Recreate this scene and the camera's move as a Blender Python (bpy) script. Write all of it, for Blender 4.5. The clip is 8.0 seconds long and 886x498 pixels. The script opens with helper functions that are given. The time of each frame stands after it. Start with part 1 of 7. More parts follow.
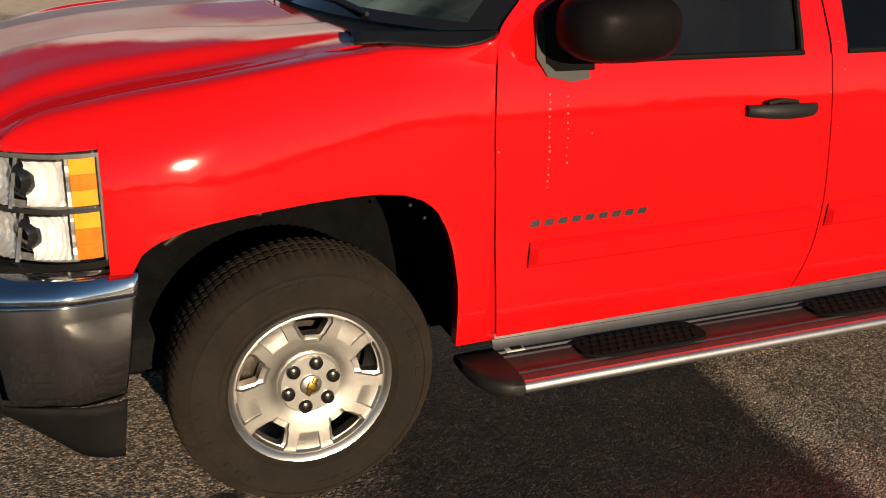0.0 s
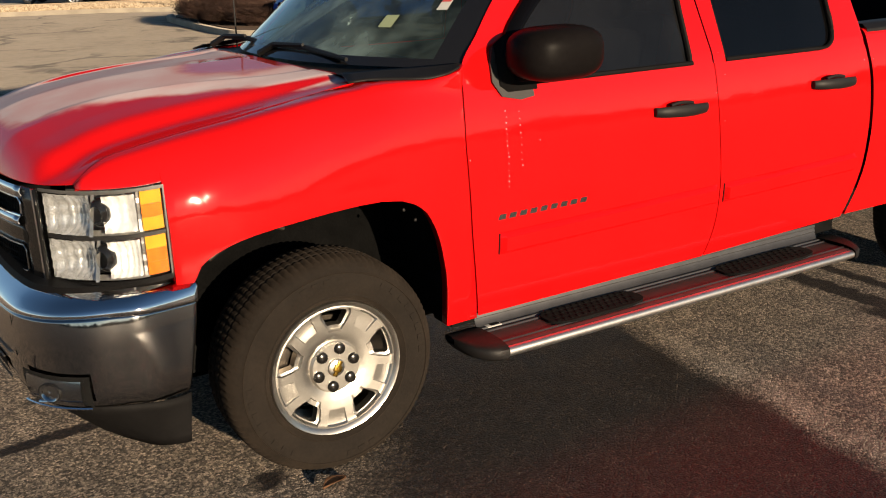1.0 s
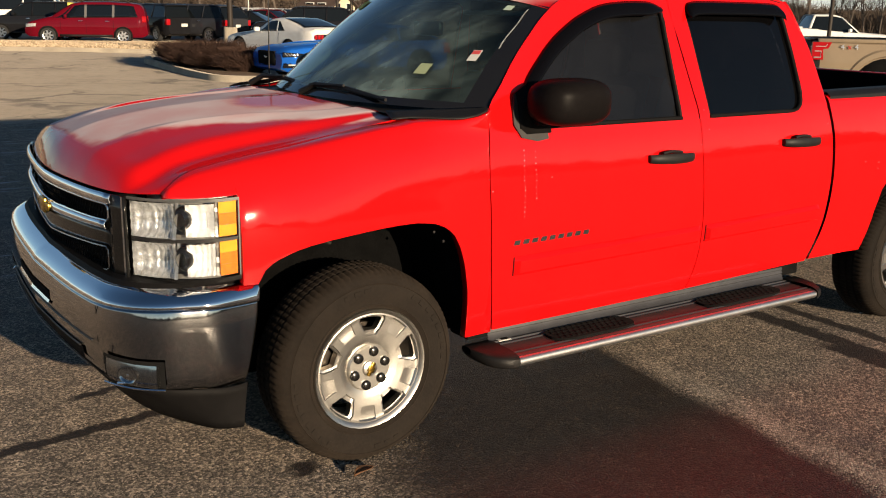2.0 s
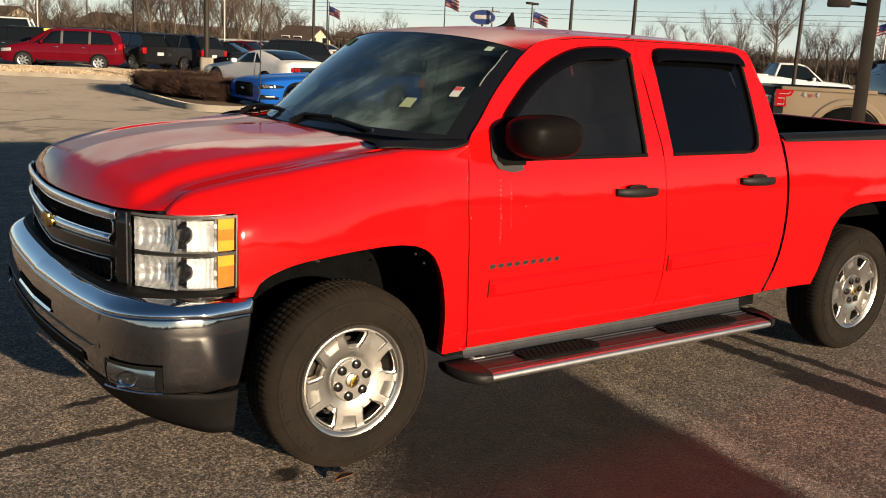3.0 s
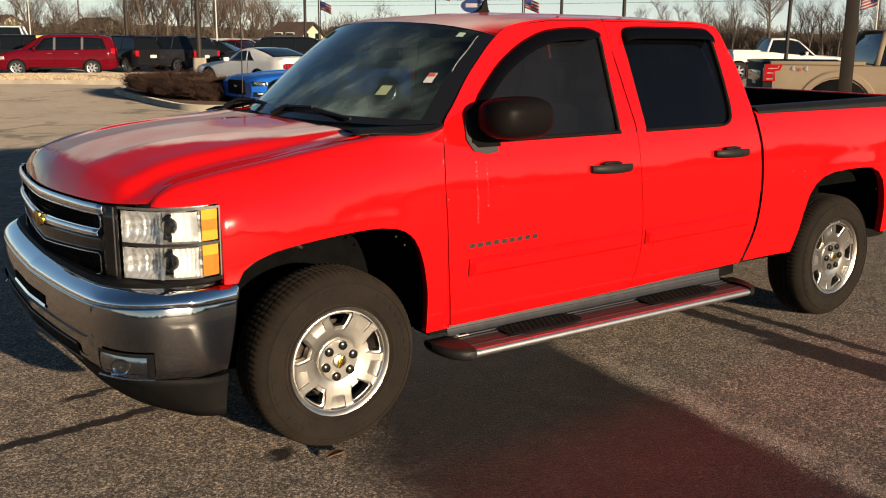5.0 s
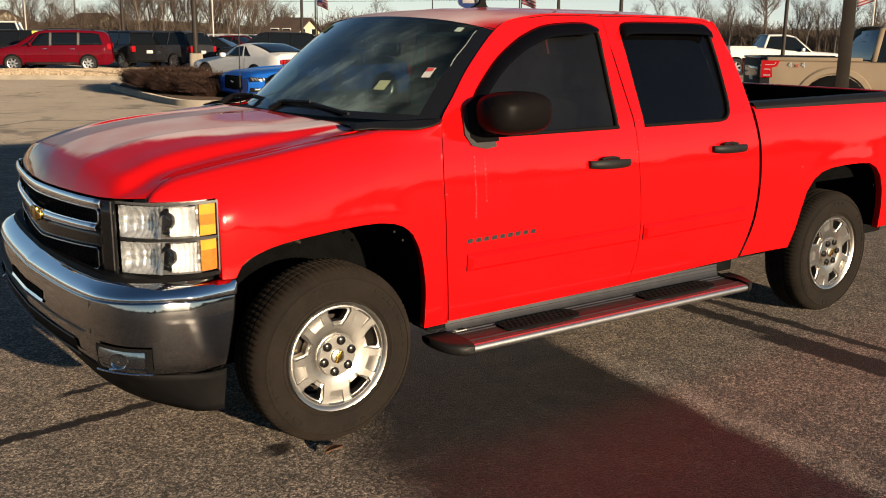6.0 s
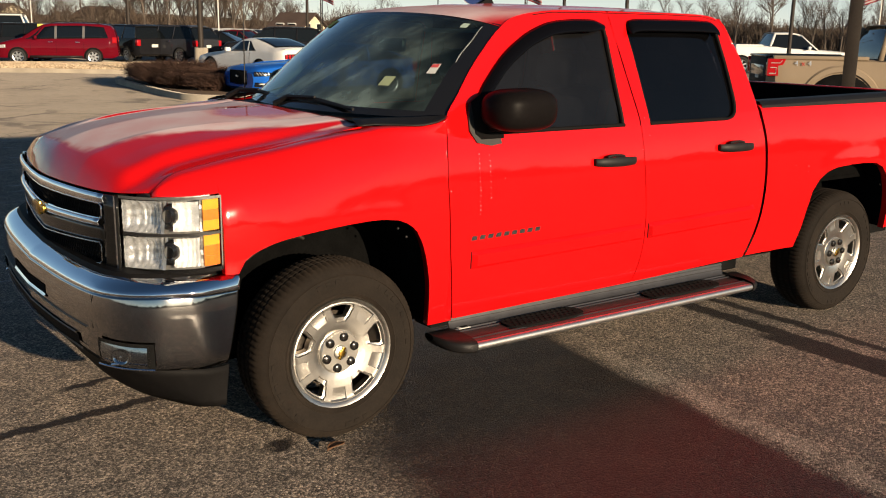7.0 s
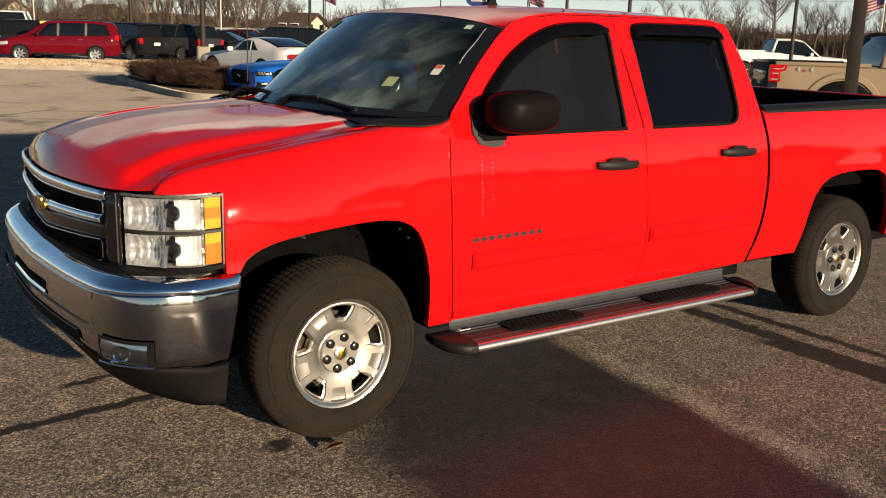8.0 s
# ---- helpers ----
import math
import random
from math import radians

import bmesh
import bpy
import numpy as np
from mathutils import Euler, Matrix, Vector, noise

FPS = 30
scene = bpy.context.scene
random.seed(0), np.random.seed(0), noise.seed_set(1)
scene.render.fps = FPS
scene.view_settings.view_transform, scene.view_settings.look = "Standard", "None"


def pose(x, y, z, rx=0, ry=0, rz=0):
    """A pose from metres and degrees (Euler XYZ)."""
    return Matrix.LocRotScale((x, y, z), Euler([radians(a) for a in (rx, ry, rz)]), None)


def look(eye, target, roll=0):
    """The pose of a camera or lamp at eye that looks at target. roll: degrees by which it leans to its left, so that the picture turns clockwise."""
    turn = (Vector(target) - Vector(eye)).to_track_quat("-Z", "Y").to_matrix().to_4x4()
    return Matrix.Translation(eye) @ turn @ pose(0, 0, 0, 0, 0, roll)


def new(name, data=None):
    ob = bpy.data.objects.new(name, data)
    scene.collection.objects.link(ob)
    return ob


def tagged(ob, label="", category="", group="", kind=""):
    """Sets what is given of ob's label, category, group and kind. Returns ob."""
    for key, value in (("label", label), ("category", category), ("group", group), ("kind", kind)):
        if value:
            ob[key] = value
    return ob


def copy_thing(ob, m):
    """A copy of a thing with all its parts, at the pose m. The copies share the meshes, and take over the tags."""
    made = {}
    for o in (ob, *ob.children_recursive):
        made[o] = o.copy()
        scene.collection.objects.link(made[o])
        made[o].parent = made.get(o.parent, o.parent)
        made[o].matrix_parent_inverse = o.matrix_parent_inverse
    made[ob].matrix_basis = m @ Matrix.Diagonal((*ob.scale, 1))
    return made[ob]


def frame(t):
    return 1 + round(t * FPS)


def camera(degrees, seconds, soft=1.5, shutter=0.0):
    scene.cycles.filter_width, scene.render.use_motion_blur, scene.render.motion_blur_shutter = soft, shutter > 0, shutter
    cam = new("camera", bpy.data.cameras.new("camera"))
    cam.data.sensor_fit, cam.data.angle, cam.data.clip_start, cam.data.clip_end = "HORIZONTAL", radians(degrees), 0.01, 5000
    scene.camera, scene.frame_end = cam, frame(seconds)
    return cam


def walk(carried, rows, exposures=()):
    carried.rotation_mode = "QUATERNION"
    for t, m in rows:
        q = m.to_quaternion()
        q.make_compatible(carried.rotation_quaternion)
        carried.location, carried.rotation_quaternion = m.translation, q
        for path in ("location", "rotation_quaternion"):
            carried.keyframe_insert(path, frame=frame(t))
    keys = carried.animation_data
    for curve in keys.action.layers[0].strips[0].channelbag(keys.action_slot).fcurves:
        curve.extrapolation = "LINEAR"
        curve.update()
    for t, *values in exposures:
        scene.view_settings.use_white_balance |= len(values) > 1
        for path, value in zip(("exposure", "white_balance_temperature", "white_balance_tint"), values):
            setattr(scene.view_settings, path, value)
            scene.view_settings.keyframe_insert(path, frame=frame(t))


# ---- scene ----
cam = camera(49.6, 8.0, soft=1.1)
PATH = [
    (0, (-0.661, -2.407, 1.746), (0.092, -0.689, 1.050), 1.96),
    (0.1, (-0.691, -2.487, 1.746), (0.058, -0.792, 0.994), 0.05),
    (0.2, (-0.777, -2.525, 1.741), (0.011, -0.850, 0.985), -1.06),
    (0.3, (-0.876, -2.547, 1.742), (-0.029, -0.875, 1.043), -1.52),
    (0.5, (-1.056, -2.567, 1.749), (-0.108, -0.938, 1.080), -2.10),
    (0.7, (-1.121, -2.679, 1.760), (-0.171, -1.059, 1.073), -1.66),
    (1, (-1.248, -2.821, 1.768), (-0.269, -1.182, 1.173), -1.83),
    (1.2, (-1.295, -2.905, 1.753), (-0.332, -1.240, 1.205), -2.58),
    (2.3, (-1.862, -3.146, 1.782), (-0.736, -1.559, 1.32), 2.8),
    (2.5, (-1.896, -3.185, 1.785), (-0.748, -1.611, 1.335), 3.2),
    (3, (-1.927, -3.303, 1.779), (-0.793, -1.708, 1.366), 2.9),
    (3.5, (-1.951, -3.423, 1.773), (-0.823, -1.823, 1.361), 1.8),
    (4, (-1.94, -3.468, 1.776), (-0.835, -1.856, 1.349), 0.6),
    (4.5, (-1.921, -3.475, 1.773), (-0.801, -1.875, 1.344), 0.5),
    (6, (-1.927, -3.469, 1.763), (-0.795, -1.88, 1.323), 0.5),
    (6.5, (-1.925, -3.462, 1.763), (-0.783, -1.882, 1.316), 0.9),
    (7, (-1.918, -3.454, 1.763), (-0.793, -1.862, 1.315), 0.9),
    (7.5, (-1.92, -3.448, 1.761), (-0.794, -1.856, 1.318), 1.4),
    (8, (-1.922, -3.445, 1.759), (-0.796, -1.853, 1.315), 1.6),
]
walk(cam, [(t, look(eye, target, roll)) for t, eye, target, roll in PATH], [(0.0, -0.20), (0.2, -0.12), (0.5, 0.0), (8.0, 0.0)])
SUN_AZ, SUN_EL = -4.5, 9.6          # degrees: sunlight travels along +y, leaning this much to +x
# ---- world, sun ----
world = bpy.data.worlds.new("world")
scene.world = world
world.use_nodes = True
wn = world.node_tree
sky = wn.nodes.new("ShaderNodeTexSky")
sky.sky_type, sky.sun_disc = "NISHITA", False
sky.sun_elevation, sky.sun_rotation = radians(SUN_EL), radians(180 + SUN_AZ)
sky.air_density, sky.dust_density, sky.ozone_density = 1.0, 0.1, 3.0
# pale winter haze that brightens the whole sky evenly towards the horizon
wco, wxyz, wmap, wmix = (wn.nodes.new(k) for k in ("ShaderNodeTexCoord", "ShaderNodeSeparateXYZ", "ShaderNodeValToRGB", "ShaderNodeMix"))
wn.links.new(wco.outputs["Generated"], wxyz.inputs[0])
wn.links.new(wxyz.outputs[2], wmap.inputs[0])
wmap.color_ramp.elements[0].position, wmap.color_ramp.elements[0].color = 0.0, (7.2, 8.0, 8.4, 1)
wmap.color_ramp.elements[1].position, wmap.color_ramp.elements[1].color = 0.42, (0.0, 0.0, 0.0, 1)
mid_haze = wmap.color_ramp.elements.new(0.13)
mid_haze.color = (1.2, 1.7, 2.3, 1)
wmix.data_type, wmix.blend_type = "RGBA", "ADD"
wmix.inputs[0].default_value = 1.0
wn.links.new(sky.outputs[0], wmix.inputs[6])
wn.links.new(wmap.outputs[0], wmix.inputs[7])
wn.links.new(wmix.outputs[2], wn.nodes["Background"].inputs[0])
wn.nodes["Background"].inputs[1].default_value = 0.070
sun = new("sun", bpy.data.lights.new("sun", "SUN"))
sun.data.energy, sun.data.angle, sun.data.color = 7.6, radians(0.5), (1.0, 0.79, 0.55)
sd = Vector((math.sin(radians(SUN_AZ)) * math.cos(radians(SUN_EL)), math.cos(radians(SUN_AZ)) * math.cos(radians(SUN_EL)), -math.sin(radians(SUN_EL))))
sun.matrix_world = Matrix.Translation((0, -20, 20)) @ sd.to_track_quat("-Z", "Y").to_matrix().to_4x4()


# ---- materials ----
def material(name, colour, rough=0.5, metal=0.0, coat=0.0, vary=0.0, scale=6.0, fine=60.0, bump=0.0, bump_scale=80.0, spec=0.5, emit=0.0, colour2=None, bump_depth=0.01):
    """A principled material with two scales of colour variation and a fine bump."""
    m = bpy.data.materials.new(name)
    m.use_nodes = True
    t = m.node_tree
    b = t.nodes["Principled BSDF"]
    b.inputs["Roughness"].default_value, b.inputs["Metallic"].default_value = rough, metal
    b.inputs["Coat Weight"].default_value, b.inputs["Coat Roughness"].default_value = coat, 0.03
    b.inputs["Specular IOR Level"].default_value = spec
    b.inputs["Diffuse Roughness"].default_value = 1.0 if rough > 0.8 else 0.0
    b.inputs["Base Color"].default_value = (*colour, 1)
    if emit:
        b.inputs["Emission Color"].default_value, b.inputs["Emission Strength"].default_value = (*colour, 1), emit
    co = t.nodes.new("ShaderNodeTexCoord")
    if vary or colour2:
        n1, n2 = noise_node(t, co, scale), noise_node(t, co, fine)
        mix = t.nodes.new("ShaderNodeMath")
        mix.operation = "MULTIPLY_ADD"
        t.links.new(n1, mix.inputs[0])
        mix.inputs[1].default_value = 0.6
        half = t.nodes.new("ShaderNodeMath")
        half.operation = "MULTIPLY"
        half.inputs[1].default_value = 0.4
        t.links.new(n2, half.inputs[0])
        t.links.new(half.outputs[0], mix.inputs[2])
        ramp = t.nodes.new("ShaderNodeValToRGB")
        lo = colour2 if colour2 else tuple(max(0.0, c * (1 - vary)) for c in colour)
        hi = colour if colour2 else tuple(min(1.0, c * (1 + vary)) for c in colour)
        ramp.color_ramp.elements[0].position, ramp.color_ramp.elements[1].position = 0.36, 0.64
        ramp.color_ramp.elements[0].color, ramp.color_ramp.elements[1].color = (*lo, 1), (*hi, 1)
        t.links.new(mix.outputs[0], ramp.inputs[0])
        t.links.new(ramp.outputs[0], b.inputs["Base Color"])
    if bump:
        bp = t.nodes.new("ShaderNodeBump")
        bp.inputs["Strength"].default_value, bp.inputs["Distance"].default_value = bump, bump_depth
        t.links.new(noise_node(t, co, bump_scale), bp.inputs["Height"])
        t.links.new(bp.outputs[0], b.inputs["Normal"])
    return m


def noise_node(t, co, scale, detail=4.0, out="Object"):
    n = t.nodes.new("ShaderNodeTexNoise")
    n.inputs["Scale"].default_value, n.inputs["Detail"].default_value = scale, detail
    t.links.new(co.outputs[out], n.inputs["Vector"])
    return n.outputs[0]


def math_node(t, op, a, b=None, c=None, clamp=False):
    n = t.nodes.new("ShaderNodeMath")
    n.operation, n.use_clamp = op, clamp
    for i, v in enumerate((a, b, c)):
        if v is None:
            continue
        if isinstance(v, (int, float)):
            n.inputs[i].default_value = v
        else:
            t.links.new(v, n.inputs[i])
    return n.outputs[0]


def smooth_node(t, v, lo, hi):
    n = t.nodes.new("ShaderNodeMapRange")
    n.interpolation_type = "SMOOTHSTEP"
    n.inputs["From Min"].default_value, n.inputs["From Max"].default_value = lo, hi
    t.links.new(v, n.inputs["Value"])
    return n.outputs[0]


def mix_colour(t, f, a, b):
    n = t.nodes.new("ShaderNodeMix")
    n.data_type = "RGBA"
    for s, v in ((n.inputs[0], f), (n.inputs[6], a), (n.inputs[7], b)):
        if isinstance(v, tuple):
            s.default_value = (*v, 1)
        elif isinstance(v, (int, float)):
            s.default_value = v
        else:
            t.links.new(v, s)
    return n.outputs[2]


def glass(name, tint, gloss=0.5, rough=0.02, haze=0.0, haze_colour=(0.5, 0.55, 0.55), breath=None):
    """Thin tinted pane: what passes is tinted, and the Fresnel share is mirrored. haze: a film of dust or frost."""
    m = bpy.data.materials.new(name)
    m.use_nodes = True
    t = m.node_tree
    t.nodes.remove(t.nodes["Principled BSDF"])
    out = t.nodes["Material Output"]
    tr, gl, mix, fr = (t.nodes.new(k) for k in ("ShaderNodeBsdfTransparent", "ShaderNodeBsdfGlossy", "ShaderNodeMixShader", "ShaderNodeLayerWeight"))
    tr.inputs[0].default_value = (*tint, 1)
    gl.inputs["Roughness"].default_value = rough
    fr.inputs["Blend"].default_value = 0.5
    rim = math_node(t, "MULTIPLY_ADD", math_node(t, "POWER", fr.outputs["Facing"], 5.0), 0.96, 0.04)
    t.links.new(math_node(t, "MULTIPLY", rim, gloss * 2, clamp=True), mix.inputs[0])
    t.links.new(tr.outputs[0], mix.inputs[1])
    t.links.new(gl.outputs[0], mix.inputs[2])
    last = mix.outputs[0]
    if haze:
        co = t.nodes.new("ShaderNodeTexCoord")
        df, mx = t.nodes.new("ShaderNodeBsdfDiffuse"), t.nodes.new("ShaderNodeMixShader")
        df.inputs[0].default_value = (*haze_colour, 1)
        f = smooth_node(t, noise_node(t, co, 3.4, 8.0), 0.34, 0.68)
        if breath:
            # wiped streaks
            wipe, streaks = t.nodes.new("ShaderNodeMapping"), t.nodes.new("ShaderNodeTexNoise")
            wipe.vector_type = "TEXTURE"
            wipe.inputs["Rotation"].default_value, wipe.inputs["Scale"].default_value = (0.0, 0.0, radians(-35)), (1.0, 0.16, 1.0)
            streaks.inputs["Scale"].default_value, streaks.inputs["Detail"].default_value = 1.8, 6.0
            t.links.new(co.outputs["Object"], wipe.inputs["Vector"])
            t.links.new(wipe.outputs[0], streaks.inputs["Vector"])
            f = math_node(t, "MULTIPLY", f, math_node(t, "MULTIPLY_ADD", smooth_node(t, streaks.outputs[0], 0.40, 0.62), 1.15, 0.35))
        if not breath:
            f = math_node(t, "MULTIPLY_ADD", f, 0.25, 0.45)
        if breath:
            # breath and dew lie thickest round one spot
            far = t.nodes.new("ShaderNodeVectorMath")
            far.operation = "DISTANCE"
            t.links.new(co.outputs["Object"], far.inputs[0])
            far.inputs[1].default_value = breath
            near = math_node(t, "SUBTRACT", 1.0, smooth_node(t, far.outputs["Value"], 0.10, 0.66))
            f = math_node(t, "MULTIPLY_ADD", math_node(t, "MULTIPLY", f, 0.75), math_node(t, "MULTIPLY_ADD", near, 1.05, 0.20), math_node(t, "MULTIPLY", near, 0.20))
        t.links.new(math_node(t, "MULTIPLY", f, haze), mx.inputs[0])
        t.links.new(last, mx.inputs[1])
        t.links.new(df.outputs[0], mx.inputs[2])
        last = mx.outputs[0]
    t.links.new(last, out.inputs[0])
    return m


def red_paint(name, frost):
    """Red clear-coated paint; frost > 0 lays a pale rime on the level parts of the hood and the roof's front."""
    m = material(name, (0.62, 0.007, 0.008), 0.5, 0.0, 0.85, spec=0.0)
    t = m.node_tree
    b = t.nodes["Principled BSDF"]
    co = t.nodes.new("ShaderNodeTexCoord")
    big, fine = noise_node(t, co, 3.0), noise_node(t, co, 260.0)
    base = mix_colour(t, big, (0.60, 0.004, 0.005), (0.68, 0.006, 0.007))
    dust = math_node(t, "MULTIPLY", smooth_node(t, fine, 0.66, 0.78), 0.05)
    base = mix_colour(t, dust, base, (0.75, 0.6, 0.55))
    b.inputs["Coat Roughness"].default_value = 0.06
    wave = t.nodes.new("ShaderNodeBump")
    wave.inputs["Strength"].default_value, wave.inputs["Distance"].default_value = 0.25, 0.010
    t.links.new(noise_node(t, co, 3.2, 3.0), wave.inputs["Height"])
    t.links.new(wave.outputs[0], b.inputs["Coat Normal"])
    if frost:
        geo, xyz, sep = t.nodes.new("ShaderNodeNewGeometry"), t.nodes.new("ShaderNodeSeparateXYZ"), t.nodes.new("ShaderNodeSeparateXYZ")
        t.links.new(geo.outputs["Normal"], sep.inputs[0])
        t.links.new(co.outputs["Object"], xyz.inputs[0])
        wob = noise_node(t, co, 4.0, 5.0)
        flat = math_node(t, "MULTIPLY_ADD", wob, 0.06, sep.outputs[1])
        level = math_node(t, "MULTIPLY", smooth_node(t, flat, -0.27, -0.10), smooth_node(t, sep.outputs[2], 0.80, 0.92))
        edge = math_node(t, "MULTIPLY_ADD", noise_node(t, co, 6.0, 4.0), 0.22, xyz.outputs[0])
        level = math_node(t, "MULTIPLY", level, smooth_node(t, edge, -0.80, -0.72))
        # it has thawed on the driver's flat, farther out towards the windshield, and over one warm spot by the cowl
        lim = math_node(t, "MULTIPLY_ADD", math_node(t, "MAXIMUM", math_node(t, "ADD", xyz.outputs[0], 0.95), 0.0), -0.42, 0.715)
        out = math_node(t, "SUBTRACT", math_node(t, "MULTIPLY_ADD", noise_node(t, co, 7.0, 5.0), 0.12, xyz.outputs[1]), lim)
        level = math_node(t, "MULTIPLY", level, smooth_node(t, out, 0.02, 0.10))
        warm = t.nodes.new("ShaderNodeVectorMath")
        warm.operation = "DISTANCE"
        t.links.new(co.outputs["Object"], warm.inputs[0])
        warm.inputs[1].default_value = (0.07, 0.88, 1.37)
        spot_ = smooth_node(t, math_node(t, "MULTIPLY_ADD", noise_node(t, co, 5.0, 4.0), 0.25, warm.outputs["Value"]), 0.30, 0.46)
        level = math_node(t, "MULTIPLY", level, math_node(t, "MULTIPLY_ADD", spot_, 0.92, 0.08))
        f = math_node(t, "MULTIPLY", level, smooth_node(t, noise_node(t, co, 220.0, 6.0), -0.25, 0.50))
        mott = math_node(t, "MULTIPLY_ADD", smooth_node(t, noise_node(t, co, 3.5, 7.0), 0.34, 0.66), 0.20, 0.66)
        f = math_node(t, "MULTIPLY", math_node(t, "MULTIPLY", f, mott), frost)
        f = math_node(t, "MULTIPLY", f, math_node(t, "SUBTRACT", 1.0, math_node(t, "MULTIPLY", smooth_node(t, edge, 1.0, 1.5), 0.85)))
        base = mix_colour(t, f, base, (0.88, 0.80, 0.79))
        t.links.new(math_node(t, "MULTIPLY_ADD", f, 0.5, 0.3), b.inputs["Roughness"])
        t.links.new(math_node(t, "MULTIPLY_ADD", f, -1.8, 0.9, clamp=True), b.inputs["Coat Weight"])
    t.links.new(base, b.inputs["Base Color"])
    return m


RED, RED_FROST = red_paint("red_paint", 0.0), red_paint("red_paint_frosted", 1.0)
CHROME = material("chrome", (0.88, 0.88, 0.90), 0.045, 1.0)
ALU = material("machined_aluminium", (0.60, 0.575, 0.53), 0.34, 1.0, vary=0.06, scale=9, fine=120, bump=0.05, bump_scale=220)
BRUSHED = material("brushed_aluminium", (0.115, 0.112, 0.114), 0.42, 0.8, spec=0.3, vary=0.12, scale=14, fine=150)
RUBBER = material("tyre_rubber", (0.017, 0.0125, 0.009), 0.85, spec=0.22, vary=0.25, scale=9, fine=90, bump=0.15, bump_scale=120)
PLASTIC = material("black_plastic", (0.012, 0.011, 0.011), 0.5, spec=0.25, vary=0.2, scale=20, fine=200, bump=0.1, bump_scale=400)
GLOSS_BLACK = material("gloss_black", (0.012, 0.012, 0.013), 0.12, coat=0.5)
DARK = material("dark_cavity", (0.010, 0.010, 0.010), 0.9, vary=0.3, spec=0.04)
VALANCE = material("grey_plastic", (0.0085, 0.008, 0.008), 0.6, spec=0.07, vary=0.2, scale=7, fine=90, bump=0.08, bump_scale=300)
WINDSHIELD = glass("windshield_glass", (0.42, 0.60, 0.58), 0.8, 0.01, 0.58, (0.31, 0.43, 0.41), (0.40, 0.80, 1.50))
TINTED = glass("tinted_glass", (0.025, 0.023, 0.030), 0.5, 0.01, 0.014, (0.26, 0.26, 0.30))
FRONT_TINT = glass("front_door_glass", (0.11, 0.112, 0.115), 0.5, 0.02, 0.050, (0.26, 0.265, 0.29))
LENS = glass("clear_lens", (0.93, 0.94, 0.94), 0.5, 0.02)
AMBER_DEEP = material("deep_amber_reflector", (0.78, 0.20, 0.01), 0.50, spec=0.2, vary=0.25, scale=60, fine=300)
AMBER = material("amber_reflector", (0.95, 0.40, 0.02), 0.50, spec=0.2, vary=0.12, scale=30, fine=300)
BADGE = material("badge_chrome", (0.30, 0.285, 0.28), 0.25, 1.0)
FOG_SILVER = material("fog_reflector", (0.55, 0.55, 0.55), 0.12, 1.0, vary=0.1)
FASCIA = material("black_fascia", (0.008, 0.008, 0.008), 0.2, spec=0.3)
POLISHED = material("polished_edge", (0.66, 0.64, 0.63), 0.40, 1.0, vary=0.1, scale=12, fine=90)
BRACKET = material("grey_bracket", (0.024, 0.022, 0.021), 0.5, vary=0.1, scale=20, fine=200)
# darker copy of chrome for the bumper's face: dim reflections put into its colour
DIM_CHROME = material("dim_face_chrome", (0.46, 0.445, 0.435), 0.07, 1.0, vary=0.06, scale=5, fine=60)
DULL_CHROME = material("bumper_chrome", (0.37, 0.34, 0.315), 0.09, 1.0, vary=0.10, scale=5, fine=60)
HOUSING = material("lamp_housing", (0.72, 0.72, 0.70), 0.58, 1.0, bump=0.4, bump_scale=70)
MIRROR_SHELL = material("gloss_mirror_shell", (0.007, 0.006, 0.006), 0.38, vary=0.2, spec=0.03)
LAMP_CHROME = material("lamp_reflector", (0.94, 0.94, 0.92), 0.22, 0.62, vary=0.35, scale=30, fine=160, bump=0.5, bump_scale=60)
# lamp_reflector again, paler and less metallic: the sun's glare put into the colour
LAMP_GLARE = material("glare_lamp_reflector", (0.95, 0.95, 0.93), 0.20, 0.25, vary=0.1, scale=30, fine=160, bump=0.4, bump_scale=60)
LAMP_RIM = material("grey_lamp_rim", (0.16, 0.155, 0.15), 0.4, 0.3, vary=0.15, scale=40, fine=200)
LAMP_CLEAR = material("silvered_plastic", (0.55, 0.54, 0.52), 0.42, 0.75, vary=0.25, scale=45, fine=300)
SEAT = material("grey_cloth", (0.16, 0.16, 0.16), 0.9, vary=0.2, scale=10, fine=300, bump=0.2, bump_scale=500)
DASH = material("dark_dashboard", (0.05, 0.055, 0.06), 0.6, vary=0.2, scale=10, fine=200)
GOLD = material("gold_badge", (0.50, 0.31, 0.06), 0.25, 1.0)
PAPER = material("white_paper", (0.62, 0.62, 0.58), 0.8, vary=0.04)
STICKER_RED = material("red_print", (0.6, 0.08, 0.08), 0.6)


# ---- mesh helpers ----
def broadened(bm):
    """The near pickup's nose is a little broader than its cab: its corners stand out beyond the doors."""
    for v in bm.verts:
        k = min(1.0, max(0.0, (0.30 - v.co.x) / 0.75))
        k = k * k * (3 - 2 * k)
        side = v.co.y - 1.0
        tip = min(1.0, max(0.0, (-0.50 - v.co.x) / 0.35))
        tip = 1.8 * tip * tip * (3 - 2 * tip) * min(1.0, abs(side) / 0.75) ** 1.5
        v.co += Vector((-(0.018 * k + 0.008 * tip) * abs(side), 0.034 * side * (k + tip), 0.0085 * (1.77 - v.co.z) * abs(side) * (k + tip)))


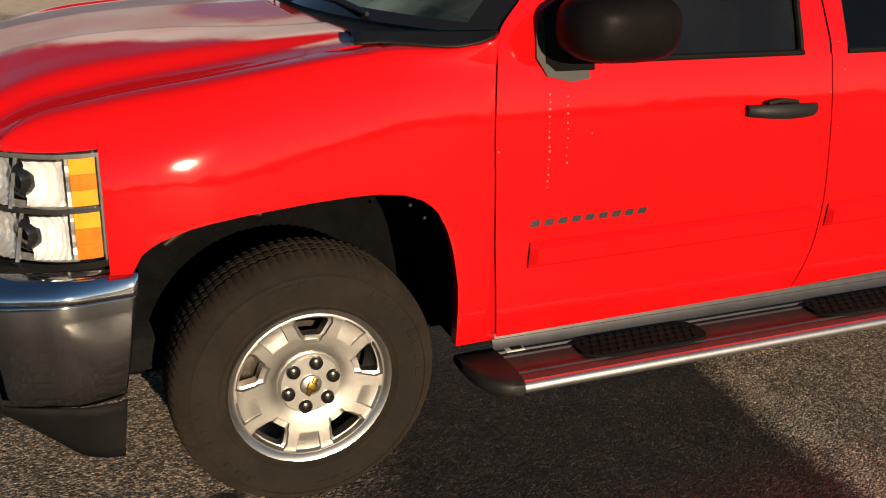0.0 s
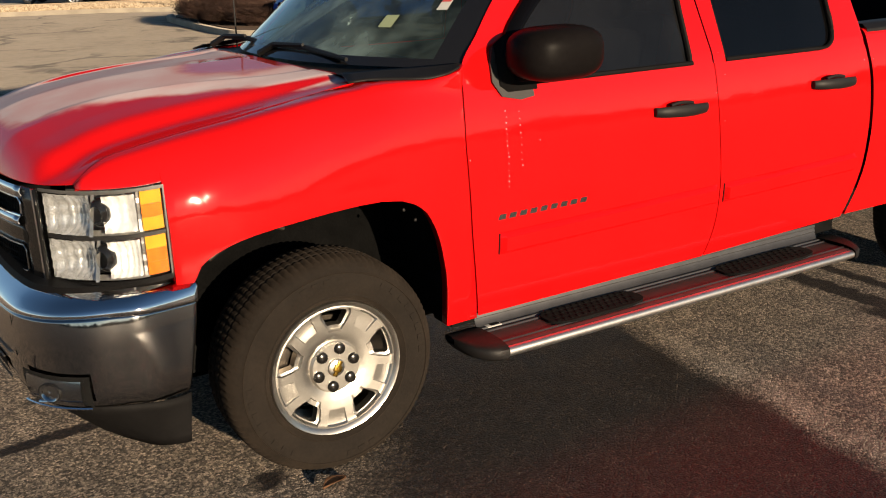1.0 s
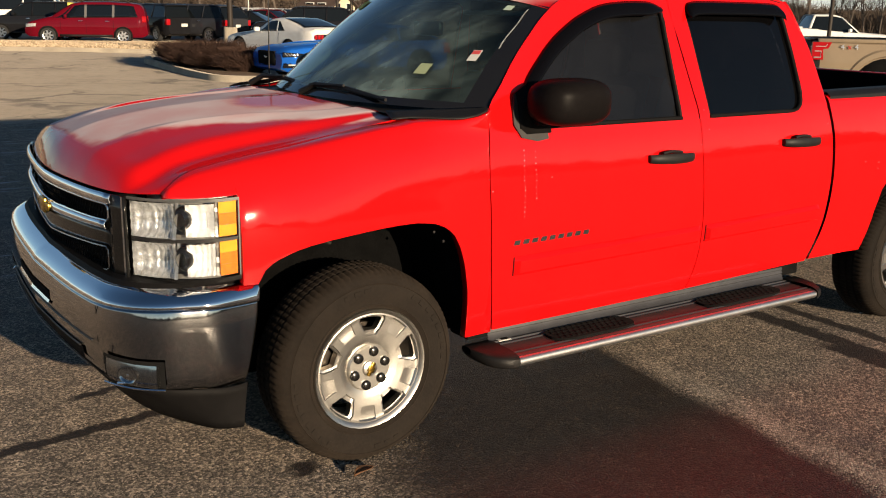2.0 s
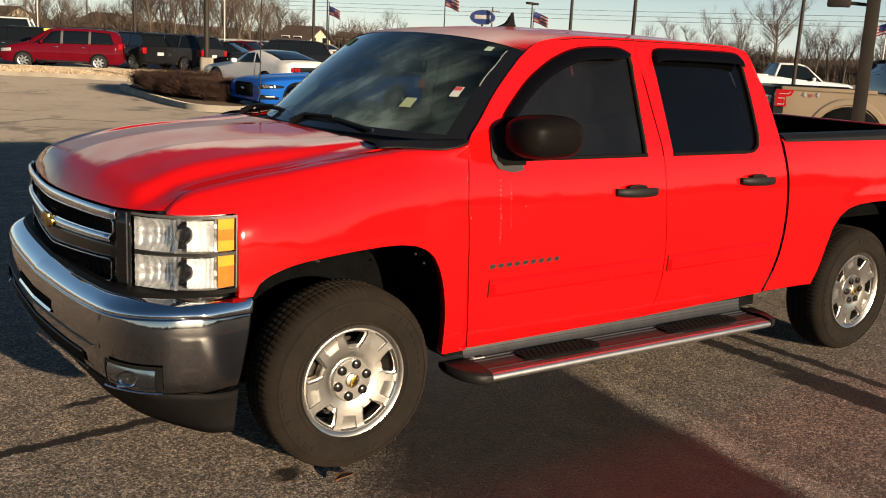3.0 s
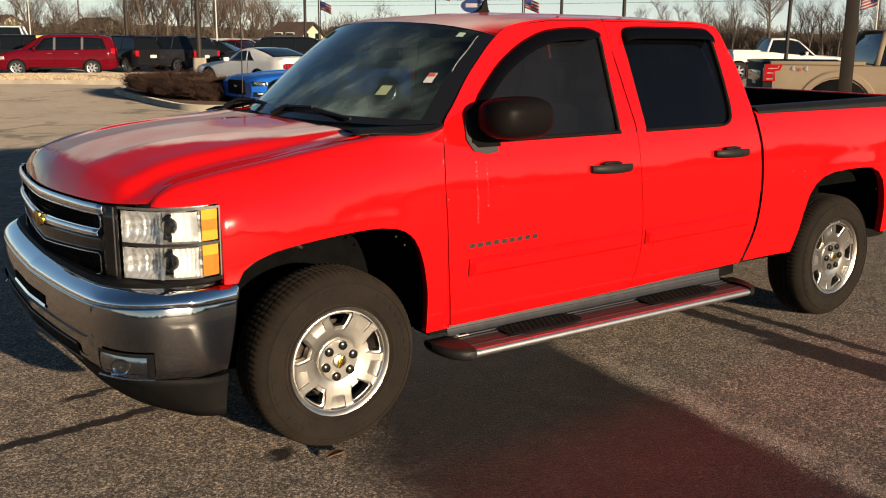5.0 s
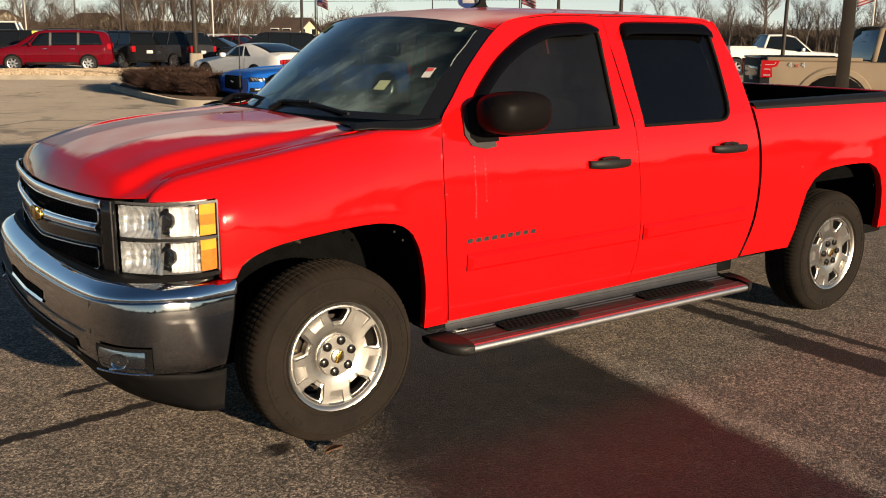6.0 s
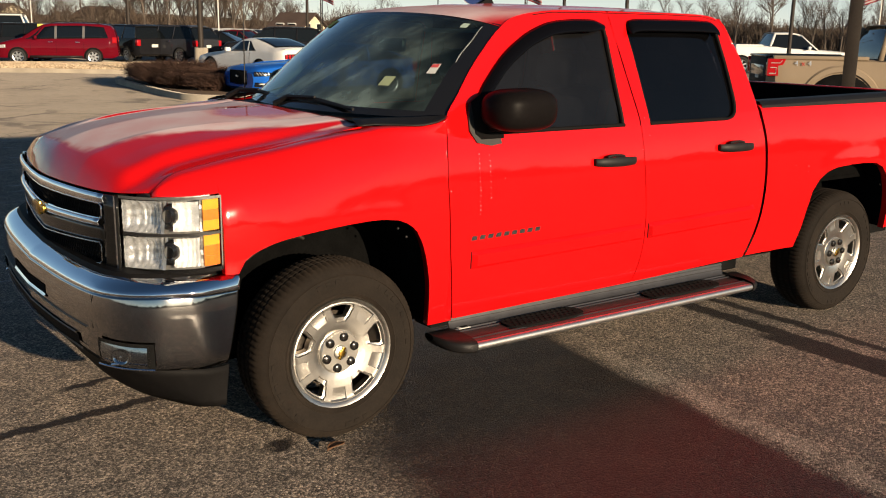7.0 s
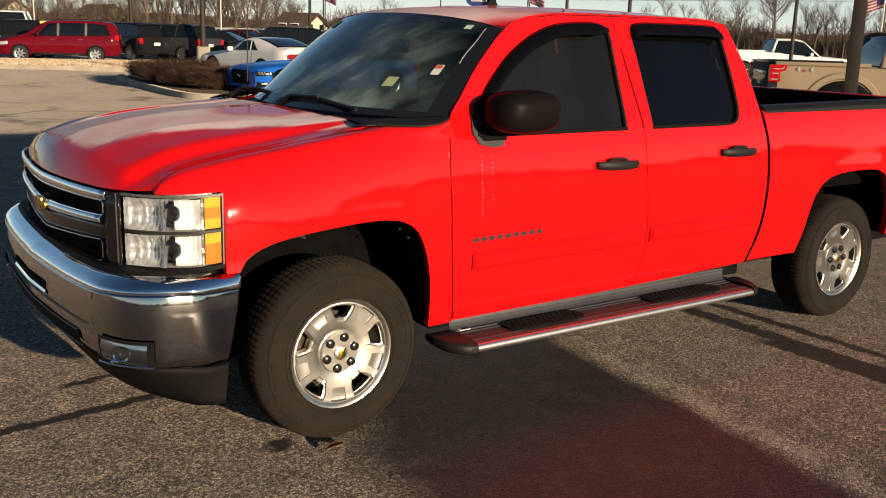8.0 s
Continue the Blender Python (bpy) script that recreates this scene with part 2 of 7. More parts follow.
def part(name, bm, mat, parent=None, label="", smooth=True, thick=0.0):
    """Links a bmesh as one mesh object under a thing or a part."""
    me = bpy.data.meshes.new(name)
    top = parent
    while top and top.parent:
        top = top.parent
    if top and top.get("broad_nose"):
        broadened(bm)
    bmesh.ops.remove_doubles(bm, verts=bm.verts, dist=1e-5)
    bmesh.ops.recalc_face_normals(bm, faces=bm.faces)
    bm.to_mesh(me)
    bm.free()
    me.materials.append(mat)
    if smooth:
        me.shade_smooth()
        me.set_sharp_from_angle(angle=radians(38))
    ob = new(name, me)
    ob.parent = parent
    if thick:
        mod = ob.modifiers.new("solid", "SOLIDIFY")
        mod.thickness, mod.offset = thick, 0.0
    if label:
        ob["label"] = label
    return ob


def root(name, label, category, group=""):
    return tagged(new(name), label, category, group)


def grid(fn, nu, nv, bm=None, keep=None, wrap=False):
    """A sheet of quads over u, v in 0..1; keep(u, v) drops cells."""
    bm = bm or bmesh.new()
    vs = [[bm.verts.new(fn(i / nu, j / nv)) for j in range(nv + 1)] for i in range(nu + 1)]
    for i in range(nu):
        for j in range(nv):
            if keep is None or keep((i + 0.5) / nu, (j + 0.5) / nv):
                bm.faces.new((vs[i][j], vs[i + 1][j], vs[i + 1][j + 1], vs[i][j + 1]))
    return bm


def ruled(a, b, n=1, bm=None, shape=None):
    """A strip between two equally long lists of points."""
    bm = bm or bmesh.new()
    rows = []
    for k in range(n + 1):
        f = k / n
        rows.append([bm.verts.new(shape(Vector(p).lerp(Vector(q), f)) if shape else Vector(p).lerp(Vector(q), f)) for p, q in zip(a, b)])
    for r, s in zip(rows, rows[1:]):
        for i in range(len(r) - 1):
            bm.faces.new((r[i], r[i + 1], s[i + 1], s[i]))
    return bm


def box(lo, hi, bevel=0.0, bm=None, seg=2):
    bm = bm or bmesh.new()
    m = Matrix.Translation([(a + b) / 2 for a, b in zip(lo, hi)]) @ Matrix.Diagonal((*[b - a for a, b in zip(lo, hi)], 1))
    made = bmesh.ops.create_cube(bm, size=1, matrix=m)["verts"]
    if bevel:
        edges = {e for v in made for e in v.link_edges}
        bmesh.ops.bevel(bm, geom=list(edges), offset=bevel, segments=seg, affect="EDGES", profile=0.5)
    return bm


def tube(points, radii, sides=8, bm=None, caps=True):
    """A round bar along points with a radius at each."""
    bm = bm or bmesh.new()
    pts = [Vector(p) for p in points]
    rings = []
    for i, p in enumerate(pts):
        d = (pts[min(i + 1, len(pts) - 1)] - pts[max(i - 1, 0)]).normalized()
        a = d.orthogonal().normalized() if abs(d.z) > 0.95 else d.cross(Vector((0, 0, 1))).normalized()
        b = d.cross(a)
        r = radii[i] if isinstance(radii, (list, tuple)) else radii
        rings.append([bm.verts.new(p + r * (math.cos(2 * math.pi * k / sides) * a + math.sin(2 * math.pi * k / sides) * b)) for k in range(sides)])
    for r, s in zip(rings, rings[1:]):
        for k in range(sides):
            bm.faces.new((r[k], r[(k + 1) % sides], s[(k + 1) % sides], s[k]))
    if caps:
        bm.faces.new(rings[0][::-1])
        bm.faces.new(rings[-1])
    return bm


def lathe(profile, n, axis_to, bm=None, closed=False):
    """Turns (radius, depth) points round an axis; axis_to(r, angle, d) gives the place."""
    bm = bm or bmesh.new()
    rings = [[bm.verts.new(axis_to(r, 2 * math.pi * k / n, d)) for k in range(n)] for r, d in profile]
    pairs = list(zip(rings, rings[1:])) + ([(rings[-1], rings[0])] if closed else [])
    for r, s in pairs:
        for k in range(n):
            bm.faces.new((r[k], r[(k + 1) % n], s[(k + 1) % n], s[k]))
    return bm


def curve_points(pts, n):
    """A Catmull-Rom line through pts, n steps a span."""
    pts = [Vector(p) for p in pts]
    out = []
    for i in range(len(pts) - 1):
        p0, p1, p2, p3 = pts[max(i - 1, 0)], pts[i], pts[i + 1], pts[min(i + 2, len(pts) - 1)]
        for k in range(n):
            t = k / n
            out.append(0.5 * (2 * p1 + (p2 - p0) * t + (2 * p0 - 5 * p1 + 4 * p2 - p3) * t * t + (3 * p1 - p0 - 3 * p2 + p3) * t ** 3))
    out.append(pts[-1])
    return out


def lerp_table(x, table):
    return float(np.interp(x, [a for a, _ in table], [b for _, b in table]))


def soft_table(x, table):
    """Smoothed look-up: the mean of the table round x."""
    return sum(lerp_table(x + d, table) for d in (-0.045, -0.02, 0, 0.02, 0.045)) / 5


def mirrored(bm, yc=1.0):
    """The same mesh on the other side of the plane y = yc."""
    other = bm.copy()
    for v in other.verts:
        v.co.y = 2 * yc - v.co.y
    return other


def both_sides(name, bm, mat, parent, label="", **kw):
    far = part(name, mirrored(bm), mat, parent[1] if isinstance(parent, tuple) else parent, label, **kw)
    near = part(name, bm, mat, parent[0] if isinstance(parent, tuple) else parent, label, **kw)
    return near, far
# ---- the red pickup ----
YC = 1.0
truck = root("pickup_truck", "bright red crew cab pickup with frosted hood, parked on asphalt", "pickup truck")
truck["broad_nose"] = True


def side_y(z):
    """The body side's y at height z: gently barrelled below the windows, leaning in above them."""
    if z < 1.33:
        return -0.02 + (0.25 if z > 0.9 else 0.22) * (z - 0.9) ** 2
    return 0.026 + (z - 1.33) * 0.32


SEAM_FRONT = [(0.40, 0.602), (0.60, 0.575), (0.78, 0.553), (1.1, 0.539), (1.29, 0.548), (1.4, 0.56)]
SEAM_MID = [(0.40, 1.745), (0.46, 1.772), (0.54, 1.80), (0.64, 1.815), (0.80, 1.813), (0.98, 1.795), (1.18, 1.783), (1.30, 1.773)]
SEAM_BED = [(0.44, 2.675), (0.49, 2.695), (0.58, 2.735), (0.71, 2.773), (0.85, 2.786), (0.98, 2.790), (1.17, 2.783), (1.29, 2.752), (1.38, 2.728)]
ARCH_F = [(-0.53, 0.80), (-0.473, 0.828), (-0.40, 0.888), (-0.32, 0.919), (-0.26, 0.932), (-0.187, 0.942), (-0.10, 0.951), (0.0, 0.960), (0.106, 0.966), (0.187, 0.966), (0.269, 0.955), (0.325, 0.932), (0.363, 0.898), (0.395, 0.840), (0.419, 0.768), (0.442, 0.655), (0.452, 0.56), (0.457, 0.437)]
ARCH_R = [(3.165, 0.49), (3.20, 0.60), (3.225, 0.72), (3.26, 0.83), (3.32, 0.90), (3.40, 0.942), (3.50, 0.962), (3.65, 0.97), (3.80, 0.97), (3.92, 0.962), (4.0, 0.93), (4.06, 0.87), (4.10, 0.78), (4.13, 0.66), (4.15, 0.50)]
HOOD_EDGE = [(-0.75, 1.150), (-0.66, 1.207), (-0.52, 1.238), (-0.39, 1.260), (-0.1, 1.302), (0.25, 1.352), (0.56, 1.375)]
CORNER = [(-0.515, 0.004), (-0.56, 0.012), (-0.62, 0.036), (-0.68, 0.080), (-0.735, 0.140), (-0.785, 0.212), (-0.83, 0.30), (-0.86, 0.40), (-0.89, 0.52), (-0.915, 0.68), (-0.935, 0.84), (-0.945, 1.0)]


def hood_front_x(y):
    front = [(0.10, -0.655), (0.17, -0.728), (0.25, -0.786), (0.32, -0.822), (0.40, -0.850), (0.52, -0.880), (0.68, -0.908), (0.84, -0.928), (1.0, -0.938), (1.16, -0.928)]
    y = min(y, 2 * YC - y)
    return sum(lerp_table(y + d, front) for d in (-0.09, -0.06, -0.03, 0, 0.03, 0.06, 0.09)) / 7 - 0.006


HOOD_HALF = 0.825


def hood_z(x, y, xf):
    u = abs(y - YC)
    ze = soft_table(x, HOOD_EDGE)
    zc = soft_table(x, [(-0.95, 1.195), (-0.90, 1.222), (-0.85, 1.246), (-0.79, 1.272), (-0.66, 1.312), (-0.52, 1.345), (-0.3, 1.367), (-0.14, 1.375), (0.27, 1.385)])
    crease = soft_table(x, [(-0.9, 0.29), (-0.65, 0.335), (-0.45, 0.37), (-0.2, 0.41), (0.03, 0.49), (0.3, 0.55)])
    # from the shut line: a level trough, a lit shoulder, a nearly level flat up to the crease, the middle
    e = HOOD_HALF - u
    f = sum(lerp_table(e + d, HOOD_SECTION) for d in (-0.012, -0.006, 0, 0.006, 0.012)) / 5
    z = ze + (zc - ze) * f
    # the middle lies a step lower than the flats beside it
    step = min(1, max(0, (u - crease) / 0.030 + 0.5))
    return z + (0.012 * step * step * (3 - 2 * step) - 0.012) * min(1, max(0, (x + 0.74) / 0.2)) * min(1, max(0, (0.26 - x) / 0.2))


HOOD_SECTION = [(0, -0.13), (0.060, -0.12), (0.100, -0.07), (0.120, 0.01), (0.152, 0.26), (0.175, 0.38), (0.200, 0.43), (0.300, 0.56), (0.435, 0.78), (0.825, 1.02)]


def nose_z(x, y):
    """The hood's height with its rolled front."""
    xf = hood_front_x(y)
    lip = lerp_table(abs(y - YC), [(0, 1.113), (0.6, 1.113), (0.7, 1.117), (0.83, 1.129), (0.87, 1.131)])
    s = max(0.0, x - xf)
    return hood_z(x, y, xf) - (hood_z(xf, y, xf) - lip) * max(0.0, 1 - s / 0.12) ** 3.2


def hood_point(u, v):
    y = YC - HOOD_HALF + 2 * HOOD_HALF * u
    xf, xr = hood_front_x(y), 0.245 - 0.09 * (1 - ((y - YC) / HOOD_HALF) ** 2)
    x = xf + (xr - xf) * v ** 2.0
    return x, y, nose_z(x, y)


ARCH_F_LINE = curve_points([(a, 0, b) for a, b in ARCH_F[1:]], 10)
ARCH_R_LINE = curve_points([(a, 0, b) for a, b in ARCH_R], 10)


def fender_side(x, z):
    y = side_y(z)
    if x < -0.2:
        y += 0.20 * (-0.2 - x) ** 2
    if x < -0.515:
        y = max(y, lerp_table(-x, [(-a, b) for a, b in CORNER]))
    return y


def row_panel(za, zb, xa, xb, nx, nz, y_of=side_y):
    """A side panel between two seams."""
    def fn(u, v):
        z = za(u) if callable(za) else za
        z = z + (zb - z) * v
        x = soft_table(z, xa) + (soft_table(z, xb) - soft_table(z, xa)) * u
        return x, y_of(z), z
    return grid(fn, nx, nz)


BRIM_RISE = [(0.1, 0.003), (0.28, -0.008), (0.42, -0.020), (0.50, -0.014), (0.60, 0.010)]


# fender: columns from the arch up the side, then over the shoulder to the hood's edge
def fender_mesh():
    bm = bmesh.new()
    xs = sorted({round(-0.76 + 0.025 * i, 4) for i in range(0, 54)} | {-0.5125, -0.511, 0.385, 0.400, 0.412, 0.424, 0.434, 0.442, 0.449, 0.4545, 0.4575})
    xs = [x for x in xs if -0.74 < x < 0.50] + [0.50, 0.52, 0.54, 0.63]
    cols = []
    for x in xs:
        if x < -0.512:
            zb = lerp_table(x, [(-0.72, 1.118), (-0.515, 1.131)])
        elif x < -0.45:
            zb = 0.812
        elif x <= 0.457:
            zb = lerp_table(x, ARCH_F)
        else:
            zb = 0.437
        ze = lerp_table(x, BRIM_RISE) + (nose_z(x, YC - HOOD_HALF) if x < 0.2 else soft_table(x, HOOD_EDGE))
        if x < -0.60:
            ze = max(ze, zb + 0.014)
        ye = 0.170 if x < 0.25 else 0.170 - (x - 0.25) * 0.36
        drop = lerp_table(x, [(-0.1, 0.31), (0.42, 0.17)])
        zs = ze - drop if x < -0.512 else max(ze - drop, zb + 0.0005)
        y0 = fender_side(x, zs)
        yk = ye - lerp_table(x, [(-0.6, 0.030), (-0.25, 0.070), (0.0, 0.092), (0.42, 0.108)]) * min(1.0, max(0.0, (ye - y0) / 0.16))
        rise, zt = yk - fender_side(x, min(ze, 1.30)), ze - 0.003

        def over(z):
            """The side's point at height z: the shoulder's round begins at zs."""
            q = min(1.0, max(0.0, (z - zs) / (zt - zs)))
            d = min(math.hypot(x - p.x, z - p.z) for p in ARCH_F_LINE) if x > -0.5 else 9.0
            flare = 0.006 * math.exp(-(d / 0.07) ** 2) * min(1.0, max(0.0, (x + 0.5) / 0.2)) ** 2
            return x, fender_side(x, min(z, 1.30)) + rise * (1 - math.sqrt(1 - q ** 2.6)) - flare, z
        split = min(zt - 0.004, max(zs, zb + 0.003, lerp_table(x, [(-0.45, 1.165), (0.1, 0.0)])))
        col = [over(zb + (split - zb) * k / 13) for k in range(14)]
        a0 = math.asin(min(1.0, max(0.0, (split - zs) / (zt - zs))))
        col += [over(zs + (zt - zs) * math.sin(a0 + (math.pi / 2 - a0) * k / 10)) for k in range(1, 11)]
        dip = 0.0015 * min(1, max(0, (0.3 - x) / 0.1)) * min(1, max(0, (x + 0.66) / 0.1))
        flat = ye - yk
        col += [(x, ye - flat * 0.72, ze), (x, ye - flat * 0.45, ze - dip * 0.35), (x, ye - flat * 0.15, ze - dip * 0.9), (x, ye, ze - dip)]
        col = [(min(px, soft_table(pz, SEAM_FRONT) - 0.004), py, pz) for px, py, pz in col]
        # turned down into the shut line
        col.append((col[-1][0], ye + 0.004, ze - 0.03))
        # flange of the arch
        lip = (col[0][0], col[0][1] + 0.035, zb + 0.004)
        cols.append([bm.verts.new(lip)] + [bm.verts.new(p) for p in col])
    for c, d in zip(cols, cols[1:]):
        for k in range(len(c) - 1):
            bm.faces.new((c[k], d[k], d[k + 1], c[k + 1]))
    return bm


# --- fenders
fender_bm = fender_mesh()
fenders = both_sides("front_fender", fender_bm, RED, truck, thick=0.004)

# --- doors
def low_front(u):
    return 0.445 + 0.012 * u


front_lower = row_panel(low_front, 1.29, [(z, x + 0.001) for z, x in SEAM_FRONT], [(z, x - 0.0025) for z, x in SEAM_MID], 30, 26)
front_door = both_sides("front_door", front_lower, RED, truck, thick=0.006)
rear_lower = row_panel(lambda u: 0.458 + 0.025 * u, 1.29, [(z, x + 0.0025) for z, x in SEAM_MID], [(z, x - 0.006) for z, x in SEAM_BED], 26, 26)
rear_door = both_sides("rear_door", rear_lower, RED, truck, thick=0.006)
for door in (*front_door, *rear_door):
    door.modifiers["solid"].use_rim = False

F_OUT = [(.552, 1.29), (.563, 1.385), (.64, 1.475), (.735, 1.585), (.835, 1.68), (.93, 1.76), (1.05, 1.825), (1.284, 1.858), (1.54, 1.862), (1.658, 1.860), (1.698, 1.66), (1.73, 1.50), (1.762, 1.345), (1.769, 1.29)]
F_IN = [(.73, 1.29), (.735, 1.40), (.765, 1.475), (.835, 1.55), (.93, 1.635), (1.03, 1.70), (1.13, 1.75), (1.28, 1.795), (1.52, 1.808), (1.622, 1.782), (1.637, 1.66), (1.645, 1.50), (1.655, 1.345), (1.657, 1.29)]
R_OUT = [(1.777, 1.29), (1.770, 1.345), (1.738, 1.50), (1.706, 1.66), (1.666, 1.860), (1.80, 1.862), (2.1, 1.862), (2.38, 1.858), (2.50, 1.838), (2.552, 1.79), (2.60, 1.71), (2.655, 1.61), (2.695, 1.5), (2.722, 1.38), (2.738, 1.33), (2.742, 1.305), (2.745, 1.29)]
R_IN = [(1.845, 1.29), (1.838, 1.345), (1.818, 1.50), (1.797, 1.66), (1.782, 1.772), (1.825, 1.812), (2.1, 1.817), (2.37, 1.815), (2.455, 1.805), (2.49, 1.772), (2.512, 1.68), (2.53, 1.58), (2.545, 1.46), (2.549, 1.38), (2.535, 1.326), (2.495, 1.298), (2.43, 1.29)]


def frame_mesh(outer, inner):
    o, i = curve_points([(x, 0, z) for x, z in outer], 5), curve_points([(x, 0, z) for x, z in inner], 5)
    bm = ruled(o, i, 5, shape=lambda p: Vector((p.x, side_y(min(p.z, 1.862)), min(p.z, 1.862))))
    # the return into the opening
    ruled([(p.x, side_y(p.z), p.z) for p in i], [(p.x, side_y(p.z) + 0.03, p.z) for p in i], 1, bm)
    return bm


both_sides("door_frame", frame_mesh(F_OUT, F_IN), RED, front_door)
both_sides("door_frame", frame_mesh(R_OUT, R_IN), RED, rear_door)


def trim_mesh(outer, inner):
    """Grey trim that lines the inside of a door's window frame."""
    o, i = curve_points([(x, 0, z) for x, z in outer], 4), curve_points([(x, 0, z) for x, z in inner], 4)
    return ruled(o, i, 2, shape=lambda p: Vector((p.x, side_y(min(p.z, 1.85)) + 0.036, min(p.z, 1.85))))


both_sides("frame_trim", trim_mesh(F_OUT, F_IN), SEAT, front_door)


def pillar_trim(u, v):
    """The cloth-faced inside of the rear pillar."""
    z = 1.30 + 0.50 * v
    a = lerp_table(z, [(1.29, 2.535), (1.38, 2.553), (1.46, 2.55), (1.58, 2.535), (1.68, 2.517), (1.77, 2.495), (1.81, 2.46)])
    b = lerp_table(z, [(1.29, 2.735), (1.38, 2.712), (1.5, 2.685), (1.61, 2.645), (1.71, 2.59), (1.79, 2.542), (1.838, 2.49)])
    return a + (b - a) * u, side_y(z) + 0.045, z


both_sides("pillar_trim", grid(pillar_trim, 2, 6), SEAT, truck)
both_sides("frame_trim", trim_mesh(R_OUT, R_IN), DARK, rear_door)
both_sides("door_trim", row_panel(0.60, 1.285, [(z, x + 0.02) for z, x in SEAM_FRONT], [(z, x - 0.02) for z, x in SEAM_MID], 6, 6, lambda z: side_y(z) + 0.04), DASH, front_door)
both_sides("door_trim", row_panel(0.60, 1.285, [(z, x + 0.02) for z, x in SEAM_MID], [(z, x - 0.03) for z, x in SEAM_BED], 6, 6, lambda z: side_y(z) + 0.04), DASH, rear_door)


def pane_mesh(loop, off):
    pts = curve_points([(x, 0, z) for x, z in loop], 5)
    bm = bmesh.new()
    bm.faces.new([bm.verts.new((p.x, side_y(p.z) + off, p.z)) for p in pts])
    bmesh.ops.triangulate(bm, faces=bm.faces[:])
    return bm


both_sides("door_glass", pane_mesh(F_IN, 0.022), FRONT_TINT, front_door)
both_sides("door_glass", pane_mesh(R_IN, 0.022), TINTED, rear_door)


def seal_mesh(loop):
    """Black rubber round a window's opening."""
    pts = curve_points([(x, 0, max(z, 1.296)) for x, z in loop], 5)
    bm = tube([(p.x, side_y(p.z) + 0.012, p.z) for p in pts], 0.012, 8)
    x0, x1 = loop[0][0], loop[-1][0]
    tube([(x0 + (x1 - x0) * k / 6, side_y(1.297) + 0.004, 1.298) for k in range(7)], 0.011, 8, bm)
    return bm


both_sides("window_seal", seal_mesh(F_IN), VALANCE, front_door)
both_sides("window_seal", seal_mesh(R_IN), VALANCE, rear_door)


def visor_mesh(line, drop):
    """A smoked rain visor that stands off the door frame along the window's top."""
    top = curve_points([(x, 0, z) for x, z in line], 6)
    n = len(top)
    rows = []
    for k in range(7):
        f = k / 6
        row = []
        for i, p in enumerate(top):
            w = min(1.0, 6 * min(i, n - 1 - i) / n + 0.25)
            z = p.z + 0.012 - drop * f * w
            row.append((p.x, side_y(z) - 0.004 - 0.030 * math.sin(min(1, f * 1.4) * math.pi / 2) * w, z))
        rows.append(row)
    bm = bmesh.new()
    vs = [[bm.verts.new(p) for p in r] for r in rows]
    for r, s in zip(vs, vs[1:]):
        for i in range(n - 1):
            bm.faces.new((r[i], r[i + 1], s[i + 1], s[i]))
    return bm


SMOKED = material("smoked_visor", (0.003, 0.003, 0.004), 0.12, spec=0.10)
both_sides("rain_visor", visor_mesh(F_IN[1:10], 0.062), SMOKED, front_door, thick=0.004)
both_sides("rain_visor", visor_mesh(R_IN[4:10], 0.062), SMOKED, rear_door, thick=0.004)


def moulding(x0, x1):
    """Body-side moulding: a shallow red bar with bevelled ends."""
    def fn(u, v):
        x = x0 + (x1 - x0) * u
        z = lerp_table(x, [(0.66, 0.680), (1.83, 0.695), (2.75, 0.712)]) + 0.086 * v
        edge = min(u * (x1 - x0), (1 - u) * (x1 - x0), 0.004) / 0.004
        bulge = 0.022 * min(1, edge) * min(1, min(v, 1 - v) * 6)
        return x, side_y(z) - 0.005 - bulge, z
    return grid(fn, 60, 10)


both_sides("side_moulding", moulding(0.672, 1.795), RED, front_door)
both_sides("side_moulding", moulding(1.838, 2.70), RED, rear_door)


def gap_mesh(x0, x1):
    """The thin dark gap at a moulding's front end."""
    z0 = lerp_table(x0, [(0.66, 0.680), (1.83, 0.695), (2.75, 0.712)])
    return tube([(x0, side_y(z) - 0.004, z) for z in (z0 + 0.002, z0 + 0.045, z0 + 0.084)], 0.0030, 6)


both_sides("moulding_gap", gap_mesh(0.671, 1.796), DARK, front_door)
both_sides("moulding_gap", gap_mesh(1.837, 2.701), DARK, rear_door)


def handle_mesh(x0, z0):
    bm = bmesh.new()
    pts = [Vector((x0 + 0.285 * f, side_y(1.13) - 0.012 - 0.034 * math.sin(math.pi * min(1, max(0, (f * 1.0)))) ** 0.5, z0 - 0.006 * f)) for f in [i / 14 for i in range(15)]]
    rings = []
    for i, p in enumerate(pts):
        f = i / 14
        w = 0.019 + 0.006 * math.sin(f * math.pi)
        rings.append([bm.verts.new(p + Vector((0, 0.012 * math.cos(a), w * math.sin(a)))) for a in [2 * math.pi * k / 10 for k in range(10)]])
    for r, s in zip(rings, rings[1:]):
        for k in range(10):
            bm.faces.new((r[k], r[(k + 1) % 10], s[(k + 1) % 10], s[k]))
    bm.faces.new(rings[0][::-1])
    bm.faces.new(rings[-1])
    return bm


def cup_mesh(x0, z0):
    """The hollow behind a handle, as a shallow dished ring."""
    def fn(u, v):
        a = 2 * math.pi * u
        r = v
        x, z = x0 + 0.14 + 0.075 * r * math.cos(a), z0 + 0.058 * r * math.sin(a)
        return x, side_y(z) - 0.0005 - 0.0025 * (1 - r * r), z
    return grid(fn, 28, 5)


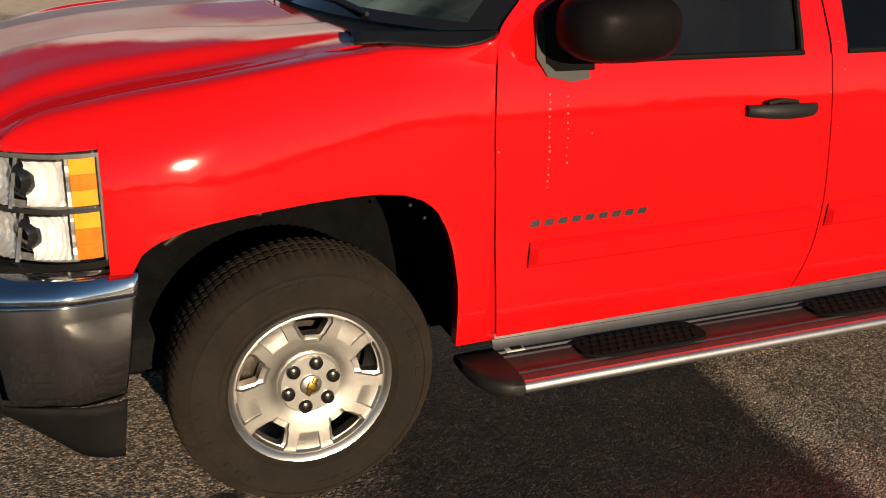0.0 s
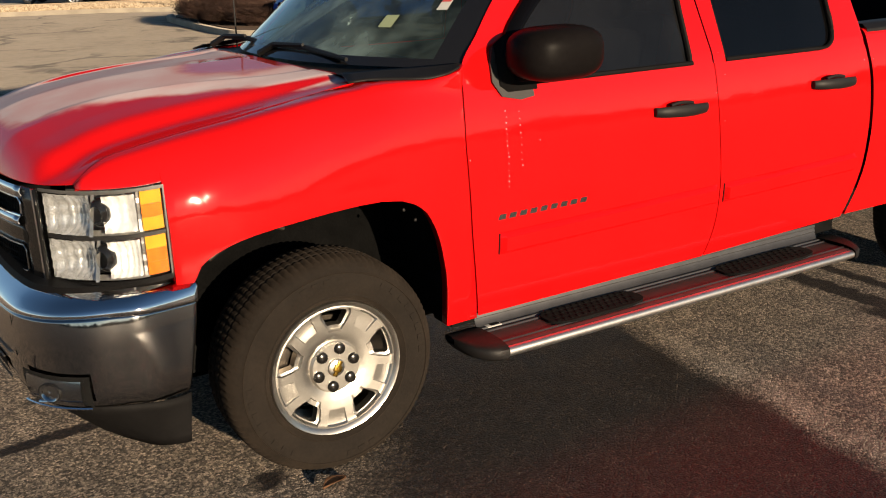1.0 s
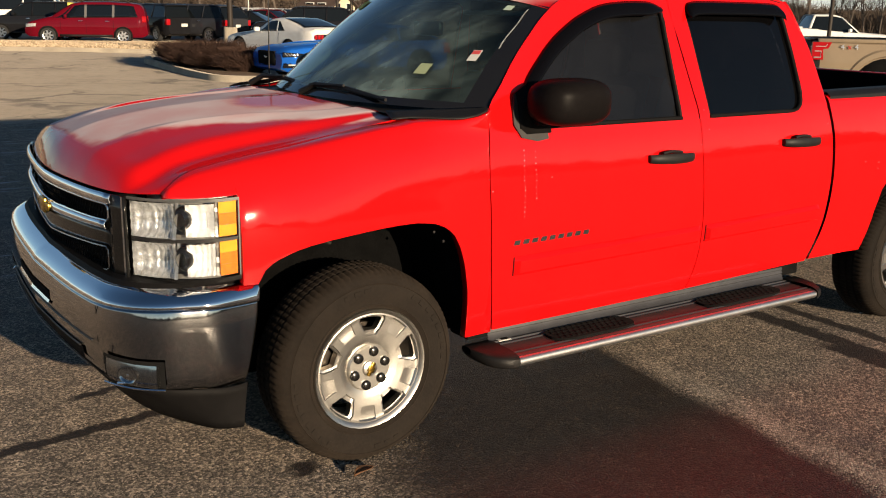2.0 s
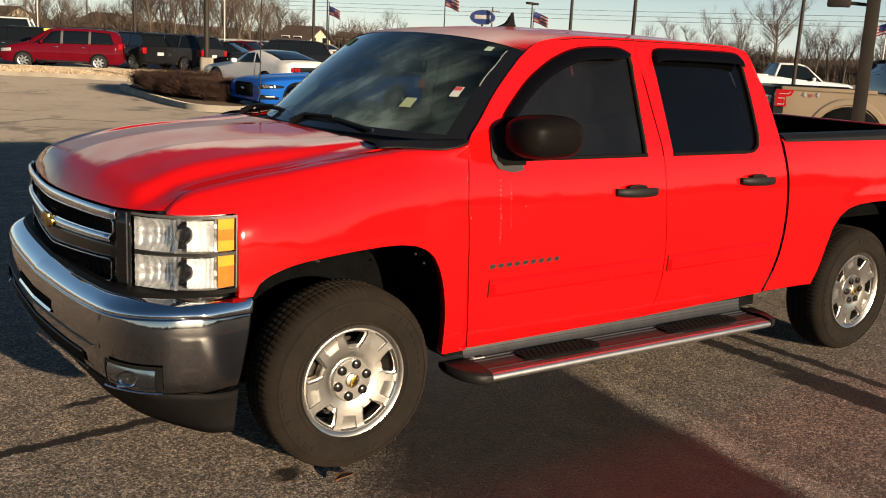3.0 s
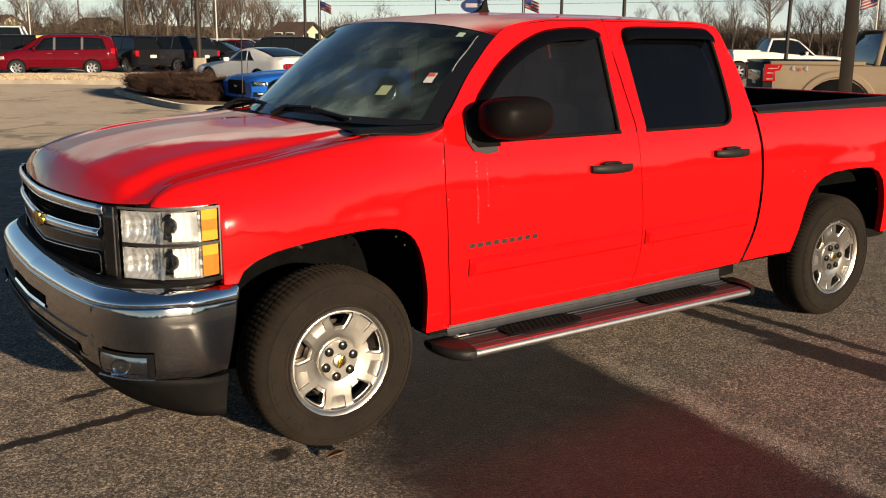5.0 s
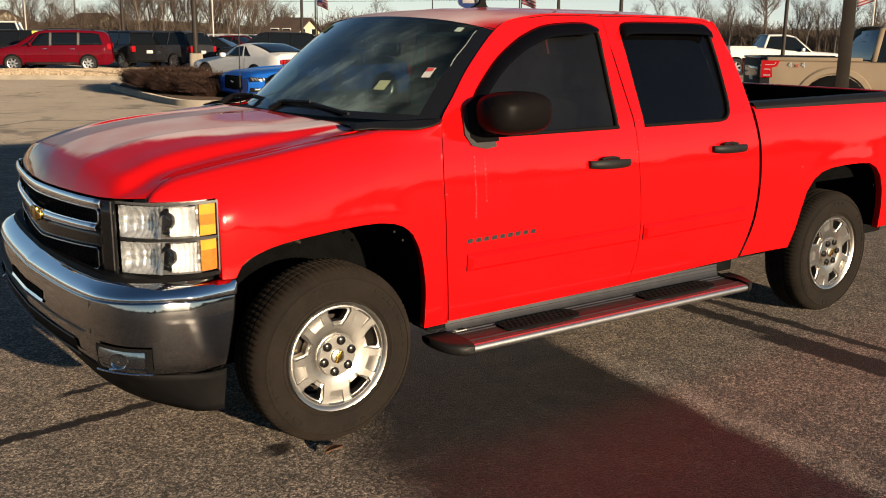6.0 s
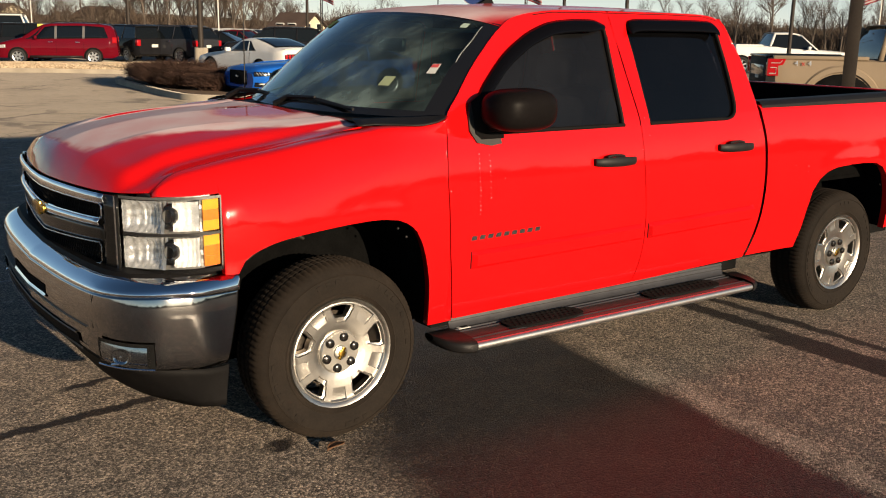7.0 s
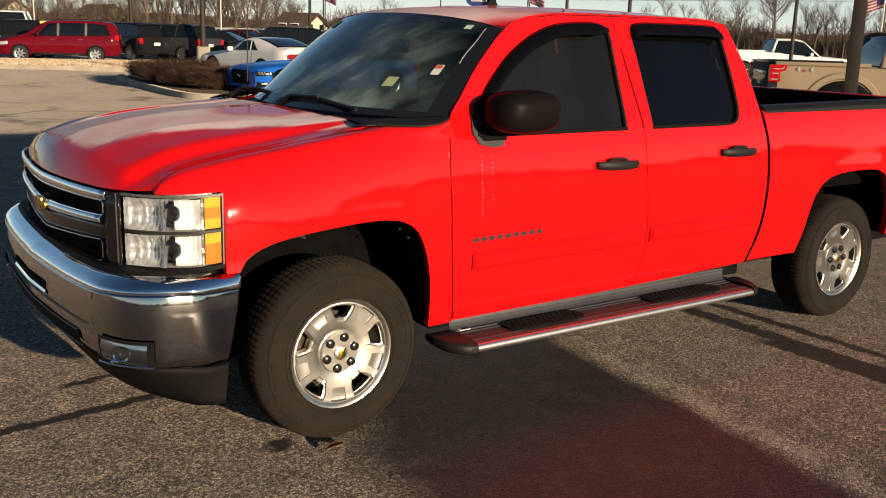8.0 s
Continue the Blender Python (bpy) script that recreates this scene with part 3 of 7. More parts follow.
for doors, hx, hz in ((front_door, 1.425, 1.128), (rear_door, 2.364, 1.148)):
    both_sides("handle_recess", cup_mesh(hx, hz), RED, doors)
    pulls = both_sides("door_handle", handle_mesh(hx, hz), PLASTIC, doors, "black plastic pull handle")
    grip = tube([(hx + 0.07 + 0.12 * k / 6, side_y(1.13) - 0.026, hz + 0.021 + 0.008 * math.sin(math.pi * k / 6)) for k in range(7)], 0.0075, 8)
    both_sides("grip_edge", grip, PLASTIC, pulls)
    both_sides("grip_gap", tube([(hx + 0.09 + 0.09 * k / 6, side_y(1.13) - 0.040, hz + 0.016 + 0.003 * math.sin(math.pi * k / 6)) for k in range(7)], 0.0035, 6), DARK, pulls)
    both_sides("cap_seam", tube([(hx + 0.083, side_y(1.13) - 0.046, hz - 0.018), (hx + 0.081, side_y(1.13) - 0.049, hz), (hx + 0.083, side_y(1.13) - 0.044, hz + 0.018)], 0.0018, 6), DARK, pulls)

# --- door badge: nine plain slanted chrome bars in a row
for i in range(9):
    bx, bz = 0.662 + 0.0475 * i, 0.814 + i * 0.0006
    b = box((bx, side_y(.826) - 0.004, bz), (bx + 0.036, side_y(.826) + 0.004, bz + 0.025), 0.003, seg=1)
    for v in b.verts:
        v.co.x += (v.co.z - bz) * 0.32
    part("badge", b, BADGE, front_door[0])

# --- door mirrors
def mirror_mesh():
    def fn(u, v):
        a, b = 2 * math.pi * u, math.pi * v
        sx, sy, sz = math.cos(a) * math.sin(b), -math.cos(b), math.sin(a) * math.sin(b)
        p = lambda w, e: math.copysign(abs(w) ** e, w)
        y = -0.098 + 0.125 * p(sy, 0.6)
        wide = 1.0 - 0.22 * (sy > 0) * sy
        x = 0.868 + 0.170 * p(sx, 0.66) * wide - 0.03 * (sy + 1) * 0.5
        z = 1.414 + 0.096 * p(sz, 0.66) * wide
        return x, y, z
    return grid(fn, 28, 18)


def mirror_patch():
    pts = [(.670, 1.315), (.674, 1.38), (.692, 1.432), (.712, 1.445), (.704, 1.38), (.706, 1.325), (.728, 1.290), (.842, 1.280), (.846, 1.252), (.785, 1.244), (.705, 1.262)]
    bm = bmesh.new()
    bm.faces.new([bm.verts.new((x, side_y(z) - 0.012, z)) for x, z in pts])
    ret = bmesh.ops.extrude_face_region(bm, geom=bm.faces[:])
    bmesh.ops.translate(bm, verts=[g for g in ret["geom"] if isinstance(g, bmesh.types.BMVert)], vec=(0, 0.03, 0))
    return bm


mirrors = both_sides("door_mirror", mirror_mesh(), MIRROR_SHELL, truck, "black plastic door mirror")
both_sides("mirror_base", mirror_patch(), BRACKET, mirrors, "grey plastic bracket")
sail = bmesh.new()
sail.faces.new([sail.verts.new((x, side_y(z) - 0.010, z)) for x, z in ((.700, 1.30), (.700, 1.44), (.80, 1.50), (.86, 1.42), (.86, 1.275), (.73, 1.275))])
both_sides("mirror_sail", sail, VALANCE, mirrors, thick=0.01)
both_sides("mirror_arm", box((0.765, -0.03, 1.31), (0.83, 0.06, 1.37), 0.012), VALANCE, mirrors)
glassm = material("mirror_glass", (0.85, 0.86, 0.87), 0.01, 1.0)
both_sides("mirror_glass", box((0.975, -0.18, 1.358), (1.000, -0.05, 1.468), 0.003), glassm, mirrors)

# --- hood
hood_bm = grid(hood_point, 220, 48)
inner_verts = [v for v in hood_bm.verts if not v.is_boundary]
for _ in range(2):
    bmesh.ops.smooth_vert(hood_bm, verts=inner_verts, factor=0.5, use_axis_x=False, use_axis_y=False, use_axis_z=True)
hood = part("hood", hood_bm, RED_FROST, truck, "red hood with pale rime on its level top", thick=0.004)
# --- cowl between hood and windshield
def cowl_point(u, v):
    y = 0.10 + 1.80 * u
    w = 1 - ((y - YC) / 0.9) ** 2
    x = 0.24 - 0.09 * w + (0.31 - 0.03 * w) * v
    return x, y, 1.352 + 0.02 * w + 0.012 * v - 0.02 * math.sin(math.pi * v)


part("cowl", grid(cowl_point, 24, 6), PLASTIC, truck)

def fender_brim(x):
    """The fender's inner top edge beside the cowl."""
    return Vector((x, 0.170 - max(0.0, x - 0.25) * 0.36, soft_table(x, HOOD_EDGE) + lerp_table(x, BRIM_RISE)))


low_rim = [fender_brim(0.17 + 0.39 * k / 12) + Vector((0, -0.028 - 0.050 * math.sin(math.pi * (k / 12) ** 1.5), 0.004 - 0.004 * math.sin(math.pi * (k / 12) ** 1.5))) for k in range(13)]
high_rim = [Vector((0.19 + 0.385 * k / 12, 0.235 - 0.165 * k / 12, 1.366 + 0.016 * k / 12)) for k in range(13)]
both_sides("cowl_corner", ruled(low_rim, high_rim, 5, shape=lambda p: p + Vector((0, 0, 0.004))), PLASTIC, truck, "black rubber corner below the windshield", thick=0.006)

# --- windshield, its dark border, roof
W_EDGE = curve_points([(.555, .055, 1.372), (.64, .085, 1.472), (.735, .117, 1.582), (.835, .147, 1.677), (.93, .170, 1.755), (.965, .176, 1.785)], 6)


def wind_point(u, v):
    k = v * (len(W_EDGE) - 1)
    i = min(int(k), len(W_EDGE) - 2)
    e = W_EDGE[i].lerp(W_EDGE[i + 1], k - i)
    s = 2 * u - 1
    cx, cz = 0.20 + 0.63 * v, 1.375 + (0.47 + 0.04 * math.sin(math.pi * v) * 0.5) * v
    w = 1 - abs(s) ** 2.3
    return e.x + (cx - e.x) * w, e.y + (2 * (YC - e.y)) * u, e.z + (cz - e.z) * w


inside = lambda u, v: 0.035 < u < 0.965 and 0.06 < v < 0.955
part("windshield", grid(wind_point, 44, 30, keep=inside), WINDSHIELD, truck, "greenish windshield with a hazy film")
part("windshield_border", grid(wind_point, 44, 30, keep=lambda u, v: not inside(u, v)), GLOSS_BLACK, truck)

ROOF_EDGE = [(0.93, 1.76), (1.05, 1.825), (1.16, 1.846), (1.284, 1.860), (1.54, 1.864), (2.1, 1.864), (2.38, 1.860), (2.50, 1.840), (2.56, 1.79)]


def roof_point(u, v):
    s = 2 * u - 1
    w = 1 - abs(s) ** 2.2
    xe = 0.955 + (2.555 - 0.955) * v
    x = xe - 0.128 * w * (1 - v) ** 2
    ze = soft_table(xe, ROOF_EDGE)
    ye = side_y(ze) + 0.002
    zc = lerp_table(x, [(0.82, 1.842), (0.95, 1.868), (1.1, 1.883), (1.4, 1.897), (1.9, 1.899), (2.3, 1.888), (2.56, 1.83)])
    rib = 0.006 * sum(math.exp(-((s - c) / 0.05) ** 2) for c in (-0.62, -0.2, 0.2, 0.62)) * min(1, max(0, (xe - 1.25) * 8)) * min(1, max(0, (2.45 - xe) * 8))
    return x, ye + 2 * (YC - ye) * u, ze + (zc - ze) * w + rib


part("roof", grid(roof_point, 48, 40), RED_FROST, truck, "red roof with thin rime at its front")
# roof drip seam along the door tops
both_sides("roof_seam", tube([(x, side_y(z) - 0.001, z - 0.012) for x, z in ROOF_EDGE[2:8]], 0.004, 6), DARK, truck)
# --- cab back
def cab_back(u, v):
    z = 0.60 + 1.235 * v
    ye = side_y(min(z, 1.83))
    x = lerp_table(z, [(0.5, 2.68), (1.29, 2.735), (1.38, 2.722), (1.61, 2.655), (1.79, 2.565), (1.84, 2.52)])
    return x, ye + 2 * (YC - ye) * u, z


part("cab_back", grid(cab_back, 20, 30, keep=lambda u, v: not (0.12 < u < 0.88 and 0.62 < v < 0.93)), RED, truck, thick=0.01)
part("rear_window", grid(lambda u, v: cab_back(0.11 + 0.78 * u, 0.61 + 0.33 * v), 6, 6), TINTED, truck)

# --- cargo bed
BED_TOP = [(2.75, 1.362), (3.3, 1.368), (3.95, 1.376), (4.85, 1.385)]


def bed_side():
    bm = bmesh.new()
    xs = sorted({round(2.70 + 0.03 * i, 4) for i in range(72)} | {a for a, _ in ARCH_R} | {3.162, 4.153})
    xs = [x for x in xs if x <= 4.84]
    cols = []
    for x in xs:
        zb = lerp_table(x, ARCH_R) if 3.165 <= x <= 4.15 else 0.488 + 0.02 * (x > 4.1)
        zt = lerp_table(x, BED_TOP)
        col = [(x, side_y(zb) + 0.035, zb + 0.004)]
        for k in range(22):
            z = zb + (zt - 0.03 - zb) * k / 21
            # the front edge follows the cab's seam
            xx = max(x, soft_table(z, SEAM_BED) + 0.022)
            d = min(math.hypot(x - p.x, z - p.z) for p in ARCH_R_LINE)
            col.append((xx, side_y(z) - 0.007 * math.exp(-(d / 0.07) ** 2), z))
        y0 = side_y(zt - 0.03)
        xx = max(x, soft_table(zt, SEAM_BED) + 0.022)
        col += [(xx, y0 + 0.006, zt - 0.012), (xx, y0 + 0.022, zt), (xx, y0 + 0.10, zt), (xx, y0 + 0.11, zt - 0.03), (xx, y0 + 0.10, max(0.86, zb + 0.06))]
        cols.append([bm.verts.new(p) for p in col])
    for c, d in zip(cols, cols[1:]):
        for k in range(len(c) - 1):
            bm.faces.new((c[k], d[k], d[k + 1], c[k + 1]))
    bmesh.ops.dissolve_degenerate(bm, dist=1e-4, edges=bm.edges[:])
    return bm


beds = both_sides("bed_side", bed_side(), RED, truck)
rail = grid(lambda u, v: (2.775 + 2.06 * u, side_y(1.36) + [-0.006, -0.003, 0.025, 0.110, 0.140, 0.140][round(v * 5)], lerp_table(2.78 + 2.06 * u, BED_TOP) + [-0.042, -0.002, 0.020, 0.022, 0.010, -0.06][round(v * 5)]), 20, 5)
both_sides("bed_rail", rail, PLASTIC, beds, "black plastic bed rail cap")
LINER = material("bed_liner", (0.005, 0.005, 0.005), 1.0, spec=0.03, vary=0.3, scale=12, fine=120, bump=0.3, bump_scale=90)
part("bed_floor", box((2.77, 0.15, 0.84), (4.80, 1.85, 0.87), 0.004), LINER, truck)
part("bed_front", box((2.765, 0.13, 0.86), (2.80, 1.87, 1.36), 0.006), LINER, truck)
both_sides("bed_liner_wall", box((2.80, 0.150, 0.86), (4.80, 0.165, 1.372), 0.003), LINER, truck)
part("tailgate_liner", box((4.775, 0.15, 0.86), (4.797, 1.85, 1.372), 0.003), LINER, truck)
part("tailgate", box((4.80, 0.06, 0.62), (4.85, 1.94, 1.38), 0.012), RED, truck)
part("rear_bumper", box((4.84, 0.02, 0.46), (5.0, 1.98, 0.64), 0.03, seg=3), CHROME, truck)
both_sides("tail_lamp", box((4.70, 0.012, 0.92), (4.862, 0.09, 1.34), 0.015), material("red_lamp", (0.4, 0.01, 0.01), 0.15, coat=0.7), truck)

# --- headlights: lens on the body's corner, reflectors behind it
CORNER_XY = curve_points([(a, b, 0) for a, b in CORNER[:7]], 6)


def corner_at(s, inset=0.0):
    """A point of the front corner's plan line at share s, moved inwards."""
    k = min(max(s, 0), 1) * (len(CORNER_XY) - 1)
    i = min(int(k), len(CORNER_XY) - 2)
    p = CORNER_XY[i].lerp(CORNER_XY[i + 1], k - i)
    d = (CORNER_XY[i + 1] - CORNER_XY[i]).normalized()
    nrm = Vector((d.y, -d.x, 0))
    if nrm.dot(Vector((-0.25, 0.6, 0)) - p) < 0:
        nrm = -nrm
    return p + nrm * inset


def lamp_z(s, v):
    lo, hi = 0.836 - 0.034 * s, 1.128 - 0.020 * s
    return lo + (hi - lo) * v


def lamp_sheet(s0, s1, v0, v1, inset, nu=20, nv=10, wob=None):
    def fn(u, v):
        s, w = s0 + (s1 - s0) * u, v0 + (v1 - v0) * v
        p = corner_at(s, inset + (wob(u, v) if wob else 0))
        return p.x, p.y, lamp_z(s, w)
    return grid(fn, nu, nv)


lamps = both_sides("headlight", lamp_sheet(-0.0, 1.0, -0.02, 1.02, 0.105), HOUSING, truck, "clear headlight with bright reflectors and amber side blocks")
cuts = random.Random(5)


def stepped(s0, s1, v0, v1, n, rows, inset, jitter):
    """A plated reflector cut into notches: each has a broad facet across the car and a short wall along it."""
    bm = bmesh.new()

    def splits(k):
        w = [cuts.uniform(0.55, 1.45) for _ in range(k)]
        return [sum(w[:i]) / sum(w) for i in range(k + 1)]
    rows_at = splits(rows)
    for j in range(rows):
        ca, cb = rows_at[j], rows_at[j + 1]
        za, zb = lamp_z(s0, v0 + (v1 - v0) * ca), lamp_z(s0, v0 + (v1 - v0) * cb)
        slant = cuts.uniform(-0.35, 0.35) / n
        cols_at = splits(n)
        for i in range(n):
            a0, a1 = (s0 + (s1 - s0) * min(1, max(0, c - slant * (0 < c < 1))) for c in cols_at[i:i + 2])
            b0, b1 = (s0 + (s1 - s0) * min(1, max(0, c + slant * (0 < c < 1))) for c in cols_at[i:i + 2])
            pa, qa, pb, qb = corner_at(a0, inset), corner_at(a1, inset), corner_at(b0, inset), corner_at(b1, inset)
            lean, turn = 0.195 + cuts.uniform(-jitter, jitter), cuts.uniform(-jitter, jitter) - 0.127
            h, w = (zb - za) / 2, (pa.x - qa.x) / 2
            at = lambda x, y, z, a, b: bm.verts.new((x, y + b * h * lean + a * w * turn, z))
            yq = (qa.y + qb.y) / 2
            inner = (at(pa.x, yq, za, 1, -1), at(pb.x, yq, zb, 1, 1))
            outer = (at(qa.x, yq, za, -1, -1), at(qb.x, yq, zb, -1, 1))
            wall = (bm.verts.new((pa.x, pa.y, za)), bm.verts.new((pb.x, pb.y, zb)))
            bm.faces.new((inner[0], outer[0], outer[1], inner[1]))
            bm.faces.new((wall[0], inner[0], inner[1], wall[1]))
    return bm


def bowl(s0, s1, v0, v1, deep, flutes):
    """A plated reflector: a dished sheet with shallow upright flutes."""
    return lamp_sheet(s0, s1, v0, v1, 0.014, 60, 14, lambda u, v: deep * (1 - (2 * u - 1) ** 2) * (1 - (2 * v - 1) ** 4) + 0.0022 * math.cos(2 * math.pi * flutes * u) + 0.0016 * math.cos(2 * math.pi * 4 * v + 3 * u))


def oval_shield(s, v, w, h):
    """A dark upright shield before a bulb: a shell drawn out of an oval."""
    c, d = corner_at(s, 0.030), (corner_at(s + 0.02, 0.0) - corner_at(s - 0.02, 0.0)).normalized()
    out = (corner_at(s, 0.0) - corner_at(s, 0.05)).normalized()
    z0 = lamp_z(s, v)

    def fn(a, b):
        k = 1 - 0.45 * b ** 2
        return tuple(c + d * (w * k * math.cos(2 * math.pi * a)) + out * (0.026 * b) + Vector((0, 0, z0 + h * k * math.sin(2 * math.pi * a))))
    return grid(fn, 20, 6)


for low, (v0, v1) in enumerate(((0.06, 0.475), (0.535, 0.95))):
    both_sides("reflector_bowl", bowl(0.62, 0.975, v0, v1, 0.045, 7), LAMP_CHROME, lamps)
    both_sides("reflector_bowl", bowl(0.285, 0.53, v0 + 0.02, v1 - 0.01, 0.030, 3 if low else 5), LAMP_GLARE, lamps)
    both_sides("reflector_frame", lamp_sheet(0.25, 0.97, v0 - 0.02, v0 + 0.03, 0.03, 24, 3, lambda u, v: 0.012 * v), LAMP_CLEAR, lamps)
    both_sides("reflector_frame", lamp_sheet(0.595, 0.622, v0, v1, 0.014, 3, 6, lambda u, v: 0.03 * (v - 0.5)), LAMP_CLEAR, lamps)
    for k in range(3):
        a = v0 + (v1 - v0) * (k / 3 + 0.02)
        amber = lamp_sheet(0.050, 0.245, a, a + (v1 - v0) * 0.328, 0.018, 8, 4)
        both_sides("amber_reflector", amber, AMBER_DEEP if k == 1 or (not low and k == 0) else AMBER, lamps)
    both_sides("lamp_trim", stepped(0.235, 0.28, v0, v1, 1, 8, 0.024, 0.35), LAMP_CLEAR, lamps, smooth=False)
    both_sides("bulb_shield", oval_shield(0.565, (v0 + v1) / 2 + 0.02, 0.034, 0.046), GLOSS_BLACK, lamps, "glossy black bulb shield")
both_sides("lamp_divider", lamp_sheet(0.02, 0.98, 0.483, 0.525, 0.016, 20, 2), BRACKET, lamps)
for a, b in ((-0.01, 0.045), (0.965, 1.0)):
    both_sides("lamp_rim", lamp_sheet(0.0, 1.0, a, b, 0.010, 20, 2), VALANCE if a < 0 else LAMP_RIM, lamps)
both_sides("lamp_rim", lamp_sheet(0.0, 0.028, 0.0, 1.0, 0.010, 3, 8), LAMP_RIM, lamps)
both_sides("lens", lamp_sheet(0.0, 1.0, 0.0, 1.0, 0.001, 28, 10), LENS, lamps, "clear plastic lens")
lens_edge = [corner_at(1.0, -0.004) + Vector((0, 0, lamp_z(1.0, v / 8))) for v in range(0, 9)]
both_sides("chrome_strip", tube(lens_edge, 0.009, 8), CHROME, lamps)

# --- grille
def front_x(y):
    y = min(y, 2 * YC - y)
    return soft_table(y, [(0.26, -0.818), (0.36, -0.858), (0.50, -0.894), (0.66, -0.918), (0.82, -0.937), (1.0, -0.948), (1.2, -0.937)])


def dip(y, z):
    """The bars sag towards the middle of the nose, the lower ones most."""
    c = min(1.0, max(0.0, (min(y, 2 * YC - y) - 0.40) / 0.6))
    return 1.11 - (1.11 - z) * (1 + 0.20 * c)


def front_sheet(y0, y1, z0, z1, off, nu=36, nv=4, bow=0.0):
    """A sheet across the nose; off: metres ahead of its plane."""
    def fn(u, v):
        y = y0 + (y1 - y0) * u
        z = z0 + (z1 - z0) * v
        return front_x(y) - off - bow * math.sin(math.pi * v), y, dip(y, z)
    return grid(fn, nu, nv)


def chrome_frame(y0, z0, z1, w, off):
    """A rounded oblong ring of chrome round one mesh panel, its ends slanting in towards the bottom."""
    bm = bmesh.new()
    loop = [(y0 + 0.012, z0), (1.0, z0), (2 - y0 - 0.012, z0), (2 - y0, z0 + 0.012), (2 - y0, z1 - 0.012), (2 - y0 - 0.012, z1), (1.0, z1), (y0 + 0.012, z1), (y0, z1 - 0.012), (y0, z0 + 0.012)]
    pts = []
    for (ya, za), (yb, zb) in zip(loop, loop[1:] + loop[:1]):
        n = max(2, int(abs(yb - ya) / 0.03))
        pts += [(ya + (yb - ya) * k / n, za + (zb - za) * k / n) for k in range(n)]
    tube([(front_x(y) - off, y, dip(y, z)) for y, z in pts + pts[:1]], w, 8, bm, False)
    return bm


grille = part("grille", front_sheet(0.30, 1.70, 0.775, 1.108, -0.05), DARK, truck, "chrome-framed black honeycomb grille")
part("chrome_bar", front_sheet(0.350, 1.650, 1.074, 1.108, 0.008, bow=0.008, nv=6), CHROME, grille, thick=0.010)
part("chrome_bar", front_sheet(0.385, 1.615, 0.980, 1.004, 0.010, bow=0.008, nv=6), CHROME, grille, thick=0.010)
part("chrome_bar", front_sheet(0.410, 1.590, 0.799, 0.814, 0.010, bow=0.006, nv=6), CHROME, grille, thick=0.008)
part("gloss_bar", front_sheet(0.36, 1.64, 0.912, 0.978, -0.002, bow=0.006), FASCIA, grille, thick=0.01)
part("lower_bar", front_sheet(0.34, 1.66, 0.768, 0.798, 0.002, bow=0.006), FASCIA, grille, thick=0.01)
both_sides("side_panel", front_sheet(0.285, 0.368, 0.768, 1.108, 0.002, 6, 6), FASCIA, grille, thick=0.01)
part("panel_rim", chrome_frame(0.372, 1.008, 1.070, 0.0045, 0.008), CHROME, grille)
part("panel_rim", chrome_frame(0.395, 0.820, 0.908, 0.0035, 0.004), BADGE, grille)


def mesh_panel(z0, z1):
    """Honeycomb: short bars along three directions."""
    bm = bmesh.new()
    r = 0.014
    ny = int(1.26 / (r * 1.732))
    nz = int((z1 - z0) / (r * 1.5)) + 1
    for j in range(nz):
        for i in range(ny):
            y, z = 0.38 + (i + 0.5 * (j % 2)) * r * 1.732, z0 + j * r * 1.5
            for a0, a1 in ((90, 150), (90, 30), (30, -30)):
                p, q = [(y + r * math.cos(radians(a)), z + r * math.sin(radians(a))) for a in (a0, a1)]
                if z0 <= min(p[1], q[1]) and max(p[1], q[1]) <= z1 and max(p[0], q[0]) < 1.62:
                    tube([(front_x(p[0]) + 0.012, p[0], dip(*p)), (front_x(q[0]) + 0.012, q[0], dip(*q))], 0.0030, 4, bm, False)
    return bm


part("honeycomb", mesh_panel(1.000, 1.076), VALANCE, grille, "black plastic honeycomb")
part("honeycomb", mesh_panel(0.812, 0.915), VALANCE, grille, "black plastic honeycomb")
# plain gold cross-bar emblem
em = box((front_x(1.0) - 0.030, 0.91, 0.950), (front_x(1.0) - 0.014, 1.09, 0.984), 0.006)
box((front_x(1.0) - 0.034, 0.962, 0.936), (front_x(1.0) - 0.014, 1.038, 0.998), 0.006, em)
part("emblem", em, GOLD, grille, "gold emblem")

# --- front bumper
B_PLAN = curve_points([(-0.445, 0.012, 0), (-0.60, 0.0, 0), (-0.70, 0.030, 0), (-0.80, 0.072, 0), (-0.89, 0.140, 0), (-0.955, 0.250, 0), (-0.992, 0.420, 0), (-1.018, 0.660, 0), (-1.038, 1.0, 0)], 8)
V_PLAN = curve_points([(-0.515, 0.035, 0), (-0.56, 0.045, 0), (-0.61, 0.075, 0), (-0.655, 0.140, 0), (-0.705, 0.230, 0), (-0.75, 0.330, 0), (-0.79, 0.480, 0), (-0.82, 0.700, 0), (-0.83, 1.0, 0)], 8)
B_PLAN, V_PLAN = ([*pl, *(Vector((p.x, 2 * YC - p.y, 0)) for p in pl[-2::-1])] for pl in (B_PLAN, V_PLAN))
N_B = len(B_PLAN)


def bumper_low(p):
    """Height of the bumper's lower edge: it rises towards the middle."""
    return lerp_table(min(p.y, 2 * YC - p.y), [(0.0, 0.428), (0.08, 0.435), (0.25, 0.462), (0.45, 0.476), (1.0, 0.478)])


def along(y):
    """The first index of the bumper's plan line past y, outer corner onwards."""
    return next(i for i in range(16, N_B) if B_PLAN[i].y >= y)


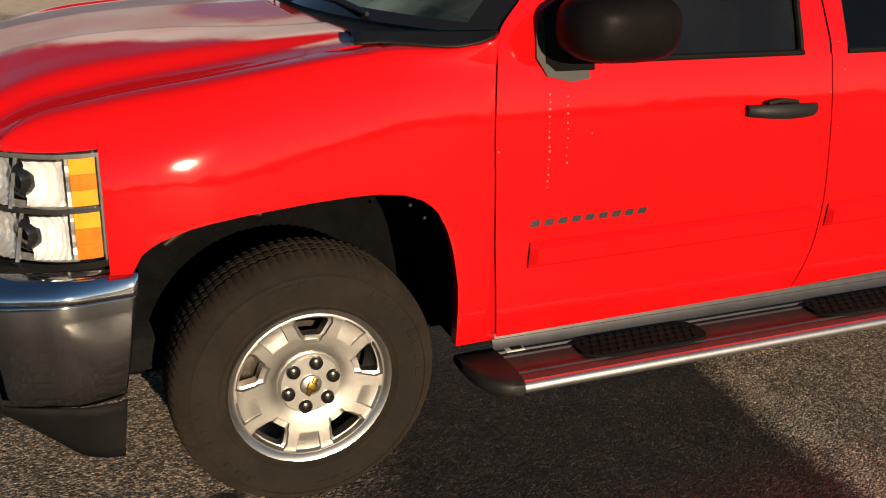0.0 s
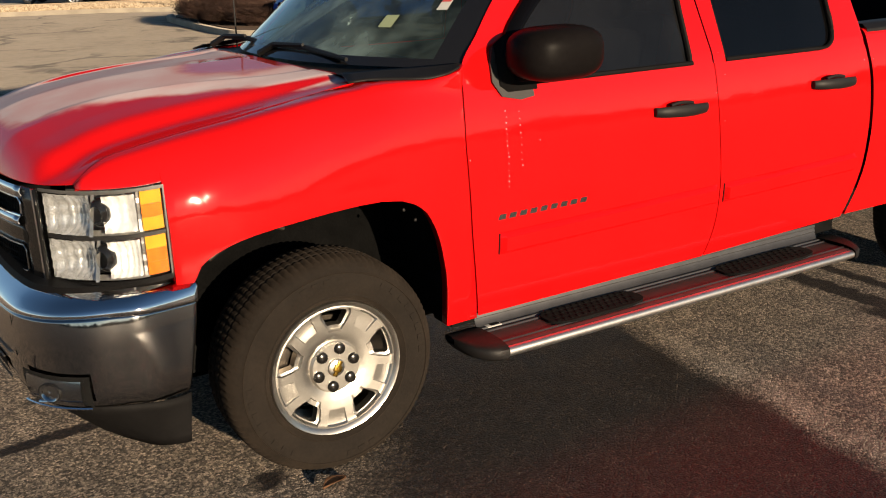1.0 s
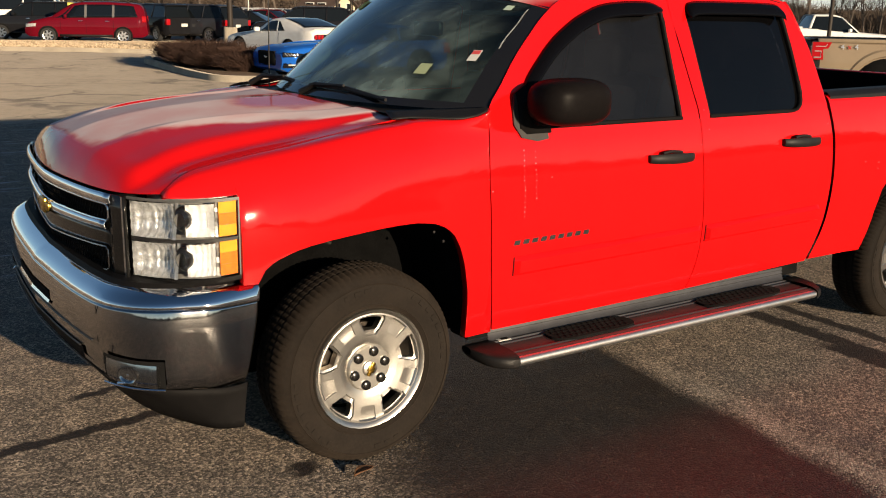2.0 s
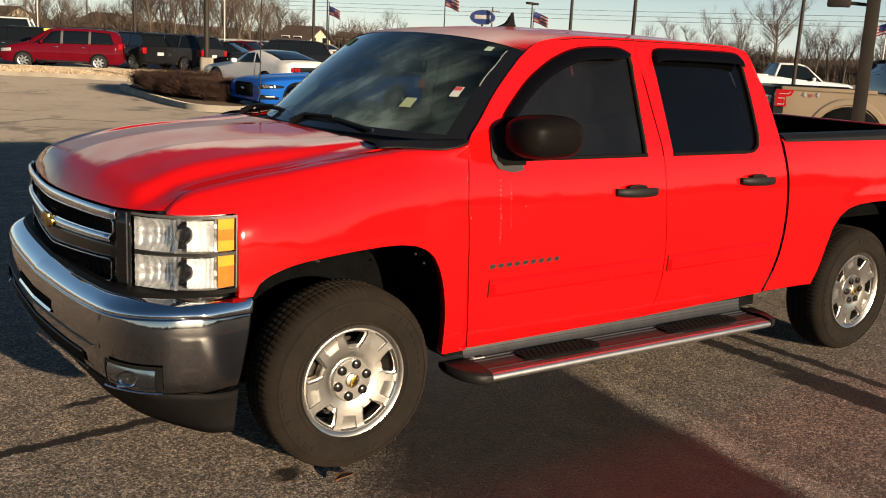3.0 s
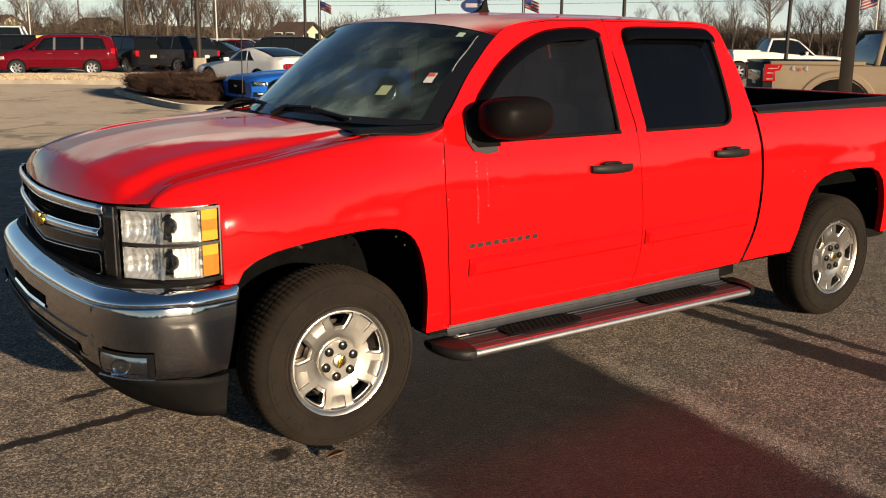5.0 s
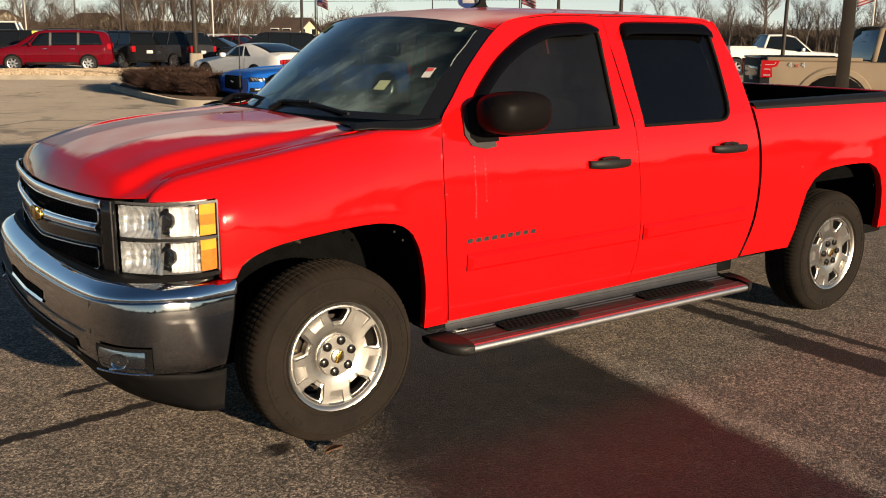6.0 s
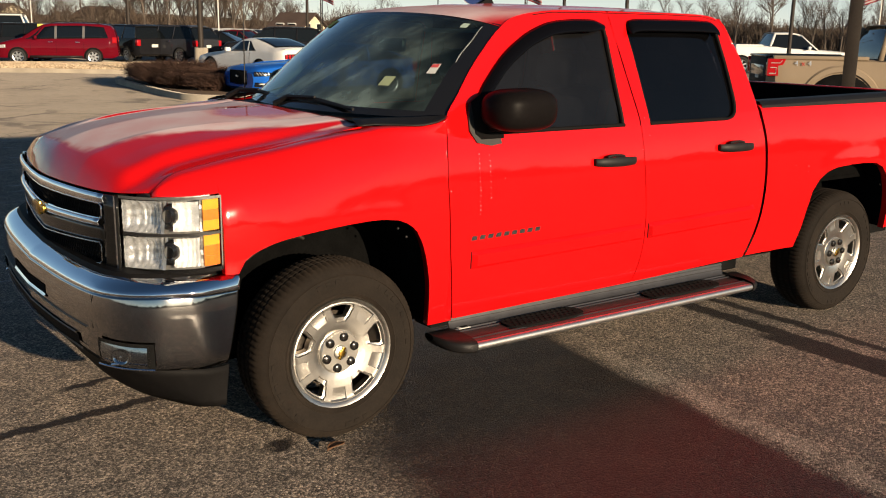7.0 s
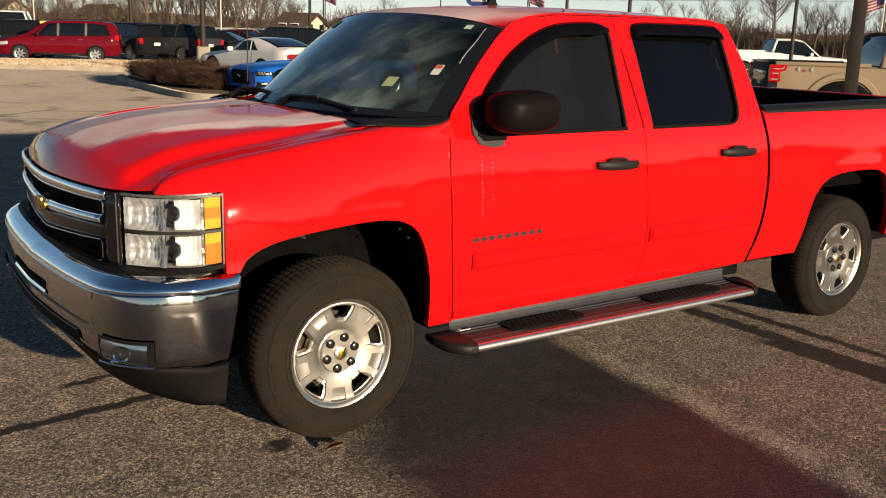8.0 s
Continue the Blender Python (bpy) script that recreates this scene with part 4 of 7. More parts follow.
def swept(profile, plan=None, end_slant=0.0, end_narrow=1.0):
    """Sweeps (inset, z) points along the bumper's plan line."""
    plan = plan or B_PLAN
    bm = bmesh.new()
    rows = []
    n = len(plan)
    for i, p in enumerate(plan):
        d = (plan[min(i + 1, n - 1)] - plan[max(i - 1, 0)]).normalized()
        nrm = Vector((-d.y, d.x, 0))
        if nrm.dot(Vector((0.2, YC, 0)) - p) < 0:
            nrm = -nrm
        end = max(0.0, 1 - min(i, n - 1 - i) / 6)
        nrm = nrm * (1 - (1 - end_narrow) * max(0.0, 1 - min(i, n - 1 - i) / 18))
        rows.append([bm.verts.new((p + nrm * a).to_tuple()[:2] + (z,) if not end_slant else ((p + nrm * a).x - end_slant * end * (0.78 - z), (p + nrm * a).y, z)) for a, z in profile])
    for r, s in zip(rows, rows[1:]):
        for k in range(len(r) - 1):
            bm.faces.new((r[k], s[k], s[k + 1], r[k + 1]))
    return bm


def stretched(bm):
    """Lets the face's lower rows follow the lower edge's rise."""
    for v in bm.verts:
        f = max(0.0, (0.70 - v.co.z) / 0.26)
        v.co.z += f * (bumper_low(v.co) - 0.44)
    return bm


FACE = [(0.012, 0.742), (0.0100, 0.732), (0.0055, 0.705), (0.0032, 0.68), (0.003, 0.65), (0.006, 0.60), (0.010, 0.55), (0.015, 0.50), (0.022, 0.465), (0.034, 0.446), (0.050, 0.440), (0.08, 0.440)]
bumper = part("front_bumper", stretched(swept(FACE, end_slant=0.16)), DIM_CHROME, truck, "wrap-around chrome front bumper", thick=0.004)
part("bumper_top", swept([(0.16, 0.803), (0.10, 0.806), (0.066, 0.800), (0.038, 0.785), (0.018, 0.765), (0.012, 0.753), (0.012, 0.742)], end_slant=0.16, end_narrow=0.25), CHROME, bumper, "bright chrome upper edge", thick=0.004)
part("lamp_ledge", swept([(0.20, 0.822), (0.085, 0.818), (0.070, 0.800)]), VALANCE, bumper, "dark filler strip under the lamps")
tops = [(p.x + 0.028 - 0.085 * max(0.0, 1 - min(i, N_B - 1 - i) / 6), p.y + (0.020 if p.y < YC else -0.020), bumper_low(p) + 0.006) for i, p in enumerate(B_PLAN)]
feet = [(p.x, p.y, 0.262) for p in V_PLAN]
part("valance", ruled(tops, feet, 6), VALANCE, bumper, "dark grey lower valance", thick=0.006)


def bumper_patch(i0, i1, profile):
    return stretched(swept(profile, B_PLAN[i0:i1 + 1]))


s0, s1 = along(0.73), along(1.27)
part("air_slot", bumper_patch(s0, s1, [(0.001, 0.622), (-0.001, 0.645), (-0.002, 0.668)]), DARK, bumper)
part("slot_trim", bumper_patch(s0, s1, [(0.002, 0.602), (-0.006, 0.611), (0.000, 0.622)]), CHROME, bumper)
s0, s1 = along(0.38), along(1.62)
part("lower_intake", bumper_patch(s0, s1, [(0.014, 0.468), (0.008, 0.495), (0.006, 0.522)]), VALANCE, bumper)
for z, y0 in ((0.585, 0.30), (0.522, 0.40), (0.462, 0.36)):
    i0 = along(y0)
    edge = [B_PLAN[i] + Vector((-0.003, 0, z + (bumper_low(B_PLAN[i]) - 0.44) * (0.70 - z) / 0.26)) + Vector((0.008 * (0.742 - z) / 0.2, 0, 0)) for i in range(i0, N_B - i0)]
    part("intake_edge", tube(edge, 0.0035, 6), BRACKET, bumper)
i0, i1 = along(0.062), along(0.225)
fogs = both_sides("fog_lamp", bumper_patch(i0, i1, [(0.012, 0.452), (0.004, 0.475), (-0.003, 0.53), (-0.001, 0.562)]), DARK, bumper)
both_sides("fog_reflector", bumper_patch(i0 + 2, i1 - 1, [(0.008, 0.460), (0.000, 0.472), (-0.006, 0.490), (-0.009, 0.510), (-0.007, 0.530), (-0.003, 0.548)]), FOG_SILVER, fogs)
mid = (i0 + i1) // 2 + 1
away = (B_PLAN[mid + 1] - B_PLAN[mid - 1]).normalized()
ahead = Vector((away.y, -away.x, 0))
ahead = -ahead if ahead.dot(Vector((-0.7, -0.7, 0))) < 0 else ahead
at_fog = B_PLAN[mid] + Vector((0, 0, 0.508)) - ahead * 0.004


def fog_disc(profile, n=28):
    return lathe(profile, n, lambda r, a, d: at_fog + away * (r * 1.25 * math.cos(a)) + Vector((0, 0, r * math.sin(a))) + ahead * d)


both_sides("fog_bowl", fog_disc([(0.0, 0.002), (0.012, 0.002), (0.020, 0.007), (0.026, 0.014), (0.029, 0.015)]), FOG_SILVER, fogs)
both_sides("fog_bulb", fog_disc([(0.0, 0.015), (0.005, 0.013), (0.006, 0.008), (0.006, 0.002)], 14), CHROME, fogs)
both_sides("fog_bezel", fog_disc([(0.028, 0.008), (0.030, 0.016), (0.032, 0.015), (0.033, 0.004)]), PLASTIC, fogs)
# chrome sliver added to stand for the sun's glint on the fog lamp
both_sides("fog_glint", tube([B_PLAN[mid + 3] + Vector((-0.004, -0.010, 0.474)), B_PLAN[mid + 1] + Vector((-0.004, -0.012, 0.480))], [0.007, 0.004], 8), CHROME, fogs)
both_sides("fog_rim", tube([B_PLAN[i] + Vector((-0.004, -0.010, 0.458 + 0.010 * (i - i0) / (i1 - i0))) for i in range(i0, i1 + 1)], 0.004, 6), CHROME, fogs)
both_sides("fog_lens", bumper_patch(i0 + 1, i1, [(0.006, 0.456), (-0.008, 0.482), (-0.012, 0.53), (-0.008, 0.558)]), LENS, fogs)
for i in (along(0.262), N_B - 1 - along(0.262)):
    part("bumper_seam", tube([B_PLAN[i] + Vector((0.004, 0, z)) for z in (0.60, 0.68, 0.735)], 0.0012, 6), DARK, bumper)

# --- wheel arch liners, frame and underside
def liner(line):
    return ruled([(p.x, 0.022, p.z + 0.010) for p in line], [(p.x, 0.44, p.z + 0.030) for p in line], 2)


both_sides("wheel_arch_liner", liner(ARCH_F_LINE), LINER, truck)
both_sides("wheel_arch_liner", liner(ARCH_R_LINE), LINER, truck)
both_sides("arch_back_wall", box((-0.53, 0.43, 0.30), (0.52, 0.45, 0.98)), LINER, truck)
both_sides("arch_back_wall", box((3.12, 0.43, 0.40), (4.18, 0.45, 0.98)), LINER, truck)
part("underbody", box((-0.70, 0.32, 0.36), (4.75, 1.68, 0.47), 0.02), DARK, truck)
both_sides("rocker", box((0.50, 0.06, 0.40), (2.70, 0.20, 0.50), 0.01), DARK, truck)
part("engine_bay", box((-0.72, 0.46, 0.45), (0.5, 1.54, 1.10), 0.02), DARK, truck)
both_sides("suspension_arm", tube([(-0.36, 0.16, 0.82), (-0.30, 0.15, 0.872), (-0.22, 0.15, 0.898), (-0.13, 0.15, 0.902), (-0.10, 0.15, 0.882)], [0.008, 0.017, 0.020, 0.016, 0.008], 10), material("bare_steel", (0.12, 0.10, 0.085), 0.5, 1.0, vary=0.3), truck)

# --- running boards
def board_mesh():
    prof = [(0.075, 0.455), (0.060, 0.452), (0.056, 0.440), (0.060, 0.436), (0.054, 0.420), (0.057, 0.416), (0.046, 0.392), (0.034, 0.384), (0.030, 0.389), (0.022, 0.389), (0.018, 0.382), (0.006, 0.382), (0.002, 0.386), (-0.004, 0.386), (-0.008, 0.381), (-0.10, 0.380), (-0.104, 0.384), (-0.112, 0.384), (-0.116, 0.380), (-0.135, 0.382), (-0.155, 0.376), (-0.166, 0.362), (-0.164, 0.347), (-0.14, 0.338), (0.0, 0.332), (0.06, 0.336)]
    return ruled([(0.60, y, z) for y, z in prof], [(2.56, y, z) for y, z in prof], 1)


def board_end(x0, x1):
    def fn(u, v):
        a = 2 * math.pi * v
        taper = math.sqrt(max(0.0, 1 - u ** 2.4))
        x = x0 + (x1 - x0) * u
        y, z = -0.05, 0.359
        p = lambda w, e: math.copysign(abs(w) ** e, w)
        return x, y + (0.13 * p(math.cos(a), 0.7)) * (0.25 + 0.75 * taper) + 0.07 * (1 - taper), z + 0.037 * p(math.sin(a), 0.6) * (0.4 + 0.6 * taper) + 0.02 * (1 - taper)
    return grid(fn, 10, 24)


boards = both_sides("running_board", board_mesh(), BRUSHED, truck, "aluminium running board with black end caps")
both_sides("end_cap", board_end(0.602, 0.465), PLASTIC, boards)
both_sides("end_cap", board_end(2.558, 2.655), PLASTIC, boards)
both_sides("polished_edge", tube([(0.60, -0.155, 0.358), (2.56, -0.155, 0.358)], 0.020, 12), POLISHED, boards)


def pad_mesh(x0, x1):
    """A black tread pad with rounded ends and small studs."""
    bm = bmesh.new()
    n = 40
    yc, hw, hl, xc = -0.045, 0.072, (x1 - x0) / 2, (x0 + x1) / 2
    ring = [(xc + math.copysign(abs(math.cos(2 * math.pi * k / n)) ** 0.35, math.cos(2 * math.pi * k / n)) * hl, yc + math.copysign(abs(math.sin(2 * math.pi * k / n)) ** 0.7, math.sin(2 * math.pi * k / n)) * hw) for k in range(n)]
    lo, hi = [bm.verts.new((x, y, 0.381)) for x, y in ring], [bm.verts.new((x, y, 0.392)) for x, y in ring]
    bm.faces.new(hi)
    for k in range(n):
        bm.faces.new((lo[k], lo[(k + 1) % n], hi[(k + 1) % n], hi[k]))
    for i in range(13):
        for j in range(4):
            x, y = x0 + 0.03 + (i + 0.5 * (j % 2)) * (x1 - x0 - 0.06) / 13, yc - 0.048 + 0.032 * j
            box((x - 0.006, y - 0.006, 0.391), (x + 0.006, y + 0.006, 0.3945), bm=bm)
    return bm


for a, b in ((0.86, 1.34), (1.82, 2.38)):
    both_sides("tread_pad", pad_mesh(a, b), DARK, boards, smooth=False)
both_sides("board_tag", box((0.635, -0.085 + 0.10, 0.386), (0.70, -0.05 + 0.10, 0.3895), 0.001), PAPER, boards)
both_sides("tag_print", box((0.655, 0.022, 0.389), (0.695, 0.042, 0.391)), DARK, boards)
for bx in (0.85, 2.2):
    both_sides("board_bracket", box((bx, -0.02, 0.30), (bx + 0.06, 0.35, 0.36), 0.008), DARK, boards)

# --- wheels
def tyre_mesh():
    """Turned about the y axis, its outer face at y = 0; the tread's blocks are cut by cross grooves."""
    prof = [(0.238, 0.030), (0.250, 0.012), (0.262, 0.003), (0.265, 0.000), (0.270, 0.003), (0.30, -0.003), (0.330, -0.004), (0.344, -0.002), (0.347, -0.006), (0.352, 0.002), (0.362, 0.006), (0.378, 0.020), (0.390, 0.040), (0.394, 0.060), (0.3955, 0.085), (0.385, 0.089), (0.385, 0.096), (0.396, 0.100), (0.3965, 0.126), (0.386, 0.130), (0.386, 0.138), (0.3965, 0.142), (0.396, 0.170), (0.385, 0.174), (0.385, 0.182), (0.3955, 0.186), (0.392, 0.215), (0.375, 0.242), (0.335, 0.262), (0.26, 0.258), (0.226, 0.235)]
    bm = bmesh.new()
    n = 276
    rings = []
    for k in range(n):
        a = 2 * math.pi * k / n
        cut = k % 3 == 0
        ring = []
        for i, (r, d) in enumerate(prof):
            if cut and r > 0.372 and (i < 14 or i > 24):
                r -= 0.0038
            if cut and r > 0.39:
                r -= 0.004
            ring.append(bm.verts.new((r * math.cos(a), d, r * math.sin(a))))
        rings.append(ring)
    for k in range(n):
        r, s = rings[k], rings[(k + 1) % n]
        for i in range(len(prof) - 1):
            bm.faces.new((r[i], s[i], s[i + 1], r[i + 1]))
    # raised bars of unreadable sidewall marking
    for k in range(46):
        if k % 23 in (0, 1, 2, 3, 4, 5, 6, 7, 12, 13, 14):
            a = 2 * math.pi * k / 46
            m = Matrix.Rotation(-a, 4, "Y") @ Matrix.Translation((0.325, -0.0045, 0)) @ Matrix.Diagonal((0.018, 0.003, 0.026, 1))
            bmesh.ops.create_cube(bm, size=1, matrix=m)
    return bm


def rim_mesh():
    """Five broad spokes: a polar sheet whose lines run along the windows' edges."""
    bm = bmesh.new()
    grow = 1.05
    radii = [0.030, 0.048, 0.085, 0.092, 0.110, 0.127, 0.132, 0.147, 0.153, 0.170, 0.190, 0.199, 0.203, 0.209, 0.214, 0.222, 0.231, 0.2345]
    half = math.pi / 5

    def window(r):
        return lerp_table(r, [(0.127, 0.12), (0.147, 0.15), (0.153, 0.185), (0.190, 0.240), (0.199, 0.222), (0.209, 0.21)])

    def depth(r, a, w):
        d = lerp_table(r, [(0.03, 0.022), (0.048, 0.022), (0.085, 0.022), (0.092, 0.033), (0.110, 0.026), (0.127, 0.024), (0.15, 0.021), (0.199, 0.018), (0.209, 0.016), (0.214, 0.017), (0.222, 0.008), (0.231, 0.004), (0.2345, 0.012)])
        edge = abs(a) - w
        if 0.129 < r < 0.206:
            # each window sits in a sunk, bevelled surround
            if edge < 0.05:
                d += 0.009 if edge > 0.005 else 0.012
            # and each spoke's end has a sunk pad
            if 0.168 < r < 0.205 and abs(a) > 0.455:
                d += 0.006
        return d
    marks = []
    for r in radii:
        w = window(r)
        offs = [-half, -0.54, -0.462, -0.446, -w - 0.075, -w - 0.058, -w - 0.045, -w] + [-w + 2 * w * k / 6 for k in range(1, 6)] + [w, w + 0.045, w + 0.058, w + 0.075, 0.446, 0.462, 0.54]
        ring = []
        for s in range(5):
            for a in offs:
                th = 2 * math.pi * s / 5 + math.pi / 2 - 0.05 + a
                g = 1 + (grow - 1) * min(1, r / 0.12)
                ring.append(bm.verts.new((r * g * math.cos(th), depth(r, a, w), r * g * math.sin(th))))
        marks.append(ring)
    per = len(marks[0]) // 5
    for i, (p, q) in enumerate(zip(marks, marks[1:])):
        for k in range(len(p)):
            kk = k % per
            if 7 <= kk < 13 and 7 <= i < 11:
                continue
            bm.faces.new((p[k], p[(k + 1) % len(p)], q[(k + 1) % len(p)], q[k]))
    # thickness of the windows' walls and the barrel
    edges = [e for e in bm.edges if e.is_boundary]
    ret = bmesh.ops.extrude_edge_only(bm, edges=edges)
    bmesh.ops.translate(bm, verts=[g for g in ret["geom"] if isinstance(g, bmesh.types.BMVert)], vec=(0, 0.035, 0))
    lathe([(0.244, 0.02), (0.236, 0.06), (0.225, 0.20)], 48, lambda r, a, d: (r * math.cos(a), d, r * math.sin(a)), bm)
    return bm


STEEL = material("brake_steel", (0.10, 0.085, 0.07), 0.4, 1.0, vary=0.3)
LUG = material("dark_lug", (0.010, 0.009, 0.008), 0.22)


def wheel():
    hub = new("wheel")
    to = lambda r, a, d: (r * math.cos(a), d, r * math.sin(a))
    part("tyre", tyre_mesh(), RUBBER, hub, "dusty black all-terrain tyre")
    part("rim", rim_mesh(), ALU, hub, "five-spoke machined aluminium rim")
    part("brake_disc", lathe([(0.05, 0.11), (0.165, 0.11), (0.165, 0.13), (0.05, 0.13)], 40, to), STEEL, hub)
    part("brake_caliper", box((-0.20, 0.08, -0.02), (-0.12, 0.17, 0.13), 0.015), STEEL, hub)
    part("centre_cap", lathe([(0.0, 0.010), (0.020, 0.011), (0.030, 0.015), (0.034, 0.026), (0.05, 0.027)], 32, to), ALU, hub)
    b = box((-0.029, 0.004, -0.007), (0.029, 0.012, 0.007), 0.001)
    box((-0.011, 0.003, -0.014), (0.011, 0.012, 0.014), 0.001, b)
    bmesh.ops.rotate(b, verts=b.verts, matrix=Matrix.Rotation(radians(-62), 3, "Y"))
    part("cap_emblem", b, GOLD, hub)
    for k in range(6):
        a = math.pi / 3 * k + 0.28
        lug = lathe([(0.0, 0.006), (0.010, 0.0065), (0.0175, 0.010), (0.0205, 0.016), (0.021, 0.034)], 16, lambda r, t, d: (0.0698 * math.cos(a) + r * math.cos(t), d, 0.0698 * math.sin(a) + r * math.sin(t)))
        part("lug_nut", lug, LUG, hub)
    return hub


first_wheel = wheel()
first_wheel.parent = truck
first_wheel.matrix_basis = pose(-0.010, -0.022, 0.398)
for x, y, turn in ((3.645, 0.0, 0), (-0.010, 2.022, 180), (3.645, 2.0, 180)):
    w = copy_thing(first_wheel, pose(x, y, 0.395, 0, 14 * (x > 1), turn))
    w.parent = truck

# --- antennas, wipers
def fin():
    prof = [(1.38, 0), (1.44, 0.010), (1.485, 0.030), (1.520, 0.088), (1.532, 0.092), (1.536, 0.03), (1.545, 0.010), (1.56, 0)]
    bm = bmesh.new()
    rows = [[bm.verts.new((x, 1.0 + s * (0.022 * (1 - h / 0.095) ** 2 + 0.003), 1.893 + h)) for x, h in prof] for s in (-1, 1)]
    bm.faces.new(rows[0])
    bm.faces.new(rows[1][::-1])
    for i in range(len(prof)):
        j = (i + 1) % len(prof)
        bm.faces.new((rows[0][i], rows[1][i], rows[1][j], rows[0][j]))
    return bm


part("roof_antenna", fin(), VALANCE, truck, "grey shark-fin antenna")
part("mast_antenna", tube([(0.38, 1.82, 1.33), (0.385, 1.82, 1.75), (0.39, 1.82, 2.15)], [0.004, 0.003, 0.002], 6), PLASTIC, truck)
for y0, y1 in ((0.42, 1.02), (1.10, 1.62)):
    w = tube([(0.30, y0, 1.395), (0.27, (y0 + y1) / 2, 1.42), (0.24, y1, 1.415)], [0.008, 0.012, 0.008], 6)
    tube([(0.20, y1 + 0.02, 1.38), (0.24, y1 - 0.05, 1.42), (0.26, (y0 + y1) / 2, 1.432)], [0.016, 0.012, 0.007], 6, w)
    part("wiper", w, PLASTIC, truck)

# --- cab interior
part("dashboard", box((0.50, 0.20, 0.95), (0.86, 1.80, 1.33), 0.05, seg=3), DASH, truck)
part("cab_floor", box((0.55, 0.12, 0.50), (2.66, 1.88, 0.56)), DARK, truck)
steer = lathe([(0.185 + 0.013 * math.cos(a), 0.013 * math.sin(a)) for a in [math.pi * 2 * k / 8 for k in range(8)]], 32, lambda r, a, d: (0.98 + d * 0.85 + r * math.sin(a) * 0.45, 0.52 + r * math.cos(a), 1.24 - d * 0.45 + r * math.sin(a) * 0.88), closed=True)
box((0.95, 0.44, 1.18), (1.0, 0.60, 1.30), 0.02, steer)
box((0.95, 0.36, 1.225), (0.985, 0.68, 1.255), 0.008, steer)
part("steering_wheel", steer, DASH, truck)
for x, y, w in ((1.42, 0.28, 0.50), (1.42, 1.22, 0.50), (2.28, 0.26, 0.68), (2.28, 1.06, 0.68)):
    s = box((x - 0.45, y, 0.72), (x + 0.08, y + w, 0.92), 0.05, seg=3)
    back = box((x, y + 0.02, 0.85), (x + 0.13, y + w - 0.02, 1.45), 0.05, seg=3)
    bmesh.ops.rotate(back, verts=back.verts, cent=(x, y, 0.85), matrix=Matrix.Rotation(radians(14), 3, "Y"))
    seat = part("seat", s, SEAT, truck, "grey cloth seat")
    part("seat_back", back, SEAT, seat)
    part("headrest", box((x + 0.16, y + w / 2 - 0.13, 1.46), (x + 0.27, y + w / 2 + 0.13, 1.64), 0.045, seg=3), SEAT, seat)
part("rear_view_mirror", box((0.86, 0.88, 1.64), (0.89, 1.12, 1.71), 0.012), PLASTIC, truck)
part("sun_visor", box((0.94, 0.32, 1.745), (1.10, 0.80, 1.765), 0.008), SEAT, truck)
part("headliner", grid(lambda u, v: (lambda p: (p[0] + 0.03, p[1], p[2] - 0.035))(roof_point(0.03 + 0.94 * u, 0.02 + 0.95 * v)), 12, 12), SEAT, truck)


def on_windshield(u, v, w, h):
    """A paper slip on the inside of the windshield."""
    return grid(lambda a, b: Vector(wind_point(u + w * a, v + h * b)) + Vector((-0.003, 0, 0.003)), 4, 4)


slip = part("price_slip", on_windshield(0.070, 0.36, 0.022, 0.085), PAPER, truck, "white and red paper slip inside the glass")
part("slip_print", grid(lambda a, b: Vector(wind_point(0.072 + 0.018 * a, 0.410 + 0.030 * b)) + Vector((-0.0045, 0, 0.0045)), 3, 3), STICKER_RED, slip)
part("yellow_slip", on_windshield(0.165, 0.25, 0.032, 0.08), material("yellow_paper", (0.36, 0.42, 0.24), 0.7), truck)
part("inspection_sticker", on_windshield(0.085, 0.83, 0.022, 0.07), material("green_sticker", (0.5, 0.62, 0.5), 0.7), truck)
part("frost_streak", grid(lambda a, b: Vector(wind_point(0.037 + 0.003 * a + 0.005 * b + 0.0015 * math.sin(9 * b), 0.46 + 0.40 * b)) + Vector((-0.003, 0, 0.003)), 2, 12), material("frost_line", (0.38, 0.40, 0.39), 0.8, vary=0.5, scale=40, fine=200), truck)
part("yellow_lettering", on_windshield(0.80, 0.80, 0.10, 0.12), material("yellow_marker", (0.55, 0.5, 0.08), 0.7), truck)

# --- beads of water left on doors and seams
def bead_mesh():
    bm = bmesh.new()
    bmesh.ops.create_icosphere(bm, subdivisions=1, radius=0.0034)
    me = bpy.data.meshes.new("water_bead")
    bm.to_mesh(me)
    bm.free()
    me.materials.append(material("water", (0.75, 0.75, 0.75), 0.05, 0.6))
    me.shade_smooth()
    return me


BEAD = bead_mesh()
drops = random.Random(11)
beads = [(0.715 + 0.002 * drops.uniform(-1, 1), 1.21 - 0.021 * k + drops.uniform(-0.004, 0.004)) for k in range(14)]
beads += [(0.775 + 0.002 * drops.uniform(-1, 1), 1.20 - 0.024 * k + drops.uniform(-0.004, 0.004)) for k in range(9)]
beads += [(0.532, 1.105), (0.86, 1.09), (1.775, 1.17), (1.80, 1.33), (2.735, 1.225), (2.80, 1.225), (3.20, 0.99), (3.20, 0.955), (3.08, 1.0), (1.83, 1.24), (1.82, 1.05), (0.55, 1.055)]
for x, z in beads:
    d = new("water_bead", BEAD)
    d.parent = truck
    k = drops.uniform(0.45, 0.95)
    d.matrix_basis = pose(x, side_y(z) - 0.0045, z) @ Matrix.Diagonal((k, k, k * 1.2, 1))
